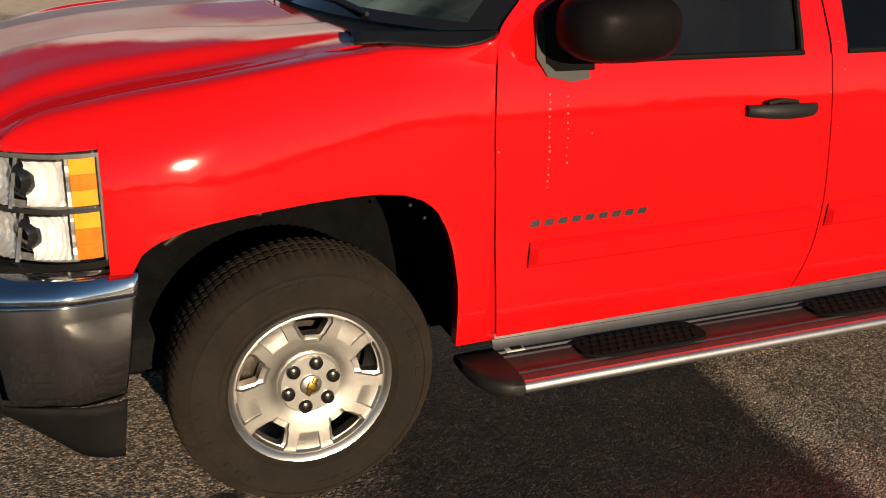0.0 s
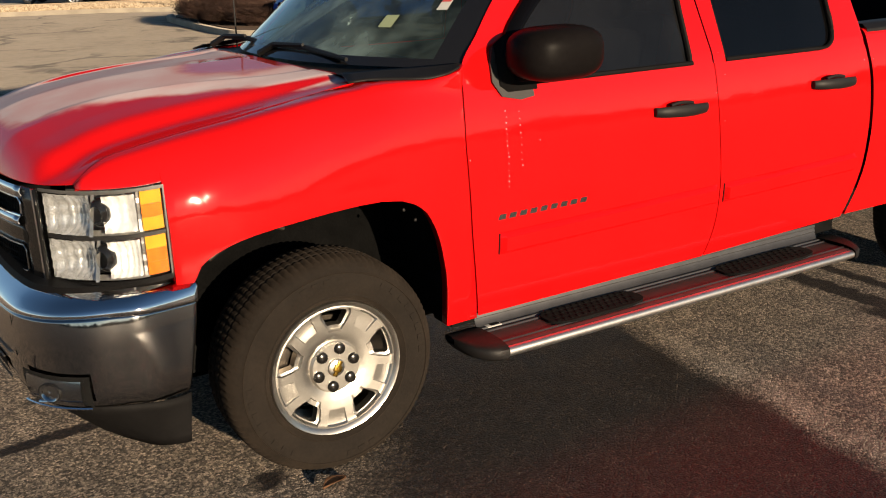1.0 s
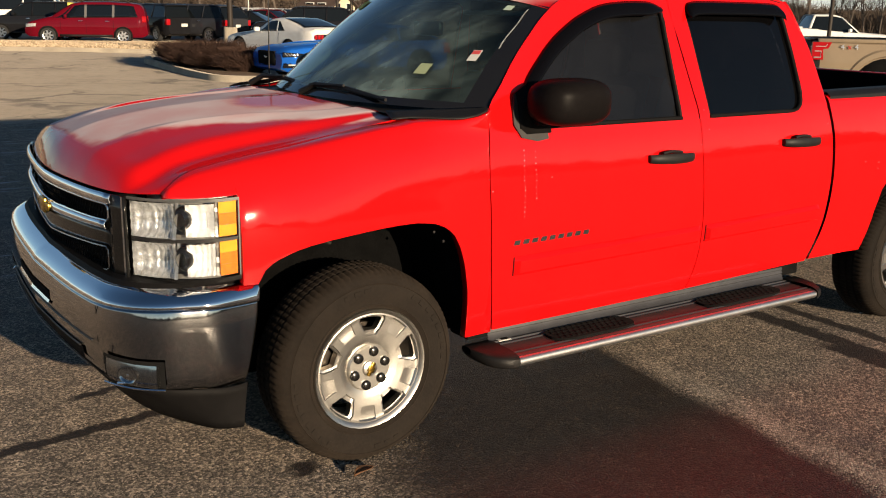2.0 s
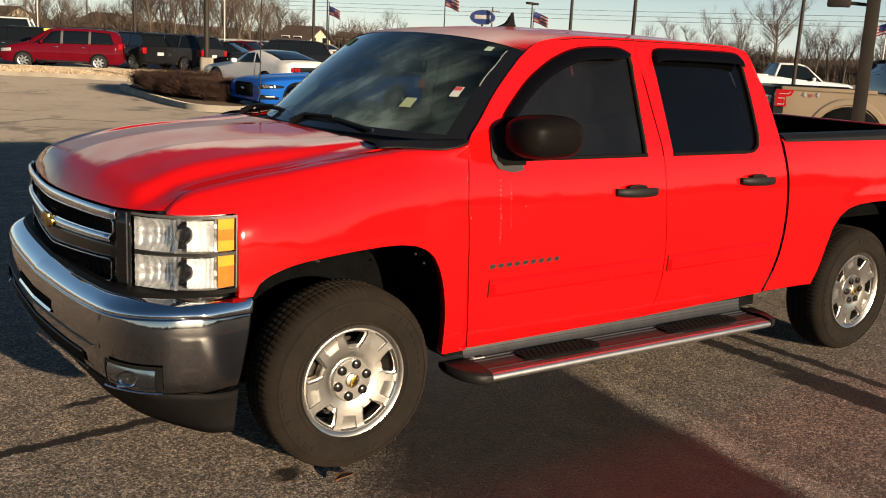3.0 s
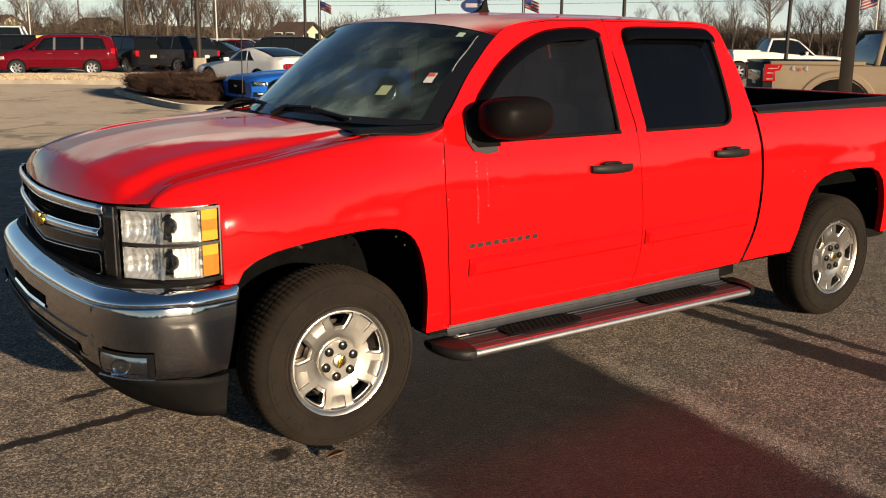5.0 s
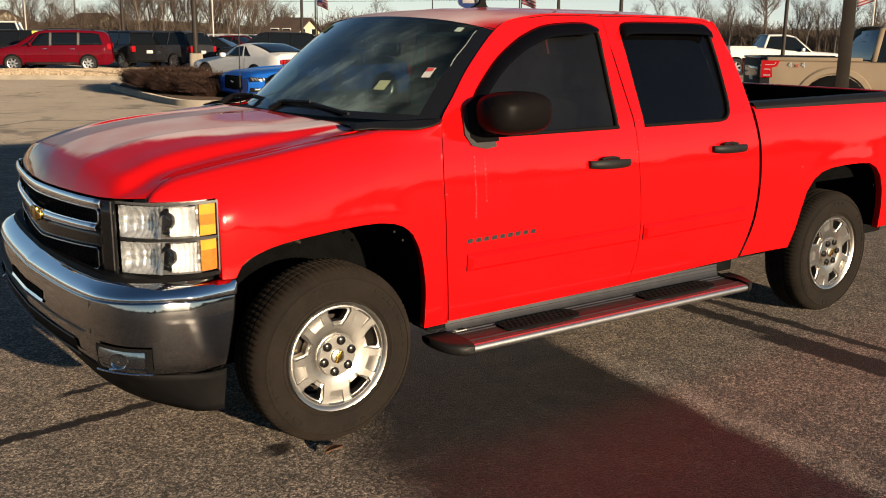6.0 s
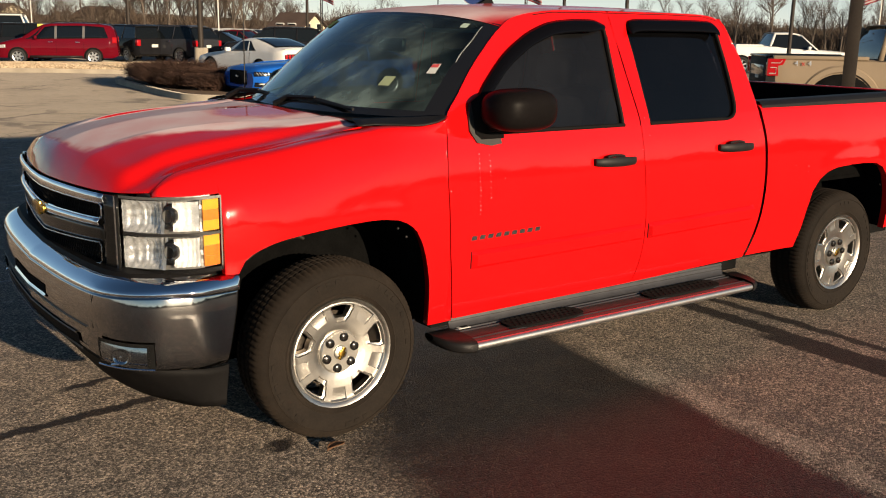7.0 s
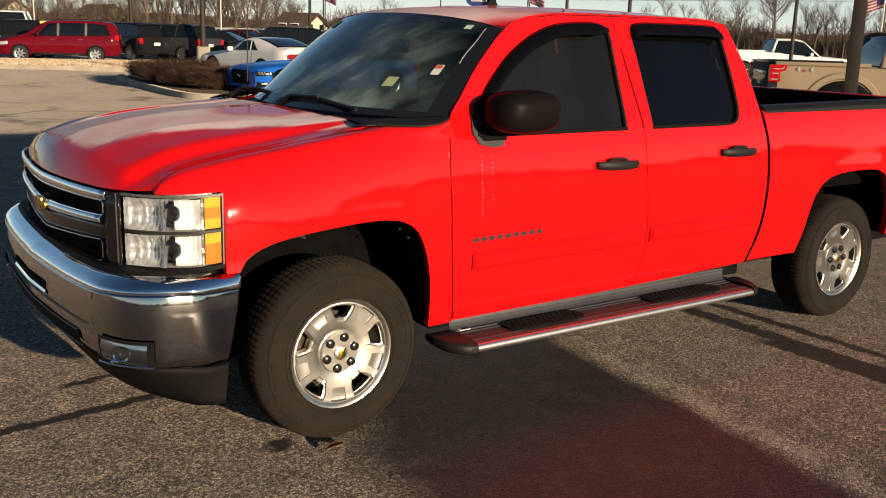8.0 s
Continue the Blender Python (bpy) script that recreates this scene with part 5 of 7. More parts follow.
# rivets of the arch liner, catching the sun
for x, z in ((0.345, 0.862), (0.452, 0.60), (0.30, 0.905), (4.085, 0.80)):
    both_sides("rivet", lathe([(0.0, -0.006), (0.005, -0.004), (0.007, 0.0)], 8, lambda r, a, d: (x + r * math.cos(a), 0.030 + d, z + r * math.sin(a))), PLASTIC, truck)
# ---- ground ----
def ground_material():
    m = bpy.data.materials.new("asphalt")
    m.use_nodes = True
    t = m.node_tree
    b = t.nodes["Principled BSDF"]
    b.inputs["Diffuse Roughness"].default_value = 1.0
    co, xyz = t.nodes.new("ShaderNodeTexCoord"), t.nodes.new("ShaderNodeSeparateXYZ")
    t.links.new(co.outputs["Object"], xyz.inputs[0])
    X, Y = xyz.outputs[0], xyz.outputs[1]
    vor = t.nodes.new("ShaderNodeTexVoronoi")
    vor.inputs["Scale"].default_value = 125.0
    t.links.new(co.outputs["Object"], vor.inputs["Vector"])
    stone = t.nodes.new("ShaderNodeSeparateColor")
    t.links.new(vor.outputs["Color"], stone.inputs[0])
    big, mid = noise_node(t, co, 0.5, 5.0), noise_node(t, co, 7.0, 6.0)
    grain = math_node(t, "POWER", stone.outputs[0], 2.2)
    base = mix_colour(t, grain, (0.066, 0.056, 0.047), (0.475, 0.398, 0.325))
    tone = mix_colour(t, smooth_node(t, mid, 0.3, 0.75), (0.72, 0.72, 0.72), (1.15, 1.13, 1.1))
    mul = t.nodes.new("ShaderNodeMix")
    mul.data_type, mul.blend_type = "RGBA", "MULTIPLY"
    mul.inputs[0].default_value = 1.0
    t.links.new(base, mul.inputs[6])
    t.links.new(tone, mul.inputs[7])
    # pebble-sized lights and darks, and a few pale stones
    peb = mix_colour(t, smooth_node(t, noise_node(t, co, 46.0, 3.0), 0.34, 0.66), (0.66, 0.65, 0.64), (1.25, 1.22, 1.18))
    mul2 = t.nodes.new("ShaderNodeMix")
    mul2.data_type, mul2.blend_type = "RGBA", "MULTIPLY"
    mul2.inputs[0].default_value = 1.0
    t.links.new(mul.outputs[2], mul2.inputs[6])
    t.links.new(peb, mul2.inputs[7])
    vor2 = t.nodes.new("ShaderNodeTexVoronoi")
    vor2.inputs["Scale"].default_value = 70.0
    t.links.new(co.outputs["Object"], vor2.inputs["Vector"])
    pale = t.nodes.new("ShaderNodeSeparateColor")
    t.links.new(vor2.outputs["Color"], pale.inputs[0])
    few = math_node(t, "MULTIPLY", smooth_node(t, pale.outputs[1], 0.93, 0.97), math_node(t, "SUBTRACT", 1.0, smooth_node(t, vor2.outputs["Distance"], 0.28, 0.42)))
    base = mix_colour(t, math_node(t, "MULTIPLY", few, 0.8), mul2.outputs[2], (0.46, 0.38, 0.30))
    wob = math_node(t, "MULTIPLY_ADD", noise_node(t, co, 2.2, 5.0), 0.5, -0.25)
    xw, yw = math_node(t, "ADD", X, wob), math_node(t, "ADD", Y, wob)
    # a dark, smoother patch beside the front door
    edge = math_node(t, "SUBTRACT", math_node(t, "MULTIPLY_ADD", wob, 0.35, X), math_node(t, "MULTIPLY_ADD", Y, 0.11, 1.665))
    dark_patch = math_node(t, "MULTIPLY", smooth_node(t, math_node(t, "MULTIPLY_ADD", Y, -0.3, xw), -0.15, 0.30), math_node(t, "SUBTRACT", 1.0, smooth_node(t, edge, -0.07, 0.05)))
    dark_patch = math_node(t, "MULTIPLY", dark_patch, smooth_node(t, yw, -3.4, -2.2))
    dark_patch = math_node(t, "MULTIPLY", dark_patch, math_node(t, "SUBTRACT", 1.0, smooth_node(t, yw, 1.2, 2.2)))
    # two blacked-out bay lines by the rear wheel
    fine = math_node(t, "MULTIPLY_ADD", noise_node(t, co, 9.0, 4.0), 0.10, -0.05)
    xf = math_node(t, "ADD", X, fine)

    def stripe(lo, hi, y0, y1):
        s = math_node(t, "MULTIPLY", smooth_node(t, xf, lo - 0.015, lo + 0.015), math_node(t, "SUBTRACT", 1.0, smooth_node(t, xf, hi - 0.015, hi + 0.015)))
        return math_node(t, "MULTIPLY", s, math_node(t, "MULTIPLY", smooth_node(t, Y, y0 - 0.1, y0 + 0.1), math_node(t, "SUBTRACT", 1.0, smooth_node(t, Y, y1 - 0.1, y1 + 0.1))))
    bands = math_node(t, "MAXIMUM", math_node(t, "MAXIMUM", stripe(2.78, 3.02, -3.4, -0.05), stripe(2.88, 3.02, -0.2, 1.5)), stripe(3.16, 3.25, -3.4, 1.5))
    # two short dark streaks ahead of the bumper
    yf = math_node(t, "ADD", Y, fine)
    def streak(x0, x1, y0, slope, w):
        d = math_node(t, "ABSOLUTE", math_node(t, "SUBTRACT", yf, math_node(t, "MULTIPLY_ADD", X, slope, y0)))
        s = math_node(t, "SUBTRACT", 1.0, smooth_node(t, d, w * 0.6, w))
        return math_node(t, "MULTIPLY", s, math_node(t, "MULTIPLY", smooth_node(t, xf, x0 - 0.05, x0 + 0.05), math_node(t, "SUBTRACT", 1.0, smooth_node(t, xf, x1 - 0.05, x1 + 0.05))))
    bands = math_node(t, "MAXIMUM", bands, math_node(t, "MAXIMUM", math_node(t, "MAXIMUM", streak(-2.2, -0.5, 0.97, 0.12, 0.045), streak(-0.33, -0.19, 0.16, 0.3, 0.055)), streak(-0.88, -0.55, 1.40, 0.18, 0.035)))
    dark = math_node(t, "MAXIMUM", math_node(t, "MULTIPLY", dark_patch, 0.90), math_node(t, "MULTIPLY", bands, 0.97))
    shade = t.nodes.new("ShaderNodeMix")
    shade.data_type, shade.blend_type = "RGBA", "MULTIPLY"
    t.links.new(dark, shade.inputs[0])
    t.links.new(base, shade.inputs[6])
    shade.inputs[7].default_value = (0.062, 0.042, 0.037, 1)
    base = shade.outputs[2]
    # a paler strip along the patch's rim, then a greyer trail beside it
    def trail(lo, hi):
        return math_node(t, "MULTIPLY", math_node(t, "MULTIPLY", smooth_node(t, edge, lo, lo + 0.06), math_node(t, "SUBTRACT", 1.0, smooth_node(t, edge, hi, hi + 0.10))), smooth_node(t, math_node(t, "MULTIPLY", Y, -1.0), -0.6, 0.3))
    base = mix_colour(t, math_node(t, "MULTIPLY", math_node(t, "MULTIPLY", trail(0.02, 0.11), smooth_node(t, mid, 0.25, 0.6)), 0.26), base, (0.42, 0.36, 0.30))
    base = mix_colour(t, math_node(t, "MULTIPLY", trail(0.24, 0.32), 0.35), base, (0.075, 0.068, 0.066))
    # pale concrete apron farther off
    apron = smooth_node(t, math_node(t, "ADD", Y, math_node(t, "MULTIPLY", wob, 0.3)), 12.0, 12.5)
    conc = mix_colour(t, big, (0.24, 0.205, 0.165), (0.345, 0.295, 0.235))
    conc = mix_colour(t, math_node(t, "MULTIPLY", math_node(t, "SUBTRACT", 1.0, smooth_node(t, math_node(t, "ABSOLUTE", math_node(t, "SUBTRACT", math_node(t, "FRACT", math_node(t, "MULTIPLY", math_node(t, "ADD", yw, math_node(t, "MULTIPLY", X, 0.35)), 0.22)), 0.5)), 0.004, 0.012)), 0.7), conc, (0.16, 0.14, 0.12))
    conc = mix_colour(t, math_node(t, "MULTIPLY", smooth_node(t, noise_node(t, co, 1.1, 8.0), 0.56, 0.66), 0.4), conc, (0.17, 0.15, 0.12))
    # crooked lines of crack filler
    warp = t.nodes.new("ShaderNodeVectorMath")
    warp.operation = "MULTIPLY_ADD"
    wn_ = t.nodes.new("ShaderNodeTexNoise")
    wn_.inputs["Scale"].default_value, wn_.inputs["Detail"].default_value = 0.9, 4.0
    t.links.new(co.outputs["Object"], wn_.inputs["Vector"])
    t.links.new(wn_.outputs["Color"], warp.inputs[0])
    warp.inputs[1].default_value = (2.2, 2.2, 0.0)
    t.links.new(co.outputs["Object"], warp.inputs[2])
    crack = t.nodes.new("ShaderNodeTexVoronoi")
    crack.feature = "DISTANCE_TO_EDGE"
    crack.inputs["Scale"].default_value = 0.30
    t.links.new(warp.outputs[0], crack.inputs["Vector"])
    tar = math_node(t, "SUBTRACT", 1.0, smooth_node(t, crack.outputs["Distance"], 0.016, 0.036))
    tar = math_node(t, "MULTIPLY", tar, smooth_node(t, noise_node(t, co, 0.35, 3.0), 0.42, 0.55))
    conc = mix_colour(t, math_node(t, "MULTIPLY", tar, 0.85), conc, (0.10, 0.088, 0.075))
    hair = t.nodes.new("ShaderNodeTexVoronoi")
    hair.feature = "DISTANCE_TO_EDGE"
    hair.inputs["Scale"].default_value = 0.85
    t.links.new(warp.outputs[0], hair.inputs["Vector"])
    fine_tar = math_node(t, "MULTIPLY", math_node(t, "SUBTRACT", 1.0, smooth_node(t, hair.outputs["Distance"], 0.010, 0.030)), smooth_node(t, noise_node(t, co, 0.22, 3.0), 0.50, 0.60))
    conc = mix_colour(t, math_node(t, "MULTIPLY", fine_tar, 0.7), conc, (0.12, 0.105, 0.09))
    speck = math_node(t, "MULTIPLY", smooth_node(t, noise_node(t, co, 5.0, 8.0), 0.45, 0.70), 0.35)
    conc = mix_colour(t, speck, conc, (0.17, 0.145, 0.12))
    base = mix_colour(t, apron, base, conc)
    # thin rime in streaks on the cold ground beyond the pickup
    stre = t.nodes.new("ShaderNodeMapping")
    stre.inputs["Scale"].default_value = (1.2, 7.0, 1.0)
    t.links.new(co.outputs["Object"], stre.inputs["Vector"])
    sn = t.nodes.new("ShaderNodeTexNoise")
    sn.inputs["Scale"].default_value, sn.inputs["Detail"].default_value = 1.5, 6.0
    t.links.new(stre.outputs[0], sn.inputs["Vector"])
    rime = math_node(t, "MULTIPLY", smooth_node(t, sn.outputs[0], 0.55, 0.75), math_node(t, "MULTIPLY", smooth_node(t, Y, 2.3, 4.0), math_node(t, "SUBTRACT", 1.0, smooth_node(t, Y, 11.5, 13.5))))
    base = mix_colour(t, math_node(t, "MULTIPLY", rime, 0.55), base, (0.60, 0.62, 0.66))
    t.links.new(base, b.inputs["Base Color"])
    t.links.new(math_node(t, "MULTIPLY_ADD", dark_patch, -0.34, 0.85), b.inputs["Roughness"])
    t.links.new(math_node(t, "MULTIPLY_ADD", dark_patch, 0.08, 0.5), b.inputs["Specular IOR Level"])
    bp = t.nodes.new("ShaderNodeBump")
    bp.inputs["Strength"].default_value, bp.inputs["Distance"].default_value = 0.7, 0.006
    hgt = math_node(t, "MULTIPLY_ADD", vor.outputs["Distance"], -1.0, math_node(t, "MULTIPLY", mid, 0.6))
    t.links.new(hgt, bp.inputs["Height"])
    t.links.new(bp.outputs[0], b.inputs["Normal"])
    return m


def ground_point(u, v):
    return -300 + 900 * u, -300 + 900 * v, 0.0


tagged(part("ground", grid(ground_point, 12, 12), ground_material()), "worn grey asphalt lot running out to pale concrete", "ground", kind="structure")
# ---- the lot behind: kerbs, beds ----
CONCRETE = material("kerb_concrete", (0.37, 0.325, 0.26), 0.85, vary=0.18, scale=1.5, fine=40, bump=0.3, bump_scale=60)
MULCH = material("mulch", (0.05, 0.032, 0.02), 0.95, vary=0.4, scale=6, fine=60, bump=0.8, bump_scale=40)
STRAW = material("straw_gravel", (0.50, 0.39, 0.26), 0.95, vary=0.35, scale=1.2, fine=18, bump=1.0, bump_scale=9, bump_depth=0.06)
EYE_AT = Vector((-1.921, -3.475, 0))


def bearing(px):
    """Plan direction from the usual standpoint, by a sight table."""
    t = [(-400, 0.0116), (0, 0.1846), (200, 0.2813), (400, 0.3819), (600, 0.4827), (800, 0.5798), (1000, 0.6691), (1200, 0.7476), (1400, 0.8135), (1568, 0.8591), (1800, 0.9082), (2100, 0.9515)]
    x = lerp_table(px, t)
    return Vector((x, math.sqrt(1 - x * x), 0))


def spot(px, d):
    return EYE_AT + d * bearing(px)


def slab(name, pts, z0, z1, mat, label, bevel=0.02, z_noise=0.0):
    bm = bmesh.new()
    f = bm.faces.new([bm.verts.new((x, y, z0)) for x, y in pts])
    ret = bmesh.ops.extrude_face_region(bm, geom=[f])
    top = [g for g in ret["geom"] if isinstance(g, bmesh.types.BMVert)]
    bmesh.ops.translate(bm, verts=top, vec=(0, 0, z1 - z0))
    if bevel:
        bmesh.ops.bevel(bm, geom=[e for e in bm.edges if all(v in top for v in e.verts)], offset=bevel, segments=2, affect="EDGES")
    return tagged(part(name, bm, mat), label, name.replace("_", " "), kind="structure")


def kerb_line(pts, w=0.15, h=0.15):
    """A run of kerb with a rounded top edge along plan points."""
    bm = bmesh.new()
    rows = []
    line = [Vector((x, y, 0)) for x, y in pts]
    for i, p in enumerate(line):
        d = (line[min(i + 1, len(line) - 1)] - line[max(i - 1, 0)]).normalized()
        n = Vector((-d.y, d.x, 0))
        rows.append([bm.verts.new(p + n * a + Vector((0, 0, z))) for a, z in ((0, -0.02), (0, h - 0.03), (0.03, h), (w, h), (w, -0.02))])
    for r, s in zip(rows, rows[1:]):
        for k in range(4):
            bm.faces.new((r[k], s[k], s[k + 1], r[k + 1]))
    bm.faces.new(rows[0])
    bm.faces.new(rows[-1][::-1])
    return bm


isle = [(7.45, 27.4), (7.05, 26.2), (6.75, 23.5), (6.58, 21.5), (6.48, 20.0), (6.5, 19.1), (6.72, 18.6), (7.2, 18.35), (7.6, 18.5), (7.8, 19.2)]
isle_c = [(p.x, p.y) for p in curve_points([(x, y, 0) for x, y in isle], 4)]
tagged(part("kerb_island", kerb_line(isle_c[::-1], 0.17), CONCRETE), "pale concrete kerb round a planted island", "kerb", kind="structure")
slab("planting_bed", [(x + 0.12, y + 0.05) for x, y in isle_c] + [(7.9, 20), (8.4, 27.4)], 0.0, 0.13, MULCH, "dark brown mulch bed inside the kerb")
strip = [(-20, 40.0), (0, 36.2), (5, 34.4), (6.8, 33.5), (8.4, 32.2), (10, 31.3), (13.5, 30.0), (15.5, 32.5), (14, 38), (9, 40.2), (3, 42.2), (-20, 48)]
slab("gravel_bed", strip, 0.0, 0.14, STRAW, "straw-coloured gravel strip between parking rows")
tagged(part("kerb_strip", kerb_line([(x, y - 0.1) for x, y in strip[:7]][::-1], 0.16, 0.15), CONCRETE), "pale concrete kerb along the gravel strip", "kerb", kind="structure")


# ---- plants ----
def sticks(name, lines, mat, parent=None, sides=3):
    """Many thin tapering sticks as one mesh; each line: points and radii."""
    vs, fs = [], []
    for pts, rad in lines:
        base = len(vs)
        n = len(pts)
        for i, p in enumerate(pts):
            d = (pts[min(i + 1, n - 1)] - pts[max(i - 1, 0)])
            d = d.normalized() if d.length else Vector((0, 0, 1))
            a = d.orthogonal().normalized()
            b = d.cross(a)
            for k in range(sides):
                ang = 2 * math.pi * k / sides
                q = p + rad[i] * (math.cos(ang) * a + math.sin(ang) * b)
                vs.append(q.to_tuple())
        for i in range(n - 1):
            for k in range(sides):
                j = (k + 1) % sides
                fs.append((base + i * sides + k, base + i * sides + j, base + (i + 1) * sides + j, base + (i + 1) * sides + k))
    me = bpy.data.meshes.new(name)
    me.from_pydata(vs, [], fs)
    me.materials.append(mat)
    me.shade_smooth()
    ob = new(name, me)
    ob.parent = parent
    return ob


BARK = material("grey_bark", (0.115, 0.092, 0.074), 0.9, vary=0.3, scale=3, fine=30)
TWIG = material("brown_twigs", (0.105, 0.076, 0.056), 0.9, vary=0.3, scale=0.5, fine=4)
GRASS_DRY = material("dry_red_brown_grass", (0.052, 0.026, 0.017), 0.9, vary=0.4, scale=4, fine=40)


def bare_tree(at, height, spread, rng, density=1.0, label="bare winter tree with grey-brown twigs"):
    tree = root("tree", label, "tree", "bare trees round the lot")
    trunk, twigs = [], []

    def grow(p, d, length, r, level):
        n = 4 if level < 2 else 3
        pts, rad = [p], [r]
        for i in range(n):
            d = (d + Vector((rng.uniform(-1, 1), rng.uniform(-1, 1), rng.uniform(-0.3, 0.6))) * (0.10 + 0.05 * level)).normalized()
            pts.append(pts[-1] + d * length / n)
            rad.append(r * (1 - 0.55 * (i + 1) / n))
        (trunk if level < 2 else twigs).append((pts, rad))
        if level >= 4:
            return
        kids = int((7, 7, 6, 6)[level] * density + rng.random())
        for k in range(kids):
            f = rng.uniform(0.22, 1.0)
            i = min(int(f * n), n - 1)
            q = pts[i].lerp(pts[i + 1], f * n - i)
            a = rng.uniform(0, 2 * math.pi)
            side = Vector((math.cos(a), math.sin(a), 0)) * spread
            nd = (d * 0.8 + side * rng.uniform(0.5, 1.0) + Vector((0, 0, 0.25))).normalized()
            grow(q, nd, length * rng.uniform(0.42, 0.66), rad[i] * 0.52, level + 1)
    grow(Vector((0, 0, 0)), Vector((0, 0, 1)), height * 0.60, height * 0.015, 0)
    sticks("trunk", trunk, BARK, tree, 5)
    sticks("crown", twigs, TWIG, tree)
    tree.matrix_basis = pose(*at)
    return tree


rng = random.Random(5)
samples = [bare_tree((*spot(px, d).xy, 0), h, s, rng, q) for px, d, h, s, q in ((1372, 95, 9.6, 0.9, 1.15), (420, 110, 10.6, 0.85, 1.0), (262, 115, 10.0, 0.85, 1.0), (690, 130, 6.6, 0.9, 1.0))]
spots = [(34, 120, 0.72, 1), (62, 126, 0.85, 2), (98, 120, 0.78, 1), (125, 128, 0.66, 2), (185, 125, 0.5, 2), (208, 122, 0.58, 1), (240, 118, 0.9, 2), (285, 124, 1.05, 1), (305, 112, 0.95, 2), (330, 120, 1.0, 1), (352, 128, 1.1, 2), (385, 118, 1.05, 1), (402, 125, 1.0, 2), (440, 116, 1.05, 1), (462, 122, 0.85, 2), (485, 130, 0.7, 1), (515, 124, 0.6, 2), (655, 135, 0.8, 3), (628, 130, 0.5, 1), (705, 132, 0.9, 3), (1150, 130, 1.0, 3), (1180, 126, 1.05, 3), (1215, 128, 1.0, 3), (1255, 120, 0.75, 1), (1290, 110, 0.6, 2), (1310, 104, 0.7, 1), (1345, 112, 0.75, 3), (1420, 108, 0.62, 1), (1445, 102, 0.6, 2), (1470, 106, 0.65, 1), (1497, 100, 0.6, 2), (1530, 104, 0.7, 1), (1560, 98, 0.65, 2), (1600, 104, 0.75, 1), (1650, 100, 0.7, 2), (-40, 122, 0.9, 1), (-90, 120, 0.8, 2)] + [(228 + 33 * i, 140 + 9 * (i % 3), 0.85 + 0.08 * (i % 4), 1 + i % 2) for i in range(9)] + [(12 + 29 * i + 9 * (i % 2), 116 + 5 * (i % 4), 0.50 + 0.06 * (i % 3), 1 + i % 2) for i in range(19)]
for px, d, k, which in spots:
    p = spot(px, d)
    t = copy_thing(samples[which], pose(p.x, p.y, 0, 0, 0, rng.uniform(0, 360)))
    t.scale = (k * rng.uniform(0.9, 1.1), k * rng.uniform(0.9, 1.1), k * rng.uniform(0.92, 1.05))


def brush(n, px0, px1, d0, d1, h0, h1, name, mat, label):
    """A tangle of upright twigs along the far edge of the lot."""
    lines = []
    for i in range(n):
        p = spot(rng.uniform(px0, px1), rng.uniform(d0, d1))
        h = rng.uniform(h0, h1) * (0.75 + 0.45 * noise.noise(Vector((p.x * 0.08, p.y * 0.08, 0))))
        lean = Vector((rng.uniform(-0.3, 0.3), rng.uniform(-0.3, 0.3), 1)).normalized()
        q = p + lean * h * 0.55
        lines.append(([p, q, q + (lean + Vector((rng.uniform(-.5, .5), rng.uniform(-.5, .5), 0.2))).normalized() * h * 0.45], [0.045, 0.03, 0.01]))
        for k in range(3):
            a = p + lean * h * rng.uniform(0.25, 0.8)
            e = a + Vector((rng.uniform(-1, 1), rng.uniform(-1, 1), rng.uniform(0.3, 1.2))).normalized() * h * rng.uniform(0.2, 0.4)
            lines.append(([a, a.lerp(e, 0.5) + Vector((0, 0, 0.05)), e], [0.028, 0.02, 0.008]))
    tagged(sticks(name, lines, mat), label, "brush", kind="stuff")


brush(5000, -150, 660, 112, 150, 1.8, 4.6, "far_woods", TWIG, "brown leafless woods beyond the lot")
brush(4500, 1120, 1750, 106, 135, 2.0, 5.0, "far_woods", TWIG, "brown leafless woods beyond the lot")
brush(350, 640, 1120, 135, 150, 1.5, 2.8, "far_woods", TWIG, "brown leafless woods beyond the lot")

# wooded rise that closes the horizon all round
HILL = material("winter_woods", (0.10, 0.075, 0.052), 0.95, vary=0.4, scale=0.05, fine=0.6, bump=1.0, bump_scale=0.7)
# its unseen south half is raised and jagged to break up mirrored horizons
ring = grid(lambda u, v: ((lambda a, r, h: (20 + r * math.cos(a), 20 + r * math.sin(a), h))(2 * math.pi * u, 185 + 25 * v, (0.0, 2.6, 4.0, 2.0)[round(v * 3)] * (0.8 + 0.5 * noise.noise(Vector((math.cos(2 * math.pi * u) * 9, math.sin(2 * math.pi * u) * 9, v * 3)))) * (1 + max(0.0, -math.sin(2 * math.pi * u)) * (1.2 + 1.6 * noise.noise(Vector((u * 90, 3.0, 0))))) - 0.05)), 480, 3)
tagged(part("backdrop_woods", ring, HILL), "low brown wooded rise on the horizon", "backdrop", kind="structure")


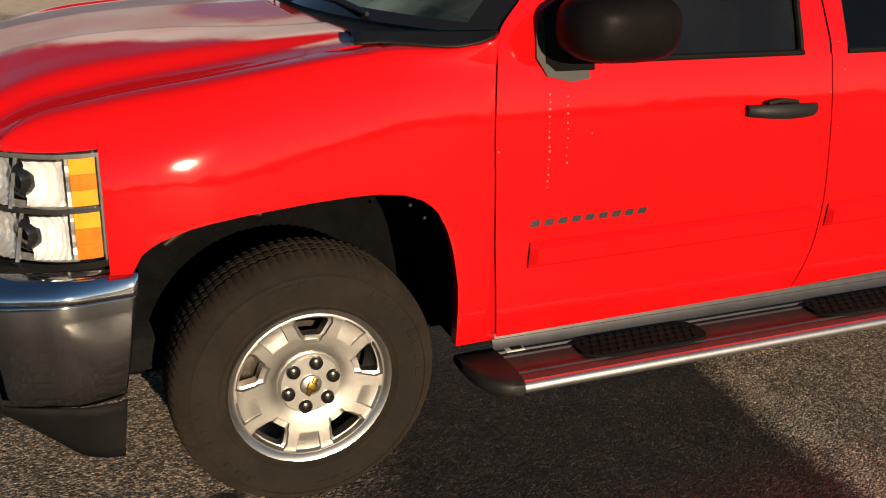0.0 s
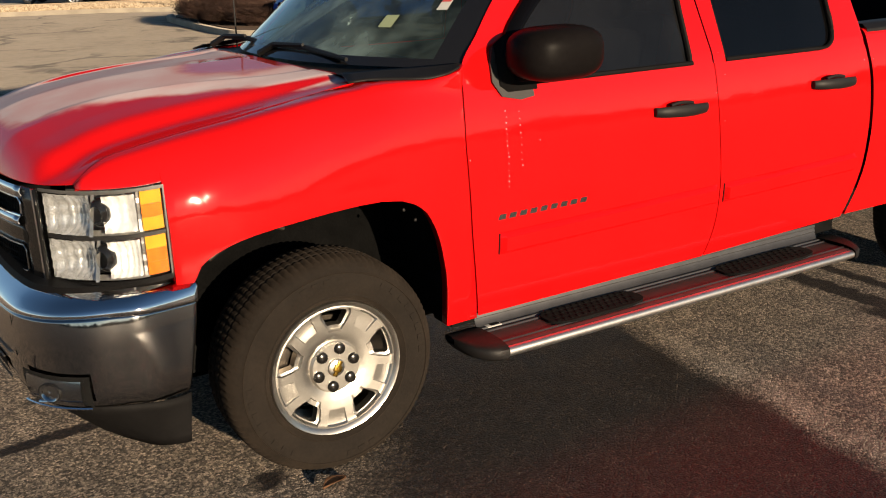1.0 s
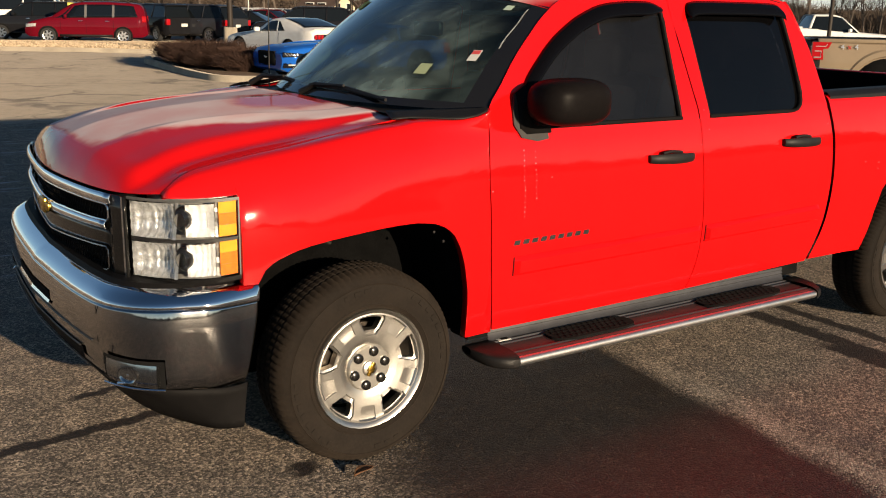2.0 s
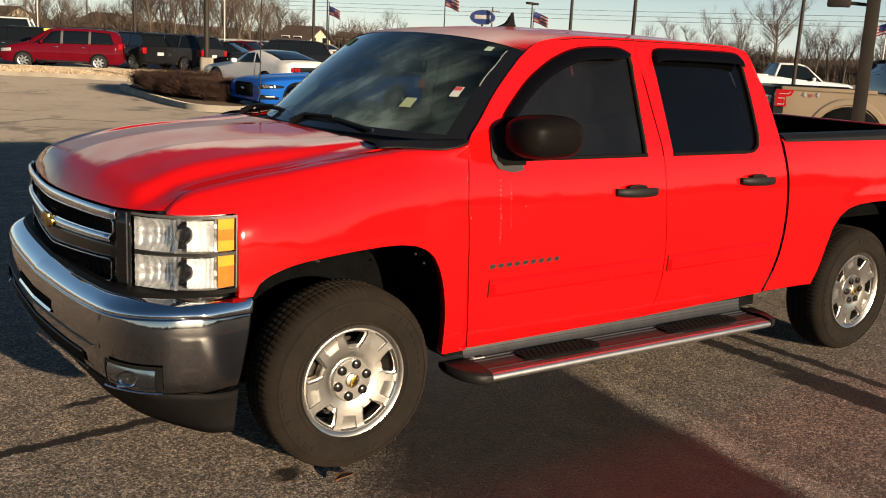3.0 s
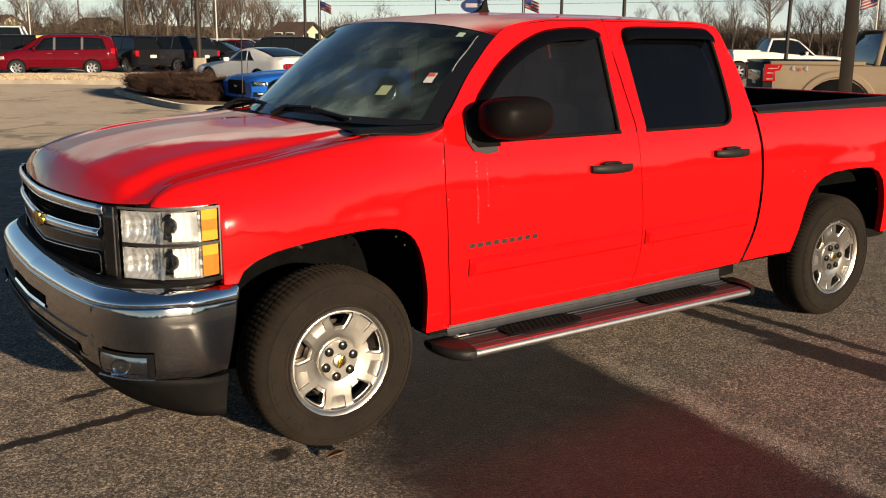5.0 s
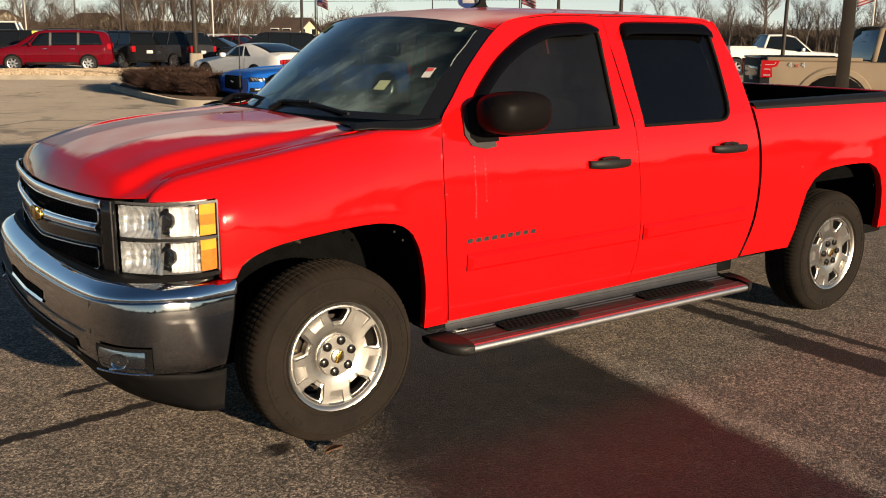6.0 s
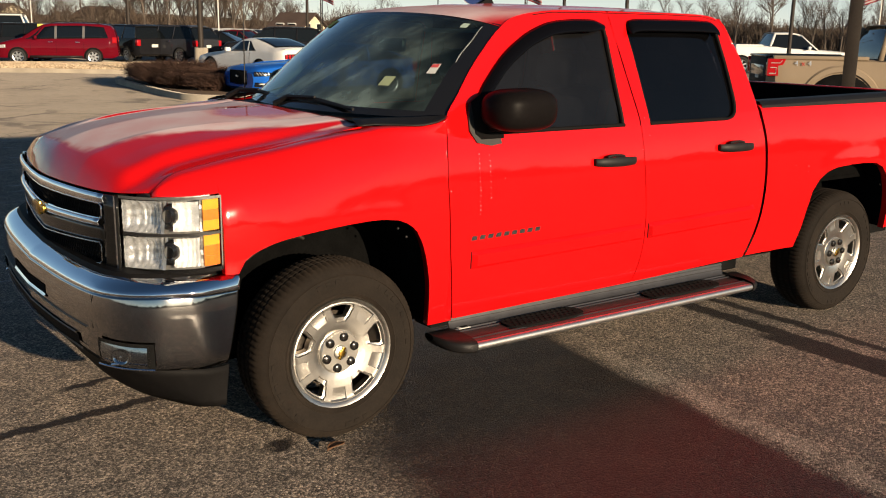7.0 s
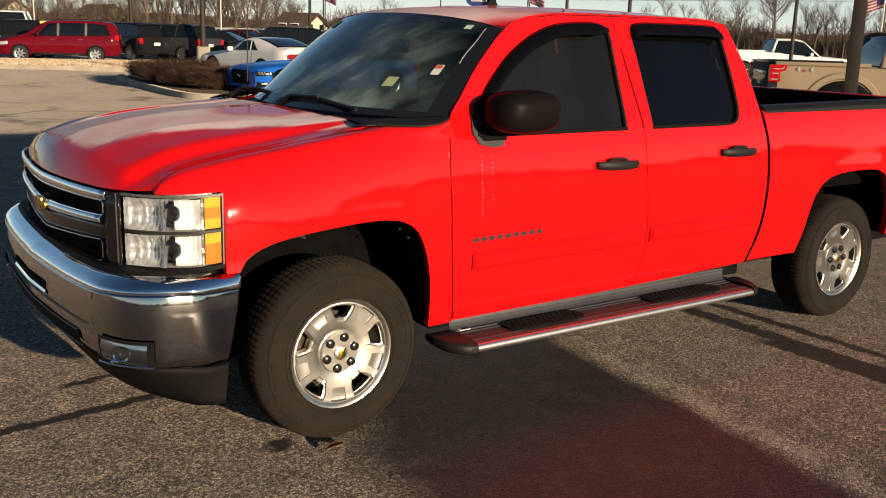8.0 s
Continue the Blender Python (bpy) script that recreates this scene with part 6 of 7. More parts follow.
def clump(at, r, h, blades):
    """An ornamental grass clump: arching dry blades."""
    g = root("grass_clump", "dry reddish-brown ornamental grass clump in mulch", "shrub", "grass clumps on the island")
    lines = []
    for i in range(blades):
        a, q = rng.uniform(0, 2 * math.pi), math.sqrt(rng.random())
        p = Vector((math.cos(a) * r * 0.45 * q, math.sin(a) * r * 0.45 * q, 0))
        out = Vector((math.cos(a), math.sin(a), 0)) * r * rng.uniform(0.1, 0.85)
        hh = h * rng.uniform(0.35, 1.05)
        lines.append(([p, p + out * 0.35 + Vector((0, 0, hh * 0.6)), p + out * 0.9 + Vector((rng.uniform(-.08, .08), rng.uniform(-.08, .08), hh * rng.uniform(0.85, 1.0)))], [0.006, 0.005, 0.002]))
    sticks("foliage", lines, GRASS_DRY, g)
    g.matrix_basis = pose(*at)
    return g


first_clump = clump((7.15, 22.6, 0.12), 0.85, 0.60, 2600)
for x, y, k in ((7.6, 22.2, 1.0), (7.4, 23.6, 1.0), (7.9, 23.3, 1.1), (8.0, 22.4, 1.05), (7.2, 21.5, 0.8), (7.6, 21.2, 0.95), (7.9, 21.2, 1.0), (7.6, 24.8, 1.0), (8.2, 24.3, 1.1), (7.9, 25.8, 0.95), (7.5, 20.4, 0.8), (7.75, 20.2, 0.85)):
    c = copy_thing(first_clump, pose(x, y, 0.12, 0, 0, rng.uniform(0, 360)))
    c.scale = (k, k, k * rng.uniform(0.85, 1.1))

# ---- parked cars ----
CAR_GLASS = material("car_glass", (0.008, 0.010, 0.011), 0.06, coat=0.2, spec=0.35)
CAR_RUBBER = material("car_tyre", (0.02, 0.02, 0.02), 0.85, vary=0.2)
CAR_RIM = material("car_rim", (0.62, 0.62, 0.62), 0.3, 1.0, vary=0.1)
TAIL_RED = material("tail_lamp_red", (0.36, 0.008, 0.012), 0.4, coat=0.7, spec=0.0)
WHITE_LAMP = material("clear_lamp", (0.42, 0.42, 0.41), 0.15, coat=0.8, vary=0.3, scale=12, fine=60)


def car_paint(name, c, rough=0.3):
    return material(name, c, 0.5, coat=0.45, vary=0.06, scale=2, fine=80, spec=0.0)


def car_wheel(parent, x, y, r, out):
    to = lambda q, a, d: (x + q * math.cos(a), y + out * d, r + q * math.sin(a))
    w = part("wheel", lathe([(r * 0.62, -0.01), (r * 0.7, 0.012), (r * 0.92, 0.006), (r, -0.03), (r, -0.2), (r * 0.6, -0.21)], 28, to), CAR_RUBBER, parent)
    rim = bmesh.new()
    lathe([(r * 0.66, 0.004), (r * 0.60, -0.002), (r * 0.56, -0.03)], 28, to, rim)
    for k in range(7):
        a = 2 * math.pi * k / 7
        ca, sa = math.cos(a), math.sin(a)
        pts = [(0.03, -0.045), (r * 0.60, -0.028), (r * 0.60, 0.028), (0.03, 0.045)]
        rim.faces.new([rim.verts.new((x + p * ca - q * sa, y + out * -0.004, r + p * sa + q * ca)) for p, q in pts])
    part("rim", rim, CAR_RIM, w, "silver spoked rim")
    part("wheel_hollow", lathe([(0.0, -0.05), (r * 0.6, -0.05)], 20, to), DARK, w)


def car(kind, label, paint, L, W, H, belt, roof, low=0.28, wheels=(0.95, 0.95), r=0.34, bed=None, pillars=(), group="parked cars", nose=0.35, tail_lamps=True, trim=None, post=None, arch_gap=0.055, lamps=True):
    """A car with its front at x = 0: belt and roof are (x, z) lines; the glasshouse stands where roof is above belt."""
    c = root(kind, label, kind.replace("_", " "), group)
    hw = W / 2
    n = 44
    bm = bmesh.new()
    rows = []
    wx = (wheels[0], L - wheels[1])
    for i in range(n + 1):
        x = L * i / n
        f = min(x, L - x)
        taper = 1 - 0.16 * max(0, 1 - f / nose) ** 2
        w = hw * taper
        zb = soft_table(x, belt)
        zl = low + 0.10 * max(0, 1 - f / 0.35) ** 2
        prof = [(0, zl), (w * 0.9, zl), (w * 0.985, zl + 0.10), (w, zl + (zb - zl) * 0.45), (w * 0.99, zl + (zb - zl) * 0.75), (w * 0.955, zb - 0.03), (w * 0.90, zb + 0.005), (w * 0.5, zb + 0.03), (0, zb + 0.035)]
        rows.append([bm.verts.new((x, -y, z)) for y, z in prof] + [bm.verts.new((x, y, z)) for y, z in prof[-2:0:-1]])
    m = len(rows[0])
    for a, b in zip(rows, rows[1:]):
        for k in range(m):
            bm.faces.new((a[k], a[(k + 1) % m], b[(k + 1) % m], b[k]))
    bm.faces.new(rows[0][::-1])
    bm.faces.new(rows[-1])
    body = part("body", bm, paint, c)
    # glasshouse
    x0, x1 = roof[0][0], roof[-1][0]
    gb = bmesh.new()
    def gh(x, z):
        """Half width of the glasshouse at height z."""
        zb, zr = soft_table(x, belt), H
        return hw * (0.93 - 0.20 * min(1, max(0, (z - zb) / max(0.2, zr - zb))))
    cols = []
    for i in range(31):
        x = x0 + (x1 - x0) * i / 30
        zb, zr = soft_table(x, belt), lerp_table(x, roof)
        cols.append([gb.verts.new((x, s * gh(x, z), z)) for s, z in ((-1, zb - 0.02), (-1, zb + (zr - zb) * 0.9), (-0.75, zr), (0.75, zr), (1, zb + (zr - zb) * 0.9), (1, zb - 0.02))])
    for a, b in zip(cols, cols[1:]):
        for k in range(5):
            gb.faces.new((a[k], a[k + 1], b[k + 1], b[k]))
    gb.faces.new(cols[0])
    gb.faces.new(cols[-1][::-1])
    part("glasshouse", gb, CAR_GLASS, c, "dark glass")
    # roof panel and pillars, proud of the glass
    top = [p for p in roof if p[1] > H - 0.10]
    rx0, rx1 = top[0][0], top[-1][0]
    def rp(u, v):
        x = rx0 + (rx1 - rx0) * u
        zr = lerp_table(x, roof)
        s = 2 * v - 1
        return x, s * gh(x, zr) * 1.0, zr + 0.012 + 0.02 * (1 - s * s) - 0.05 * max(0, abs(s) - 0.85) / 0.15
    part("roof", grid(rp, 16, 12), paint, c, thick=0.015)
    for s in (-1, 1):
        def pillar(xa, za, xb, zb_, w):
            a, b = Vector((xa, s * (gh(xa, za) + 0.006), za)), Vector((xb, s * (gh(xb, zb_) + 0.006), zb_))
            q = ruled([a, b], [a + Vector((w, 0, 0)), b + Vector((w, 0, 0))], 1)
            part("pillar", q, post or paint, c, thick=0.012)
        pillar(x0 - 0.03, soft_table(x0, belt), rx0 - 0.02, lerp_table(rx0, roof), 0.07)
        pillar(x1 - 0.10, soft_table(x1, belt), rx1 - 0.06, lerp_table(rx1, roof), 0.10)
        for px_ in pillars:
            pillar(px_, soft_table(px_, belt), px_ + 0.03, lerp_table(px_, roof) - 0.02, 0.07)
        sill = grid(lambda u, v: (wx[0] + r + 0.1 + (wx[1] - wx[0] - 2 * r - 0.2) * u, s * (hw * 0.985 + 0.006), low + 0.02 + 0.09 * v), 4, 1)
        part("sill", sill, trim or PLASTIC, c, thick=0.008)
        for x in wx:
            arch = bmesh.new()
            arch.faces.new([arch.verts.new((x + (r + arch_gap) * math.cos(a), s * (hw + 0.004), max(low - 0.02, r + (r + arch_gap) * math.sin(a)))) for a in [math.pi * 2 * k / 28 for k in range(28)]])
            part("wheel_arch", arch, DARK, c, thick=0.006)
            car_wheel(c, x, s * (hw + 0.012), r, s)
        zf, zr_ = soft_table(0.1, belt), soft_table(L - 0.1, belt)
        yl = hw * 0.66
        if lamps:
            part("headlight", box((-0.01, s * yl - 0.17, zf - 0.21), (0.24, s * yl + 0.13, zf - 0.12), 0.03), WHITE_LAMP, c)
        if tail_lamps:
            part("tail_lamp", box((L - 0.20, s * hw * 0.86 - 0.10, zr_ - 0.34), (L + 0.015, s * hw * 0.86 + 0.10, zr_ - 0.06), 0.03), TAIL_RED, c)
        part("door_mirror", box((x0 + 0.35, s * (hw + 0.08) - 0.09, soft_table(x0, belt) + 0.02), (x0 + 0.47, s * (hw + 0.08) + 0.09, soft_table(x0, belt) + 0.16), 0.03), paint, c)
        for k, px_ in enumerate([p for p in pillars]):
            part("door_handle", box((px_ - 0.22, s * (hw + 0.0) - 0.02, soft_table(px_, belt) - 0.16), (px_ - 0.05, s * (hw + 0.0) + 0.02, soft_table(px_, belt) - 0.12), 0.008), CHROME, c)
            part("door_seam", tube([(px_ + 0.03, s * (hw * 0.96), soft_table(px_, belt) - 0.03), (px_ + 0.03, s * (hw + 0.001), low + (soft_table(px_, belt) - low) * 0.45), (px_ + 0.03, s * hw * 0.985, low + 0.12)], 0.006, 4), DARK, c)
    part("grille", box((-0.012, -hw * 0.5, soft_table(0.1, belt) - 0.34), (0.06, hw * 0.5, soft_table(0.1, belt) - 0.14), 0.02), GLOSS_BLACK, c)
    part("front_plate", box((-0.02, -0.15, low + 0.16), (0.05, 0.15, low + 0.28), 0.004), DARK, c)
    part("rear_plate", box((L - 0.03, -0.16, low + 0.42), (L + 0.02, 0.16, low + 0.56), 0.004), PAPER, c)
    if bed:
        b0, b1 = bed
        zt = soft_table((b0 + b1) / 2, belt)
        part("bed_well", box((b0, -hw * 0.86, zt + 0.002), (b1, hw * 0.86, zt + 0.045), 0.01), DARK, c)
        for s in (-1, 1):
            part("bed_rail", box((b0, s * hw * 0.905 - 0.06, zt - 0.01), (b1, s * hw * 0.905 + 0.05, zt + 0.06), 0.02), paint, c)
    return c


def place(c, at, yaw):
    c.matrix_basis = pose(at[0], at[1], at[2] if len(at) > 2 else 0.0, 0, 0, yaw)
    return c


SUV_BELT = [(0, .80), (.2, .98), (1.1, 1.08), (4.6, 1.14), (4.75, 1.05)]
SUV_ROOF = [(1.15, 1.08), (1.85, 1.62), (2.2, 1.70), (4.0, 1.69), (4.3, 1.62), (4.68, 1.14)]
LONG_BELT = [(0, .62), (.12, .75), (.5, .81), (2.2, .91), (3.6, .97), (4.6, 1.0), (4.78, .95)]
LONG_ROOF = [(2.25, .92), (3.0, 1.27), (3.2, 1.32), (3.5, 1.30), (4.5, 1.0)]
SEDAN_BELT = [(0, .62), (.25, .76), (1.3, .92), (3.9, .98), (4.7, .98), (4.85, .9)]
SEDAN_ROOF = [(1.35, .93), (2.15, 1.40), (2.6, 1.45), (3.3, 1.43), (4.2, .98)]
PICK_BELT = [(0, .95), (.2, 1.14), (1.35, 1.22), (2.9, 1.32), (3.1, 1.36), (5.75, 1.38), (5.9, 1.38)]
PICK_ROOF = [(1.4, 1.22), (2.1, 1.86), (2.4, 1.93), (3.2, 1.92), (3.45, 1.36)]
CREW_ROOF = [(1.4, 1.22), (2.1, 1.86), (2.4, 1.94), (3.75, 1.92), (3.95, 1.36)]

red_car_paint = car_paint("deep_red_paint", (0.14, 0.003, 0.009))
black_p, grey_p, white_p, blue_p, tan_p, silver_p = (car_paint(n, c) for n, c in (("black_car_paint", (0.012, 0.012, 0.014)), ("grey_car_paint", (0.035, 0.036, 0.042)), ("white_car_paint", (0.78, 0.77, 0.74)), ("blue_car_paint", (0.012, 0.105, 0.46)), ("tan_car_paint", (0.25, 0.195, 0.135)), ("silver_car_paint", (0.5, 0.5, 0.5))))
VAN_TOP = [(0, 0.66), (0.05, 0.80), (0.18, 0.89), (0.5, 0.98), (0.95, 1.09), (1.10, 1.14), (1.55, 1.44), (1.95, 1.67), (2.3, 1.74), (3.4, 1.765), (4.3, 1.73), (4.72, 1.66), (4.88, 1.50), (4.96, 1.15), (5.0, 0.95), (5.0, 0.6)]
VAN_BELT = [(0, 0.80), (1.0, 1.00), (2.0, 1.04), (5.0, 1.10)]


def shell_body(c, L, hw, low, top, belt, paint, taper=0.20):
    """One painted shell from sill to roof; gives back the half width at (x, z)."""
    def half(x, z):
        f = min(x, L - x)
        w = hw * (1 - taper * max(0.0, 1 - f / 0.5) ** 2.2)
        zb = lerp_table(x, belt)
        zt = max(soft_table(x, top), zb + 0.14)
        if z > zb:
            return w * (0.965 - 0.19 * min(1.0, (z - zb) / (zt - zb)) ** 1.15)
        return w * (1.0 - 0.035 * max(0.0, (z - 0.62) / (zb - 0.62)) ** 2 - 0.05 * max(0.0, (0.5 - z) / 0.25) ** 2)
    bm, rows = bmesh.new(), []
    for i in range(71):
        x = L * i / 70
        zt = lerp_table(x, top) if x < 0.1 or x > L - 0.06 else soft_table(x, top)
        zl = low + 0.12 * max(0.0, 1 - min(x, L - x) / 0.3) ** 2
        zs = [zl + (zt - 0.07 - zl) * k / 15 for k in range(16)]
        side = [(half(x, z), z) for z in zs] + [(half(x, zt - 0.07) * 0.96, zt - 0.03), (half(x, zt - 0.07) * 0.80, zt), (half(x, zt - 0.07) * 0.4, zt + 0.015), (0, zt + 0.02)]
        rows.append([bm.verts.new((x, -y, z)) for y, z in side] + [bm.verts.new((x, y, z)) for y, z in side[-2::-1]])
    for a, b in zip(rows, rows[1:]):
        for k in range(len(a) - 1):
            bm.faces.new((a[k], a[k + 1], b[k + 1], b[k]))
    bm.faces.new(rows[0])
    bm.faces.new(rows[-1][::-1])
    part("body", bm, paint, c)
    return half


def flush(c, name, half, top, belt, xs, mat, s, off, z_lo=0.035, z_hi=0.115):
    """A panel let into a shell's side between sill points and top points."""
    x0, x1, x2, x3 = xs

    def fn(u, v):
        xa, xb = x0 + (x1 - x0) * u, x3 + (x2 - x3) * u
        x = xa + (xb - xa) * v
        lo, hi = lerp_table(x, belt) + z_lo, soft_table(x, top) - z_hi
        z = lo + (hi - lo) * v
        return x, s * (half(x, z) + off), z
    return part(name, grid(fn, 8, 6), mat, c, thick=0.006)


def screen_glass(c, name, half, top, x0, x1, mat, share=0.9):
    """A windshield or rear window lying on a shell's top line."""
    return part(name, grid(lambda u, v: (lambda x: (x, (2 * u - 1) * half(x, soft_table(x, top) - 0.07) * share, soft_table(x, top) + 0.024 - 0.02 * (2 * u - 1) ** 2))(x0 + (x1 - x0) * v), 10, 8), mat, c, thick=0.006)


def shell_wheels(c, xs, hw, low, r):
    for s in (-1, 1):
        for x in xs:
            arch = bmesh.new()
            arch.faces.new([arch.verts.new((x + (r + 0.06) * math.cos(a), s * (hw + 0.004), max(low - 0.02, r + (r + 0.06) * math.sin(a)))) for a in [math.pi * 2 * k / 28 for k in range(28)]])
            part("wheel_arch", arch, DARK, c, thick=0.006)
            car_wheel(c, x, s * (hw + 0.012), r, s)


def minivan():
    """A one-box van with glass let into its shell."""
    c = root("minivan", "dark red minivan with dark windows parked by gravel", "minivan", "parked cars")
    L, hw, low, r = 5.0, 0.98, 0.27, 0.335
    paint, pane = car_paint("dark_red_paint", (0.115, 0.003, 0.009)), material("van_glass", (0.006, 0.008, 0.010), 0.05, coat=0.3, spec=0.4)
    grey = material("grey_pillar", (0.10, 0.095, 0.095), 0.5, vary=0.1)

    half = shell_body(c, L, hw, low, VAN_TOP, VAN_BELT, paint)
    for s in (-1, 1):
        flush(c, "side_window", half, VAN_TOP, VAN_BELT, (1.50, 4.62, 4.46, 2.06), pane, s, 0.005)
        flush(c, "quarter_window", half, VAN_TOP, VAN_BELT, (1.18, 1.46, 1.95, 1.90), pane, s, 0.005, 0.05, 0.10)
        for x in (2.42, 3.55):
            flush(c, "pillar", half, VAN_TOP, VAN_BELT, (x, x + 0.10, x + 0.13, x + 0.03), grey, s, 0.009)
        for x in (2.40, 3.50):
            part("door_handle", box((x - 0.24, s * 0.975 - 0.02, 0.93), (x - 0.05, s * 0.975 + 0.02, 0.965), 0.008), CHROME, c)
        for x in (1.45, 2.48, 3.60):
            part("door_seam", tube([(x, s * (half(x, z) + 0.001), z) for z in (0.45, 0.6, 0.8, 0.98)], 0.006, 4), DARK, c)
        part("headlight", grid(lambda u, v: (lambda x, z: (x, s * (half(x, z) + 0.006), z))(0.04 + 0.42 * u, 0.66 + 0.04 * u + 0.13 * v), 8, 4), WHITE_LAMP, c, thick=0.01)
        part("tail_lamp", grid(lambda u, v: (lambda x, z: (x, s * (half(x, z) + 0.008), z))(4.78 + 0.18 * u, 0.92 + 0.26 * v), 5, 4), TAIL_RED, c, thick=0.01)
        part("door_mirror", box((1.62, s * 1.06 - 0.10, 1.06), (1.74, s * 1.06 + 0.10, 1.22), 0.04, seg=3), paint, c)
        part("roof_rail", tube([(2.3, s * 0.66, 1.74), (2.5, s * 0.66, 1.80), (4.1, s * 0.66, 1.79), (4.3, s * 0.66, 1.72)], 0.020, 6), PLASTIC, c)
        part("sill", grid(lambda u, v: (1.40 + 2.15 * u, s * (half(2.0, 0.36) + 0.006), 0.28 + 0.10 * v), 4, 1), PLASTIC, c, thick=0.008)
    shell_wheels(c, (0.93, 3.98), hw, low, r)
    screen_glass(c, "windshield", half, VAN_TOP, 1.14, 1.92, pane)
    part("grille", box((-0.015, -0.5, 0.58), (0.06, 0.5, 0.72), 0.02), GLOSS_BLACK, c)
    part("front_plate", box((-0.02, -0.15, 0.42), (0.05, 0.15, 0.54), 0.004), DARK, c)
    part("window_card", box((1.74, -0.62, 1.575), (1.96, 0.0, 1.70), 0.01), material("yellow_card", (0.65, 0.55, 0.10), 0.7), c)
    return c


van = minivan()
place(van, (6.66, 42.35, 0.0), -19.5)


def at_px(c, px, d, yaw, mid):
    """Stands a car so that its middle lies on a sight line."""
    p = spot(px, d)
    a = radians(yaw)
    return place(c, (p.x - math.cos(a) * mid, p.y - math.sin(a) * mid), yaw)


dark_suv = car("suv", "black suv parked in a row, rear turned to the lane", black_p, 4.75, 1.9, 1.72, SUV_BELT, SUV_ROOF, pillars=(2.3, 3.3))
at_px(dark_suv, 232, 50, -78, 2.4)
grey_suv = car("suv", "dark grey suv parked in a row, rear turned to the lane", grey_p, 4.75, 1.9, 1.72, SUV_BELT, SUV_ROOF, pillars=(2.3, 3.3))
at_px(grey_suv, 305, 49, -62, 2.4)
dark_sedan = car("sedan", "black sedan parked behind the lamp pole", black_p, 4.85, 1.85, 1.46, SEDAN_BELT, SEDAN_ROOF, pillars=(2.2, 3.2))
at_px(dark_sedan, 372, 52, -40, 2.4)


def repeat(c, px, d, yaw, mid=2.4):
    p = spot(px, d)
    a = radians(yaw)
    return copy_thing(c, pose(p.x - math.cos(a) * mid, p.y - math.sin(a) * mid, 0, 0, 0, yaw))


repeat(dark_suv, 20, 50, -28)
repeat(dark_suv, 268, 58, -75)
repeat(dark_sedan, 190, 60, -75)
repeat(dark_suv, 160, 62, -75)
repeat(dark_suv, 500, 46, -25, 2.6)
repeat(grey_suv, 130, 66, -75)
white_van = car("van", "white passenger van parked behind the minivan", white_p, 5.6, 2.0, 2.2, [(0, .9), (.3, 1.1), (1.0, 1.22), (5.4, 1.3), (5.6, 1.2)], [(0.9, 1.22), (1.6, 2.05), (2.0, 2.17), (5.2, 2.17), (5.55, 1.3)], pillars=(2.2, 3.6), r=0.37)
at_px(white_van, -12, 62, -20, 3.4)
white_sedan = car("sedan", "white sedan far off in a parking row", white_p, 4.85, 1.85, 1.46, SEDAN_BELT, SEDAN_ROOF, pillars=(2.2, 3.2))
at_px(white_sedan, 395, 84, -60, 2.4)
silver_sedan = car("sedan", "silver sedan far off in a parking row", silver_p, 4.85, 1.85, 1.46, SEDAN_BELT, SEDAN_ROOF, pillars=(2.2, 3.2))
at_px(silver_sedan, 412, 78, -60, 2.4)
red_sedan = car("sedan", "red sedan far off in a parking row", red_car_paint, 4.85, 1.85, 1.46, SEDAN_BELT, SEDAN_ROOF, pillars=(2.2, 3.2))
at_px(red_sedan, 418, 66, -60, 2.4)
for px, d, which in ((430, 92, 0), (380, 95, 1), (405, 100, 0), (445, 88, 1), (285, 90, 1), (255, 92, 0), (215, 88, 1), (120, 90, 0), (80, 92, 1), (345, 90, 0), (470, 95, 0), (520, 92, 1), (560, 90, 0)):
    repeat((white_sedan, silver_sedan)[which], px, d, -65 + 7 * which)
FAST_TOP = [(0, 0.58), (0.08, 0.74), (0.5, 0.84), (1.5, 0.95), (1.78, 1.0), (2.2, 1.22), (2.5, 1.34), (2.8, 1.375), (3.15, 1.355), (3.6, 1.26), (4.2, 1.10), (4.5, 1.05), (4.68, 1.035), (4.74, 0.96), (4.78, 0.75), (4.78, 0.5)]
FAST_BELT = [(0, 0.70), (1.5, 0.90), (3.2, 0.95), (4.2, 0.98), (4.78, 0.96)]


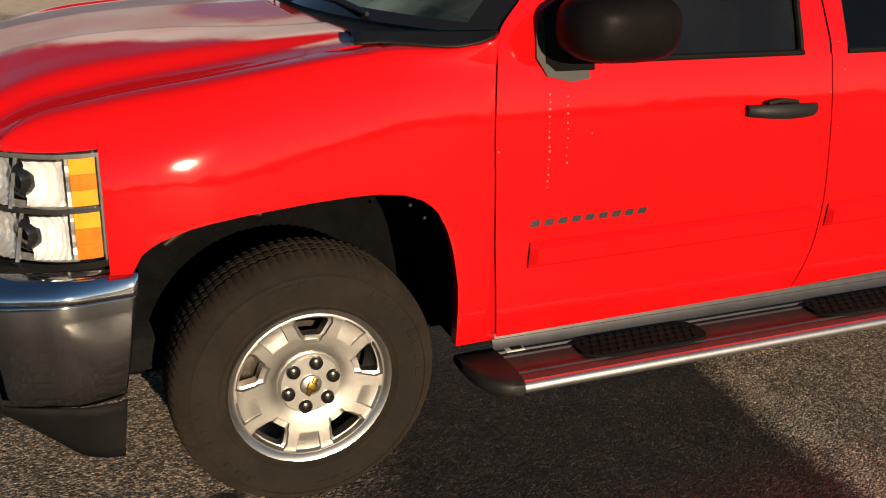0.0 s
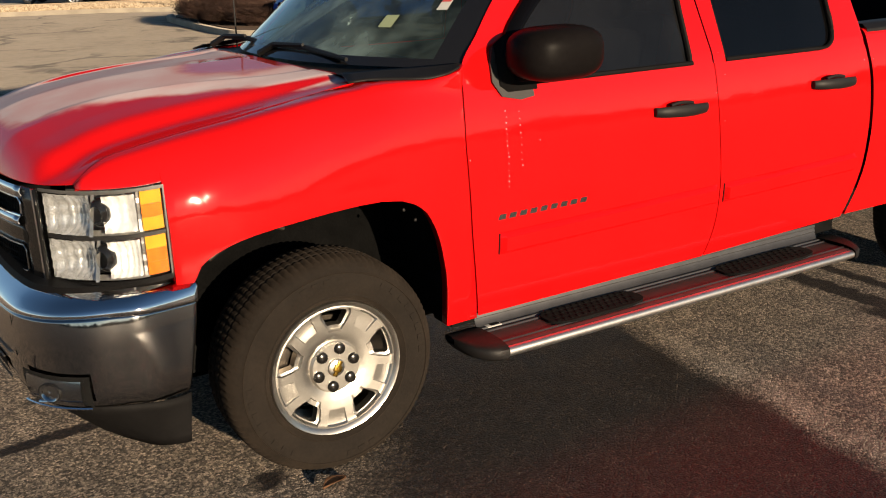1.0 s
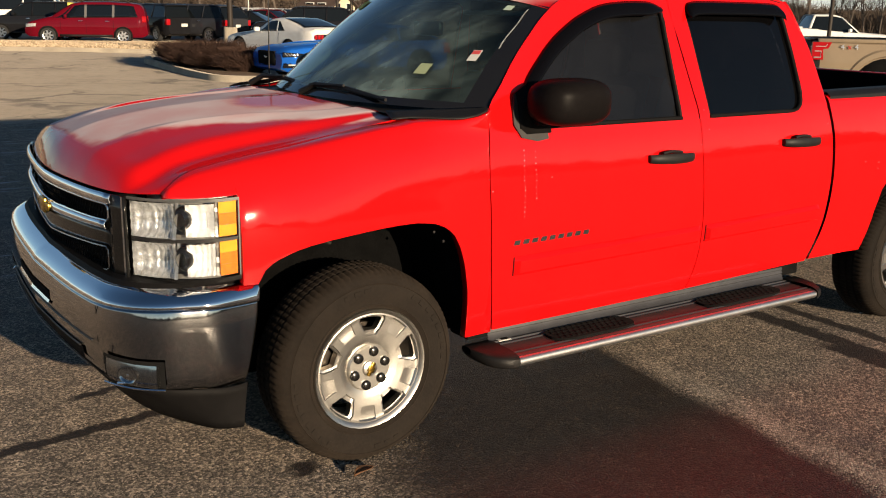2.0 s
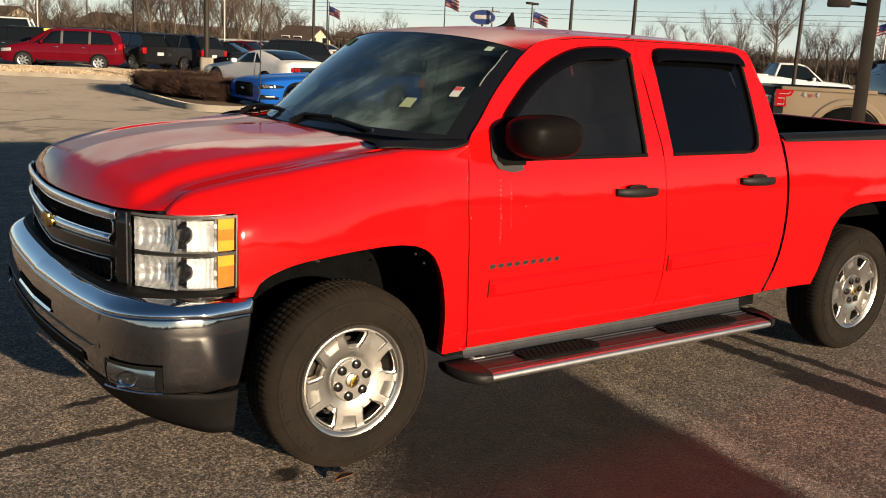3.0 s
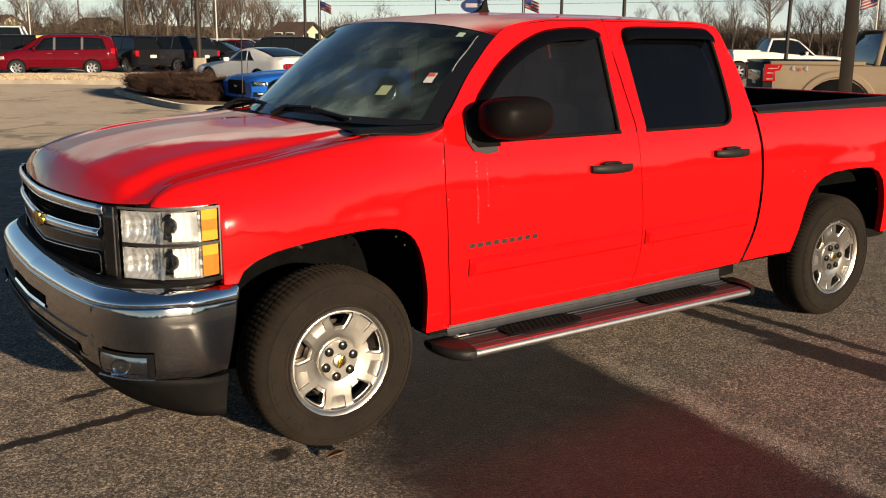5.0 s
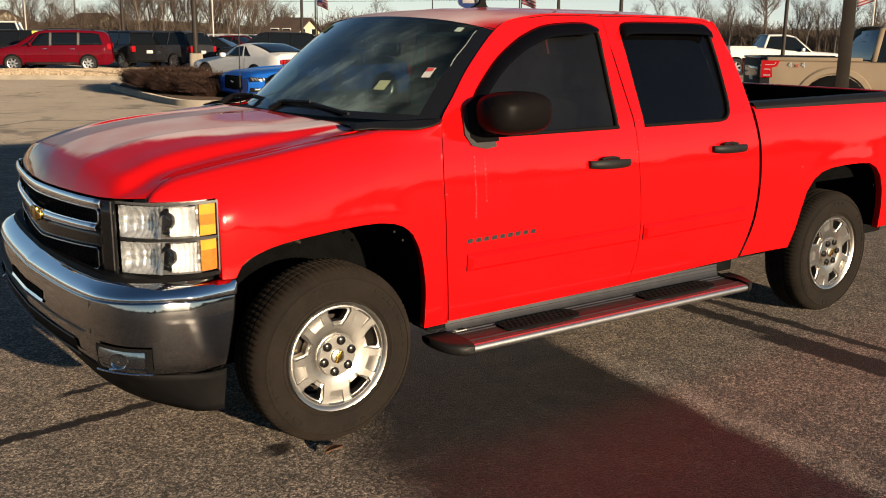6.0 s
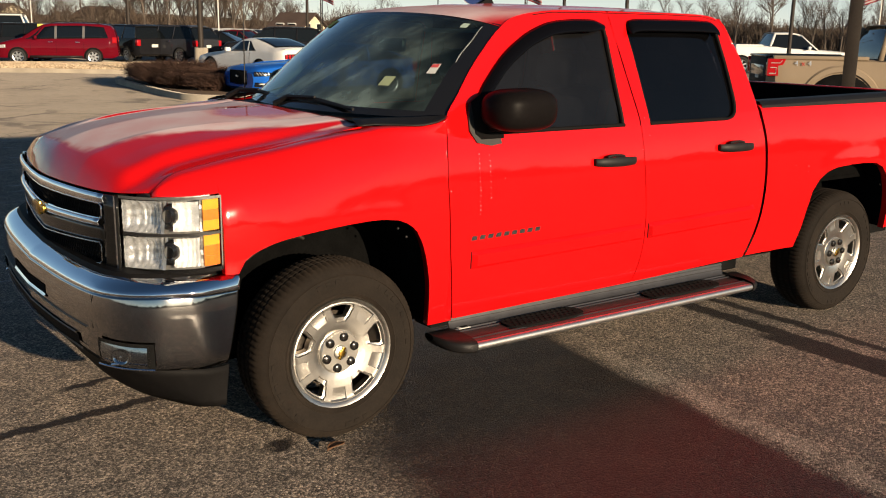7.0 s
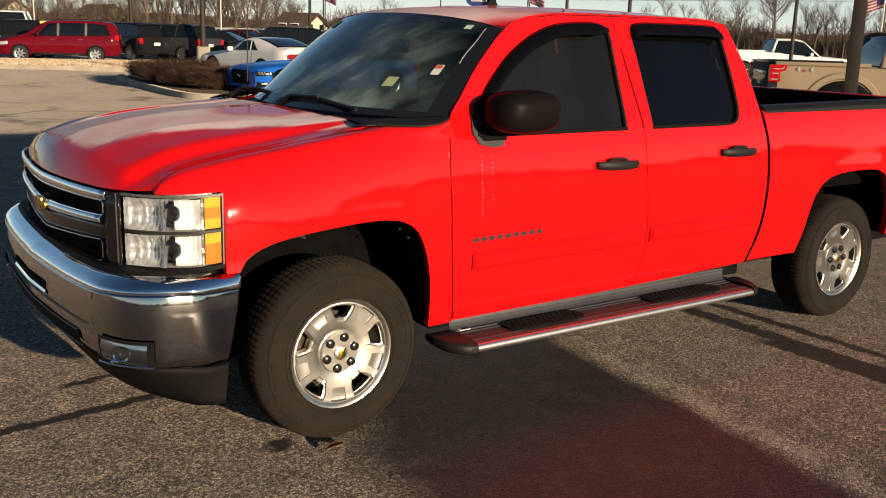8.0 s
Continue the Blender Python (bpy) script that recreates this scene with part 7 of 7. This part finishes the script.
def fastback():
    """A low coupe whose roof runs down into the tail in one line."""
    c = root("coupe", "white sports coupe seen from behind, dark rear window", "coupe", "parked cars")
    L, hw, low = 4.78, 0.95, 0.2
    half = shell_body(c, L, hw, low, FAST_TOP, FAST_BELT, white_p, 0.14)
    for s in (-1, 1):
        flush(c, "side_window", half, FAST_TOP, FAST_BELT, (1.98, 3.42, 3.02, 2.46), CAR_GLASS, s, 0.005, 0.03, 0.085)
        flush(c, "pillar", half, FAST_TOP, FAST_BELT, (2.98, 3.05, 2.96, 2.92), white_p, s, 0.009, 0.03, 0.085)
        part("door_mirror", box((1.98, s * 1.02 - 0.10, 0.93), (2.10, s * 1.02 + 0.10, 1.07), 0.04, seg=3), white_p, c)
        part("door_seam", tube([(3.10, s * (half(3.10, z) + 0.001), z) for z in (0.40, 0.55, 0.75, 0.92)], 0.006, 4), DARK, c)
        for k in range(3):
            part("tail_lamp", box((4.755, s * (0.50 + 0.12 * k) - 0.045, 0.76), (4.80, s * (0.50 + 0.12 * k) + 0.045, 0.89), 0.012), TAIL_RED, c)
    shell_wheels(c, (0.92, 3.64), hw, low, 0.345)
    screen_glass(c, "windshield", half, FAST_TOP, 1.82, 2.46, CAR_GLASS)
    screen_glass(c, "rear_window", half, FAST_TOP, 3.12, 4.22, CAR_GLASS, 0.86)
    part("spoiler", grid(lambda u, v: (4.56 + 0.16 * v, (2 * u - 1) * 0.74, 1.058 + 0.03 * v - 0.02 * (2 * u - 1) ** 2), 10, 3), white_p, c, thick=0.012)
    part("tail_panel", box((4.745, -0.72, 0.74), (4.79, 0.72, 0.91), 0.02), GLOSS_BLACK, c)
    part("rear_plate", box((4.76, -0.16, 0.50), (4.80, 0.16, 0.62), 0.004), PAPER, c)
    part("diffuser", box((4.70, -0.70, 0.22), (4.79, 0.70, 0.40), 0.03), PLASTIC, c)
    return c


white_coupe = fastback()
at_px(white_coupe, 470, 33, -78, 2.6)
blue_coupe = car("coupe", "bright blue sports coupe with black grille beside the island", blue_p, 4.78, 1.92, 1.32, LONG_BELT, LONG_ROOF, low=0.2, pillars=(3.2,), r=0.35, lamps=False)
q = spot(424, 24.4)
place(blue_coupe, (q.x, q.y), 2)
part("front_grille", box((-0.03, -0.46, 0.36), (0.05, 0.46, 0.70), 0.07, seg=3), DARK, blue_coupe)
part("grille_badge", tube([(-0.04, -0.08, 0.56), (-0.04, -0.01, 0.545), (-0.04, 0.05, 0.57), (-0.04, 0.09, 0.56)], [0.006, 0.022, 0.018, 0.006], 6), WHITE_LAMP, blue_coupe)
for sd_ in (-1, 1):
    def flank(x, z, out):
        """A point on the coupe's front corner, out from the body."""
        return x, sd_ * (0.96 * (1 - 0.16 * max(0, 1 - x / 0.35) ** 2) * (0.985 - 0.16 * max(0, z - 0.60)) + out), z
    eye = part("headlight", grid(lambda u, v: flank(0.02 + 0.56 * u, 0.575 + 0.03 * u + (0.12 - 0.07 * u) * v, 0.008), 10, 3), GLOSS_BLACK, blue_coupe, "dark slit headlight", thick=0.012)
    for k in range(3):
        part("light_bar", tube([flank(0.06 + 0.06 * k, 0.675, 0.016), flank(0.11 + 0.06 * k, 0.605, 0.016)], 0.008, 6), WHITE_LAMP, eye)
    part("projector", tube([flank(0.33, 0.668, 0.010), flank(0.34, 0.61, 0.010)], 0.022, 10), LAMP_CHROME, eye)
    part("fog_lamp", grid(lambda u, v: flank(0.12 + 0.22 * u, 0.385 + 0.03 * v, 0.010), 6, 1), PAPER, blue_coupe, thick=0.012)
    part("fog_recess", grid(lambda u, v: flank(0.03 + 0.42 * u, 0.33 + 0.11 * v, 0.002), 6, 1), GLOSS_BLACK, blue_coupe, thick=0.012)
    part("hood_crease", tube([(0.25, sd_ * 0.40, 0.805), (1.0, sd_ * 0.50, 0.865), (2.1, sd_ * 0.60, 0.925)], [0.01, 0.025, 0.02], 6), blue_p, blue_coupe)
# tan pickup with its bed towards the lane
tan_truck = car("pickup_truck", "tan crew cab pickup, dark tailgate and red tail lamps", tan_p, 5.9, 2.03, 1.95, [(x, z - 0.06) for x, z in PICK_BELT], CREW_ROOF, low=0.5, wheels=(0.95, 1.32), r=0.41, bed=(4.1, 5.82), pillars=(2.95,), nose=0.2, arch_gap=0.235)
fw = Vector((0.74, -0.67, 0))
yaw_t = math.degrees(math.atan2(-fw.y, -fw.x))
tail_at = Vector((13.62, 7.95, 0))
tan_at = tail_at + fw * 5.85 + Vector((0.67, 0.74, 0)) * 1.0
place(tan_truck, (tan_at.x, tan_at.y, 0), yaw_t)
part("tailgate", box((5.86, -0.80, 0.72), (5.915, 0.80, 1.33), 0.02), VALANCE, tan_truck, "dark tailgate")
part("rear_bumper", box((5.86, -0.98, 0.50), (6.06, 0.98, 0.70), 0.03), DULL_CHROME, tan_truck)
def c_lamp(s):
    """The lamp's face on the bed's side: an upright block with an arm along its top."""
    pts = [(5.925, 1.0), (5.925, 1.31), (5.60, 1.31), (5.65, 1.20), (5.74, 1.18), (5.72, 1.0)]
    bm = bmesh.new()
    f = bm.faces.new([bm.verts.new((x, s * 0.95, z)) for x, z in pts])
    ret = bmesh.ops.extrude_face_region(bm, geom=[f])
    bmesh.ops.translate(bm, verts=[g for g in ret["geom"] if isinstance(g, bmesh.types.BMVert)], vec=(0, s * 0.07, 0))
    return bm


for s_ in (-1, 1):
    lamp = part("tail_lamp", c_lamp(s_), TAIL_RED, tan_truck, smooth=False)
    part("lamp_line", tube([(5.89, s_ * 1.021, 1.04), (5.77, s_ * 1.021, 1.04), (5.77, s_ * 1.021, 1.15), (5.88, s_ * 1.021, 1.15)], 0.012, 5), WHITE_LAMP, lamp)
    part("lamp_line", tube([(5.87, s_ * 1.021, 1.235), (5.70, s_ * 1.021, 1.235), (5.67, s_ * 1.021, 1.28)], 0.007, 5), WHITE_LAMP, lamp)
part("tailgate_lip", box((5.84, -0.82, 1.33), (5.93, 0.82, 1.37), 0.012), FASCIA, tan_truck)
part("tailgate_panel", box((5.91, -0.62, 0.98), (5.925, 0.62, 1.18), 0.01), GLOSS_BLACK, tan_truck)
for s in (-1, 1):
    flare = lathe([(0.64, 0.0), (0.665, 0.035), (0.75, 0.03), (0.78, 0.0)], 48, lambda r, a, d: (5.9 - 1.32 + r * math.cos(a), s * (1.012 + d), max(0.50, 0.43 + r * math.sin(a))))
    part("arch_flare", flare, tan_p, tan_truck)
    for k, (ch, mt) in enumerate((("4", CAR_RIM), ("x", TAIL_RED), ("4", CAR_RIM))):
        cu = bpy.data.curves.new("decal", "FONT")
        cu.body, cu.size, cu.extrude = ch, 0.135, 0.0
        cu.materials.append(mt)
        d = new("decal", cu)
        d.parent = tan_truck
        d.matrix_basis = Matrix.Translation((5.44 - 0.12 * k if s > 0 else 5.2 + 0.12 * k, s * 1.019, 1.19)) @ Matrix.Rotation(radians(90 - 6), 4, "X") if s < 0 else Matrix.Translation((5.44 - 0.12 * k, 1.019, 1.19)) @ Matrix.Rotation(math.pi, 4, "Z") @ Matrix.Rotation(radians(90 - 6), 4, "X")
white_truck = car("pickup_truck", "white regular cab pickup parked behind the tan one", white_p, 5.9, 2.03, 1.80, [(x, z - 0.12) for x, z in PICK_BELT], [(x, z - 0.14) for x, z in PICK_ROOF], low=0.5, wheels=(0.95, 1.3), r=0.41, bed=(3.7, 5.82), nose=0.2)
at_px(white_truck, 1392, 45, 142, 2.6)

# ---- poles, flags, sign ----
POLE = material("bronze_pole", (0.030, 0.023, 0.018), 0.6, 0.0, spec=0.3, vary=0.2, scale=2, fine=30)
PALE_POLE = material("white_pole", (0.7, 0.68, 0.62), 0.4, vary=0.1)
FLAG_RED, FLAG_WHITE, FLAG_BLUE = (material(n, c, 0.8) for n, c in (("flag_red", (0.24, 0.03, 0.04)), ("flag_white", (0.40, 0.37, 0.38)), ("flag_blue", (0.03, 0.04, 0.16))))


def light_pole(px, d, h, r, head=True, label="dark bronze parking lot lamp pole", lean=0.0):
    p = root("street_lamp", label, "lamp pole", "lamp poles in the lot")
    part("base", tube([(0, 0, 0), (0, 0, 0.75)], [0.32, 0.30], 20), CONCRETE, p, "round concrete footing")
    part("pole", tube([(0, 0, 0.75), (0, 0, h * 0.5), (0, 0, h)], [r, r * 0.85, r * 0.65], 10), POLE, p)
    if head:
        for s in (-1, 1):
            part("lamp_head", box((s * 0.45 - 0.35, -0.16, h - 0.10), (s * 0.45 + 0.35, 0.16, h + 0.06), 0.04), POLE, p)
    q = spot(px, d)
    p.matrix_basis = pose(q.x, q.y, 0, 0, lean, 25)
    return p


def flag_pole(px, d, h, pole_mat=POLE, fz=None, flip=1):
    p = root("flagpole", "slim flagpole with a small striped flag", "flagpole", "flagpoles along the lot")
    part("pole", tube([(0, 0, 0), (0, 0, h)], [0.05, 0.03], 8), pole_mat, p)
    f = part("flag", grid(lambda u, v: (flip * (0.04 + 0.95 * u), 0.10 * math.sin(5 * u), (fz or h) - 0.64 * v - 0.35 * u), 12, 1), FLAG_WHITE, p, thick=0.006)
    for k in range(4):
        part("stripe", grid(lambda u, v: (flip * (0.04 + 0.95 * u), 0.10 * math.sin(5 * u), (fz or h) - 0.64 * (2 * k + v) / 7 - 0.35 * u), 12, 1), FLAG_RED, f, thick=0.012)
    part("canton", grid(lambda u, v: (flip * (0.04 + 0.39 * u), 0.10 * math.sin(2.05 * u), (fz or h) - 0.36 * v - 0.143 * u), 6, 1), FLAG_BLUE, f, thick=0.016)
    q = spot(px, d)
    p.matrix_basis = pose(q.x, q.y, 0, 0, 0, -58)
    return p


light_pole(359, 46, 9.0, 0.13)
light_pole(233, 62, 9.0, 0.12)
light_pole(549, 66, 9.0, 0.11)
light_pole(1000, 55, 9.0, 0.10)
light_pole(1114, 48, 9.0, 0.10)
light_pole(1402, 42, 9.0, 0.085, lean=2.0)
light_pole(573, 72, 4.9, 0.07, True)
light_pole(934, 72, 5.15, 0.07, True)
flag_pole(576, 74, 4.6, fz=4.3)
flag_pole(392, 70, 7.5, PALE_POLE, fz=5.2, flip=-1)
flag_pole(779, 62, 5.0, fz=4.9)
flag_pole(937, 62, 4.3, fz=4.2)
flag_pole(1558, 66, 6.5, PALE_POLE, fz=4.5, flip=-1)
flag_pole(62, 90, 6.0, PALE_POLE, fz=9.0)
near_pole = root("street_lamp", "square bronze lamp pole close behind the pickup", "lamp pole", "lamp poles in the lot")
part("base", tube([(0, 0, 0), (0, 0, 0.7)], [0.32, 0.30], 24), CONCRETE, near_pole, "round concrete footing")
part("pole", box((-0.092, -0.092, 0.7), (0.092, 0.092, 5.8), 0.006), POLE, near_pole)
part("camera_box", box((-0.62, -0.07, 2.62), (-0.30, 0.07, 2.74), 0.02), POLE, near_pole)
part("arm", tube([(-0.3, 0, 2.68), (-0.05, 0, 2.66)], 0.025, 8), POLE, near_pole)
q = spot(1516, 15.5)
near_pole.matrix_basis = pose(q.x, q.y, 0, 0, 0, -58)


def oval_sign(px, d, z, w, h):
    s = root("sign", "blue oval dealer sign with a white rim on a pole", "sign")
    ov = lambda k, dy: (lambda r, a, q: (r * w / 2 * math.cos(a), q + dy, z + r * h / 2 * math.sin(a)))
    part("rim", lathe([(0.0, 0.05), (1.0, 0.05), (1.0, -0.05), (0.0, -0.05)], 40, ov(1, 0)), FLAG_WHITE, s)
    part("face", lathe([(0.0, 0.06), (0.93, 0.06), (0.93, -0.065), (0.0, -0.065)], 40, ov(1, 0)), material("sign_blue", (0.012, 0.03, 0.14), 0.3, coat=0.4), s)
    part("plain_bar", box((-w * 0.30, -0.08, z - h * 0.12), (w * 0.30, -0.06, z + h * 0.14), 0.01), FLAG_WHITE, s)
    part("pole", tube([(0, 0, 0), (0, 0, z - h * 0.45)], 0.07, 10), POLE, s)
    p = spot(px, d)
    b = bearing(px)
    s.matrix_basis = pose(p.x, p.y, 0, 0, 0, math.degrees(math.atan2(b.y, b.x)) - 90)


oval_sign(847, 60, 3.63, 1.62, 0.92)

# overhead lines
for k, (z, sag) in enumerate(((7.6, 0.35), (7.0, 0.35), (6.4, 0.3))):
    a, b = spot(300, 170), spot(1800, 120)
    pts = [a.lerp(b, i / 24) + Vector((0, 0, z - sag * 4 * (i / 24) * (1 - i / 24))) for i in range(25)]
    w = part("overhead_wire", tube(pts, 0.02, 4), DARK)
    tagged(w, "thin dark overhead utility line", "wire", "overhead lines")
for px, d in ((866, 150), (1560, 130), (150, 160)):
    u = root("utility_pole", "weathered wooden utility pole with a crossarm", "utility pole", "utility poles")
    part("pole", tube([(0, 0, 0), (0, 0, 8.0)], [0.16, 0.11], 8), BARK, u)
    part("crossarm", box((-1.1, -0.06, 7.3), (1.1, 0.06, 7.45), 0.01), BARK, u)
    q = spot(px, d)
    u.matrix_basis = pose(q.x, q.y, 0, 0, 0, -40)

# ---- houses beyond ----
SIDING = material("cream_siding", (0.62, 0.55, 0.40), 0.8, vary=0.08, scale=0.6, fine=12)
ROOFING = material("brown_shingle", (0.045, 0.030, 0.024), 0.9, vary=0.25, scale=0.6, fine=10)


def house(px, d, yaw, L, W, wall, ridge, label):
    h = root("house", label, "house", "houses beyond the lot")
    w = bmesh.new()
    box((0, -W / 2, 0), (L, W / 2, wall), bm=w)
    for x in (0.0, L):
        w.faces.new([w.verts.new(p) for p in ((x, -W / 2, wall), (x, W / 2, wall), (x, 0, ridge))])
    part("wall", w, SIDING, h, smooth=False)
    rf = bmesh.new()
    for s in (-1, 1):
        rf.faces.new([rf.verts.new(p) for p in ((-0.4, s * (W / 2 + 0.4), wall - 0.15), (L + 0.4, s * (W / 2 + 0.4), wall - 0.15), (L + 0.4, 0, ridge + 0.1), (-0.4, 0, ridge + 0.1))])
    part("roof", rf, ROOFING, h, smooth=False, thick=0.2)
    for y in (-W * 0.22, W * 0.22):
        win = part("window", box((L - 0.02, y - 0.5, 1.0), (L + 0.05, y + 0.5, 2.1), 0.02), PAPER, h)
        part("pane", box((L + 0.05, y - 0.42, 1.08), (L + 0.065, y + 0.42, 2.02)), CAR_GLASS, win)
    for x in (L * 0.3, L * 0.7):
        win = part("window", box((x - 0.5, -W / 2 - 0.05, 1.0), (x + 0.5, -W / 2 + 0.02, 2.1), 0.02), PAPER, h)
        part("pane", box((x - 0.42, -W / 2 - 0.065, 1.08), (x + 0.42, -W / 2 - 0.05, 2.02)), CAR_GLASS, win)
    p = spot(px, d)
    h.matrix_basis = pose(p.x, p.y, 0, 0, 0, yaw)


house(508, 106, -56, 3.5, 5.2, 1.75, 3.0, "cream house with a dark shingle roof beyond the lot")
house(600, 125, -58, 2.6, 4.2, 1.8, 2.75, "cream house with a dark shingle roof beyond the lot")
house(160, 150, -62, 4.6, 5.4, 2.6, 3.9, "low brown-roofed house behind bare trees")
house(-8, 150, -62, 4.2, 5.0, 2.9, 4.1, "low brown-roofed house behind bare trees")

# ---- small things ----
leaf = bmesh.new()
grid(lambda u, v: (0.055 * (u - 0.5) * 2, 0.026 * (v - 0.5) * 2 * math.sin(math.pi * min(0.98, max(0.02, u))), 0.012 + 0.012 * (v - 0.5) ** 2 * 4 + 0.008 * math.sin(4 * u)), 8, 4, leaf)
lf = part("fallen_leaf", leaf, material("dead_leaf", (0.15, 0.070, 0.030), 0.8, vary=0.3, scale=20, fine=120), thick=0.002)
lf.matrix_basis = pose(-0.085, -0.09, 0, 0, 0, 20)
tagged(lf, "dead brown leaf lying on the asphalt", "leaf")


# ---- loose stones of the gravel strip ----
def stone_material():
    m = material("gravel_stone", (0.5, 0.4, 0.28), 0.9)
    t = m.node_tree
    geo = t.nodes.new("ShaderNodeNewGeometry")
    t.links.new(mix_colour(t, geo.outputs["Random Per Island"], (0.24, 0.175, 0.11), (0.62, 0.50, 0.35)), t.nodes["Principled BSDF"].inputs["Base Color"])
    return m


def gravel_mesh(count):
    r = random.Random(21)
    front = [(-20, 40.0), (0, 36.2), (5, 34.4), (6.8, 33.5), (8.4, 32.2), (10, 31.3), (13.5, 30.0)]
    verts, faces = [], []
    for i in range(count):
        x = r.uniform(-4, 13.3)
        y = lerp_table(x, front) + 0.25 + 4.2 * r.random() ** 1.6
        a, b, c = (r.uniform(0.03, 0.075) for _ in range(3))
        o, k = r.uniform(0, 6.28), len(verts)
        z = 0.14 + c * 0.3
        verts += [(x + a * math.cos(o + q), y + b * math.sin(o + q), z + r.uniform(-0.01, 0.01)) for q in (0, 1.57, 3.14, 4.71)] + [(x, y, z + c * 0.8), (x, y, 0.13)]
        faces += [(k + j, k + (j + 1) % 4, k + 4) for j in range(4)] + [(k + (j + 1) % 4, k + j, k + 5) for j in range(4)]
    me = bpy.data.meshes.new("gravel")
    me.from_pydata(verts, [], faces)
    me.materials.append(stone_material())
    return me


tagged(new("gravel", gravel_mesh(9000)), "loose straw-coloured stones on the strip", "gravel", kind="stuff")
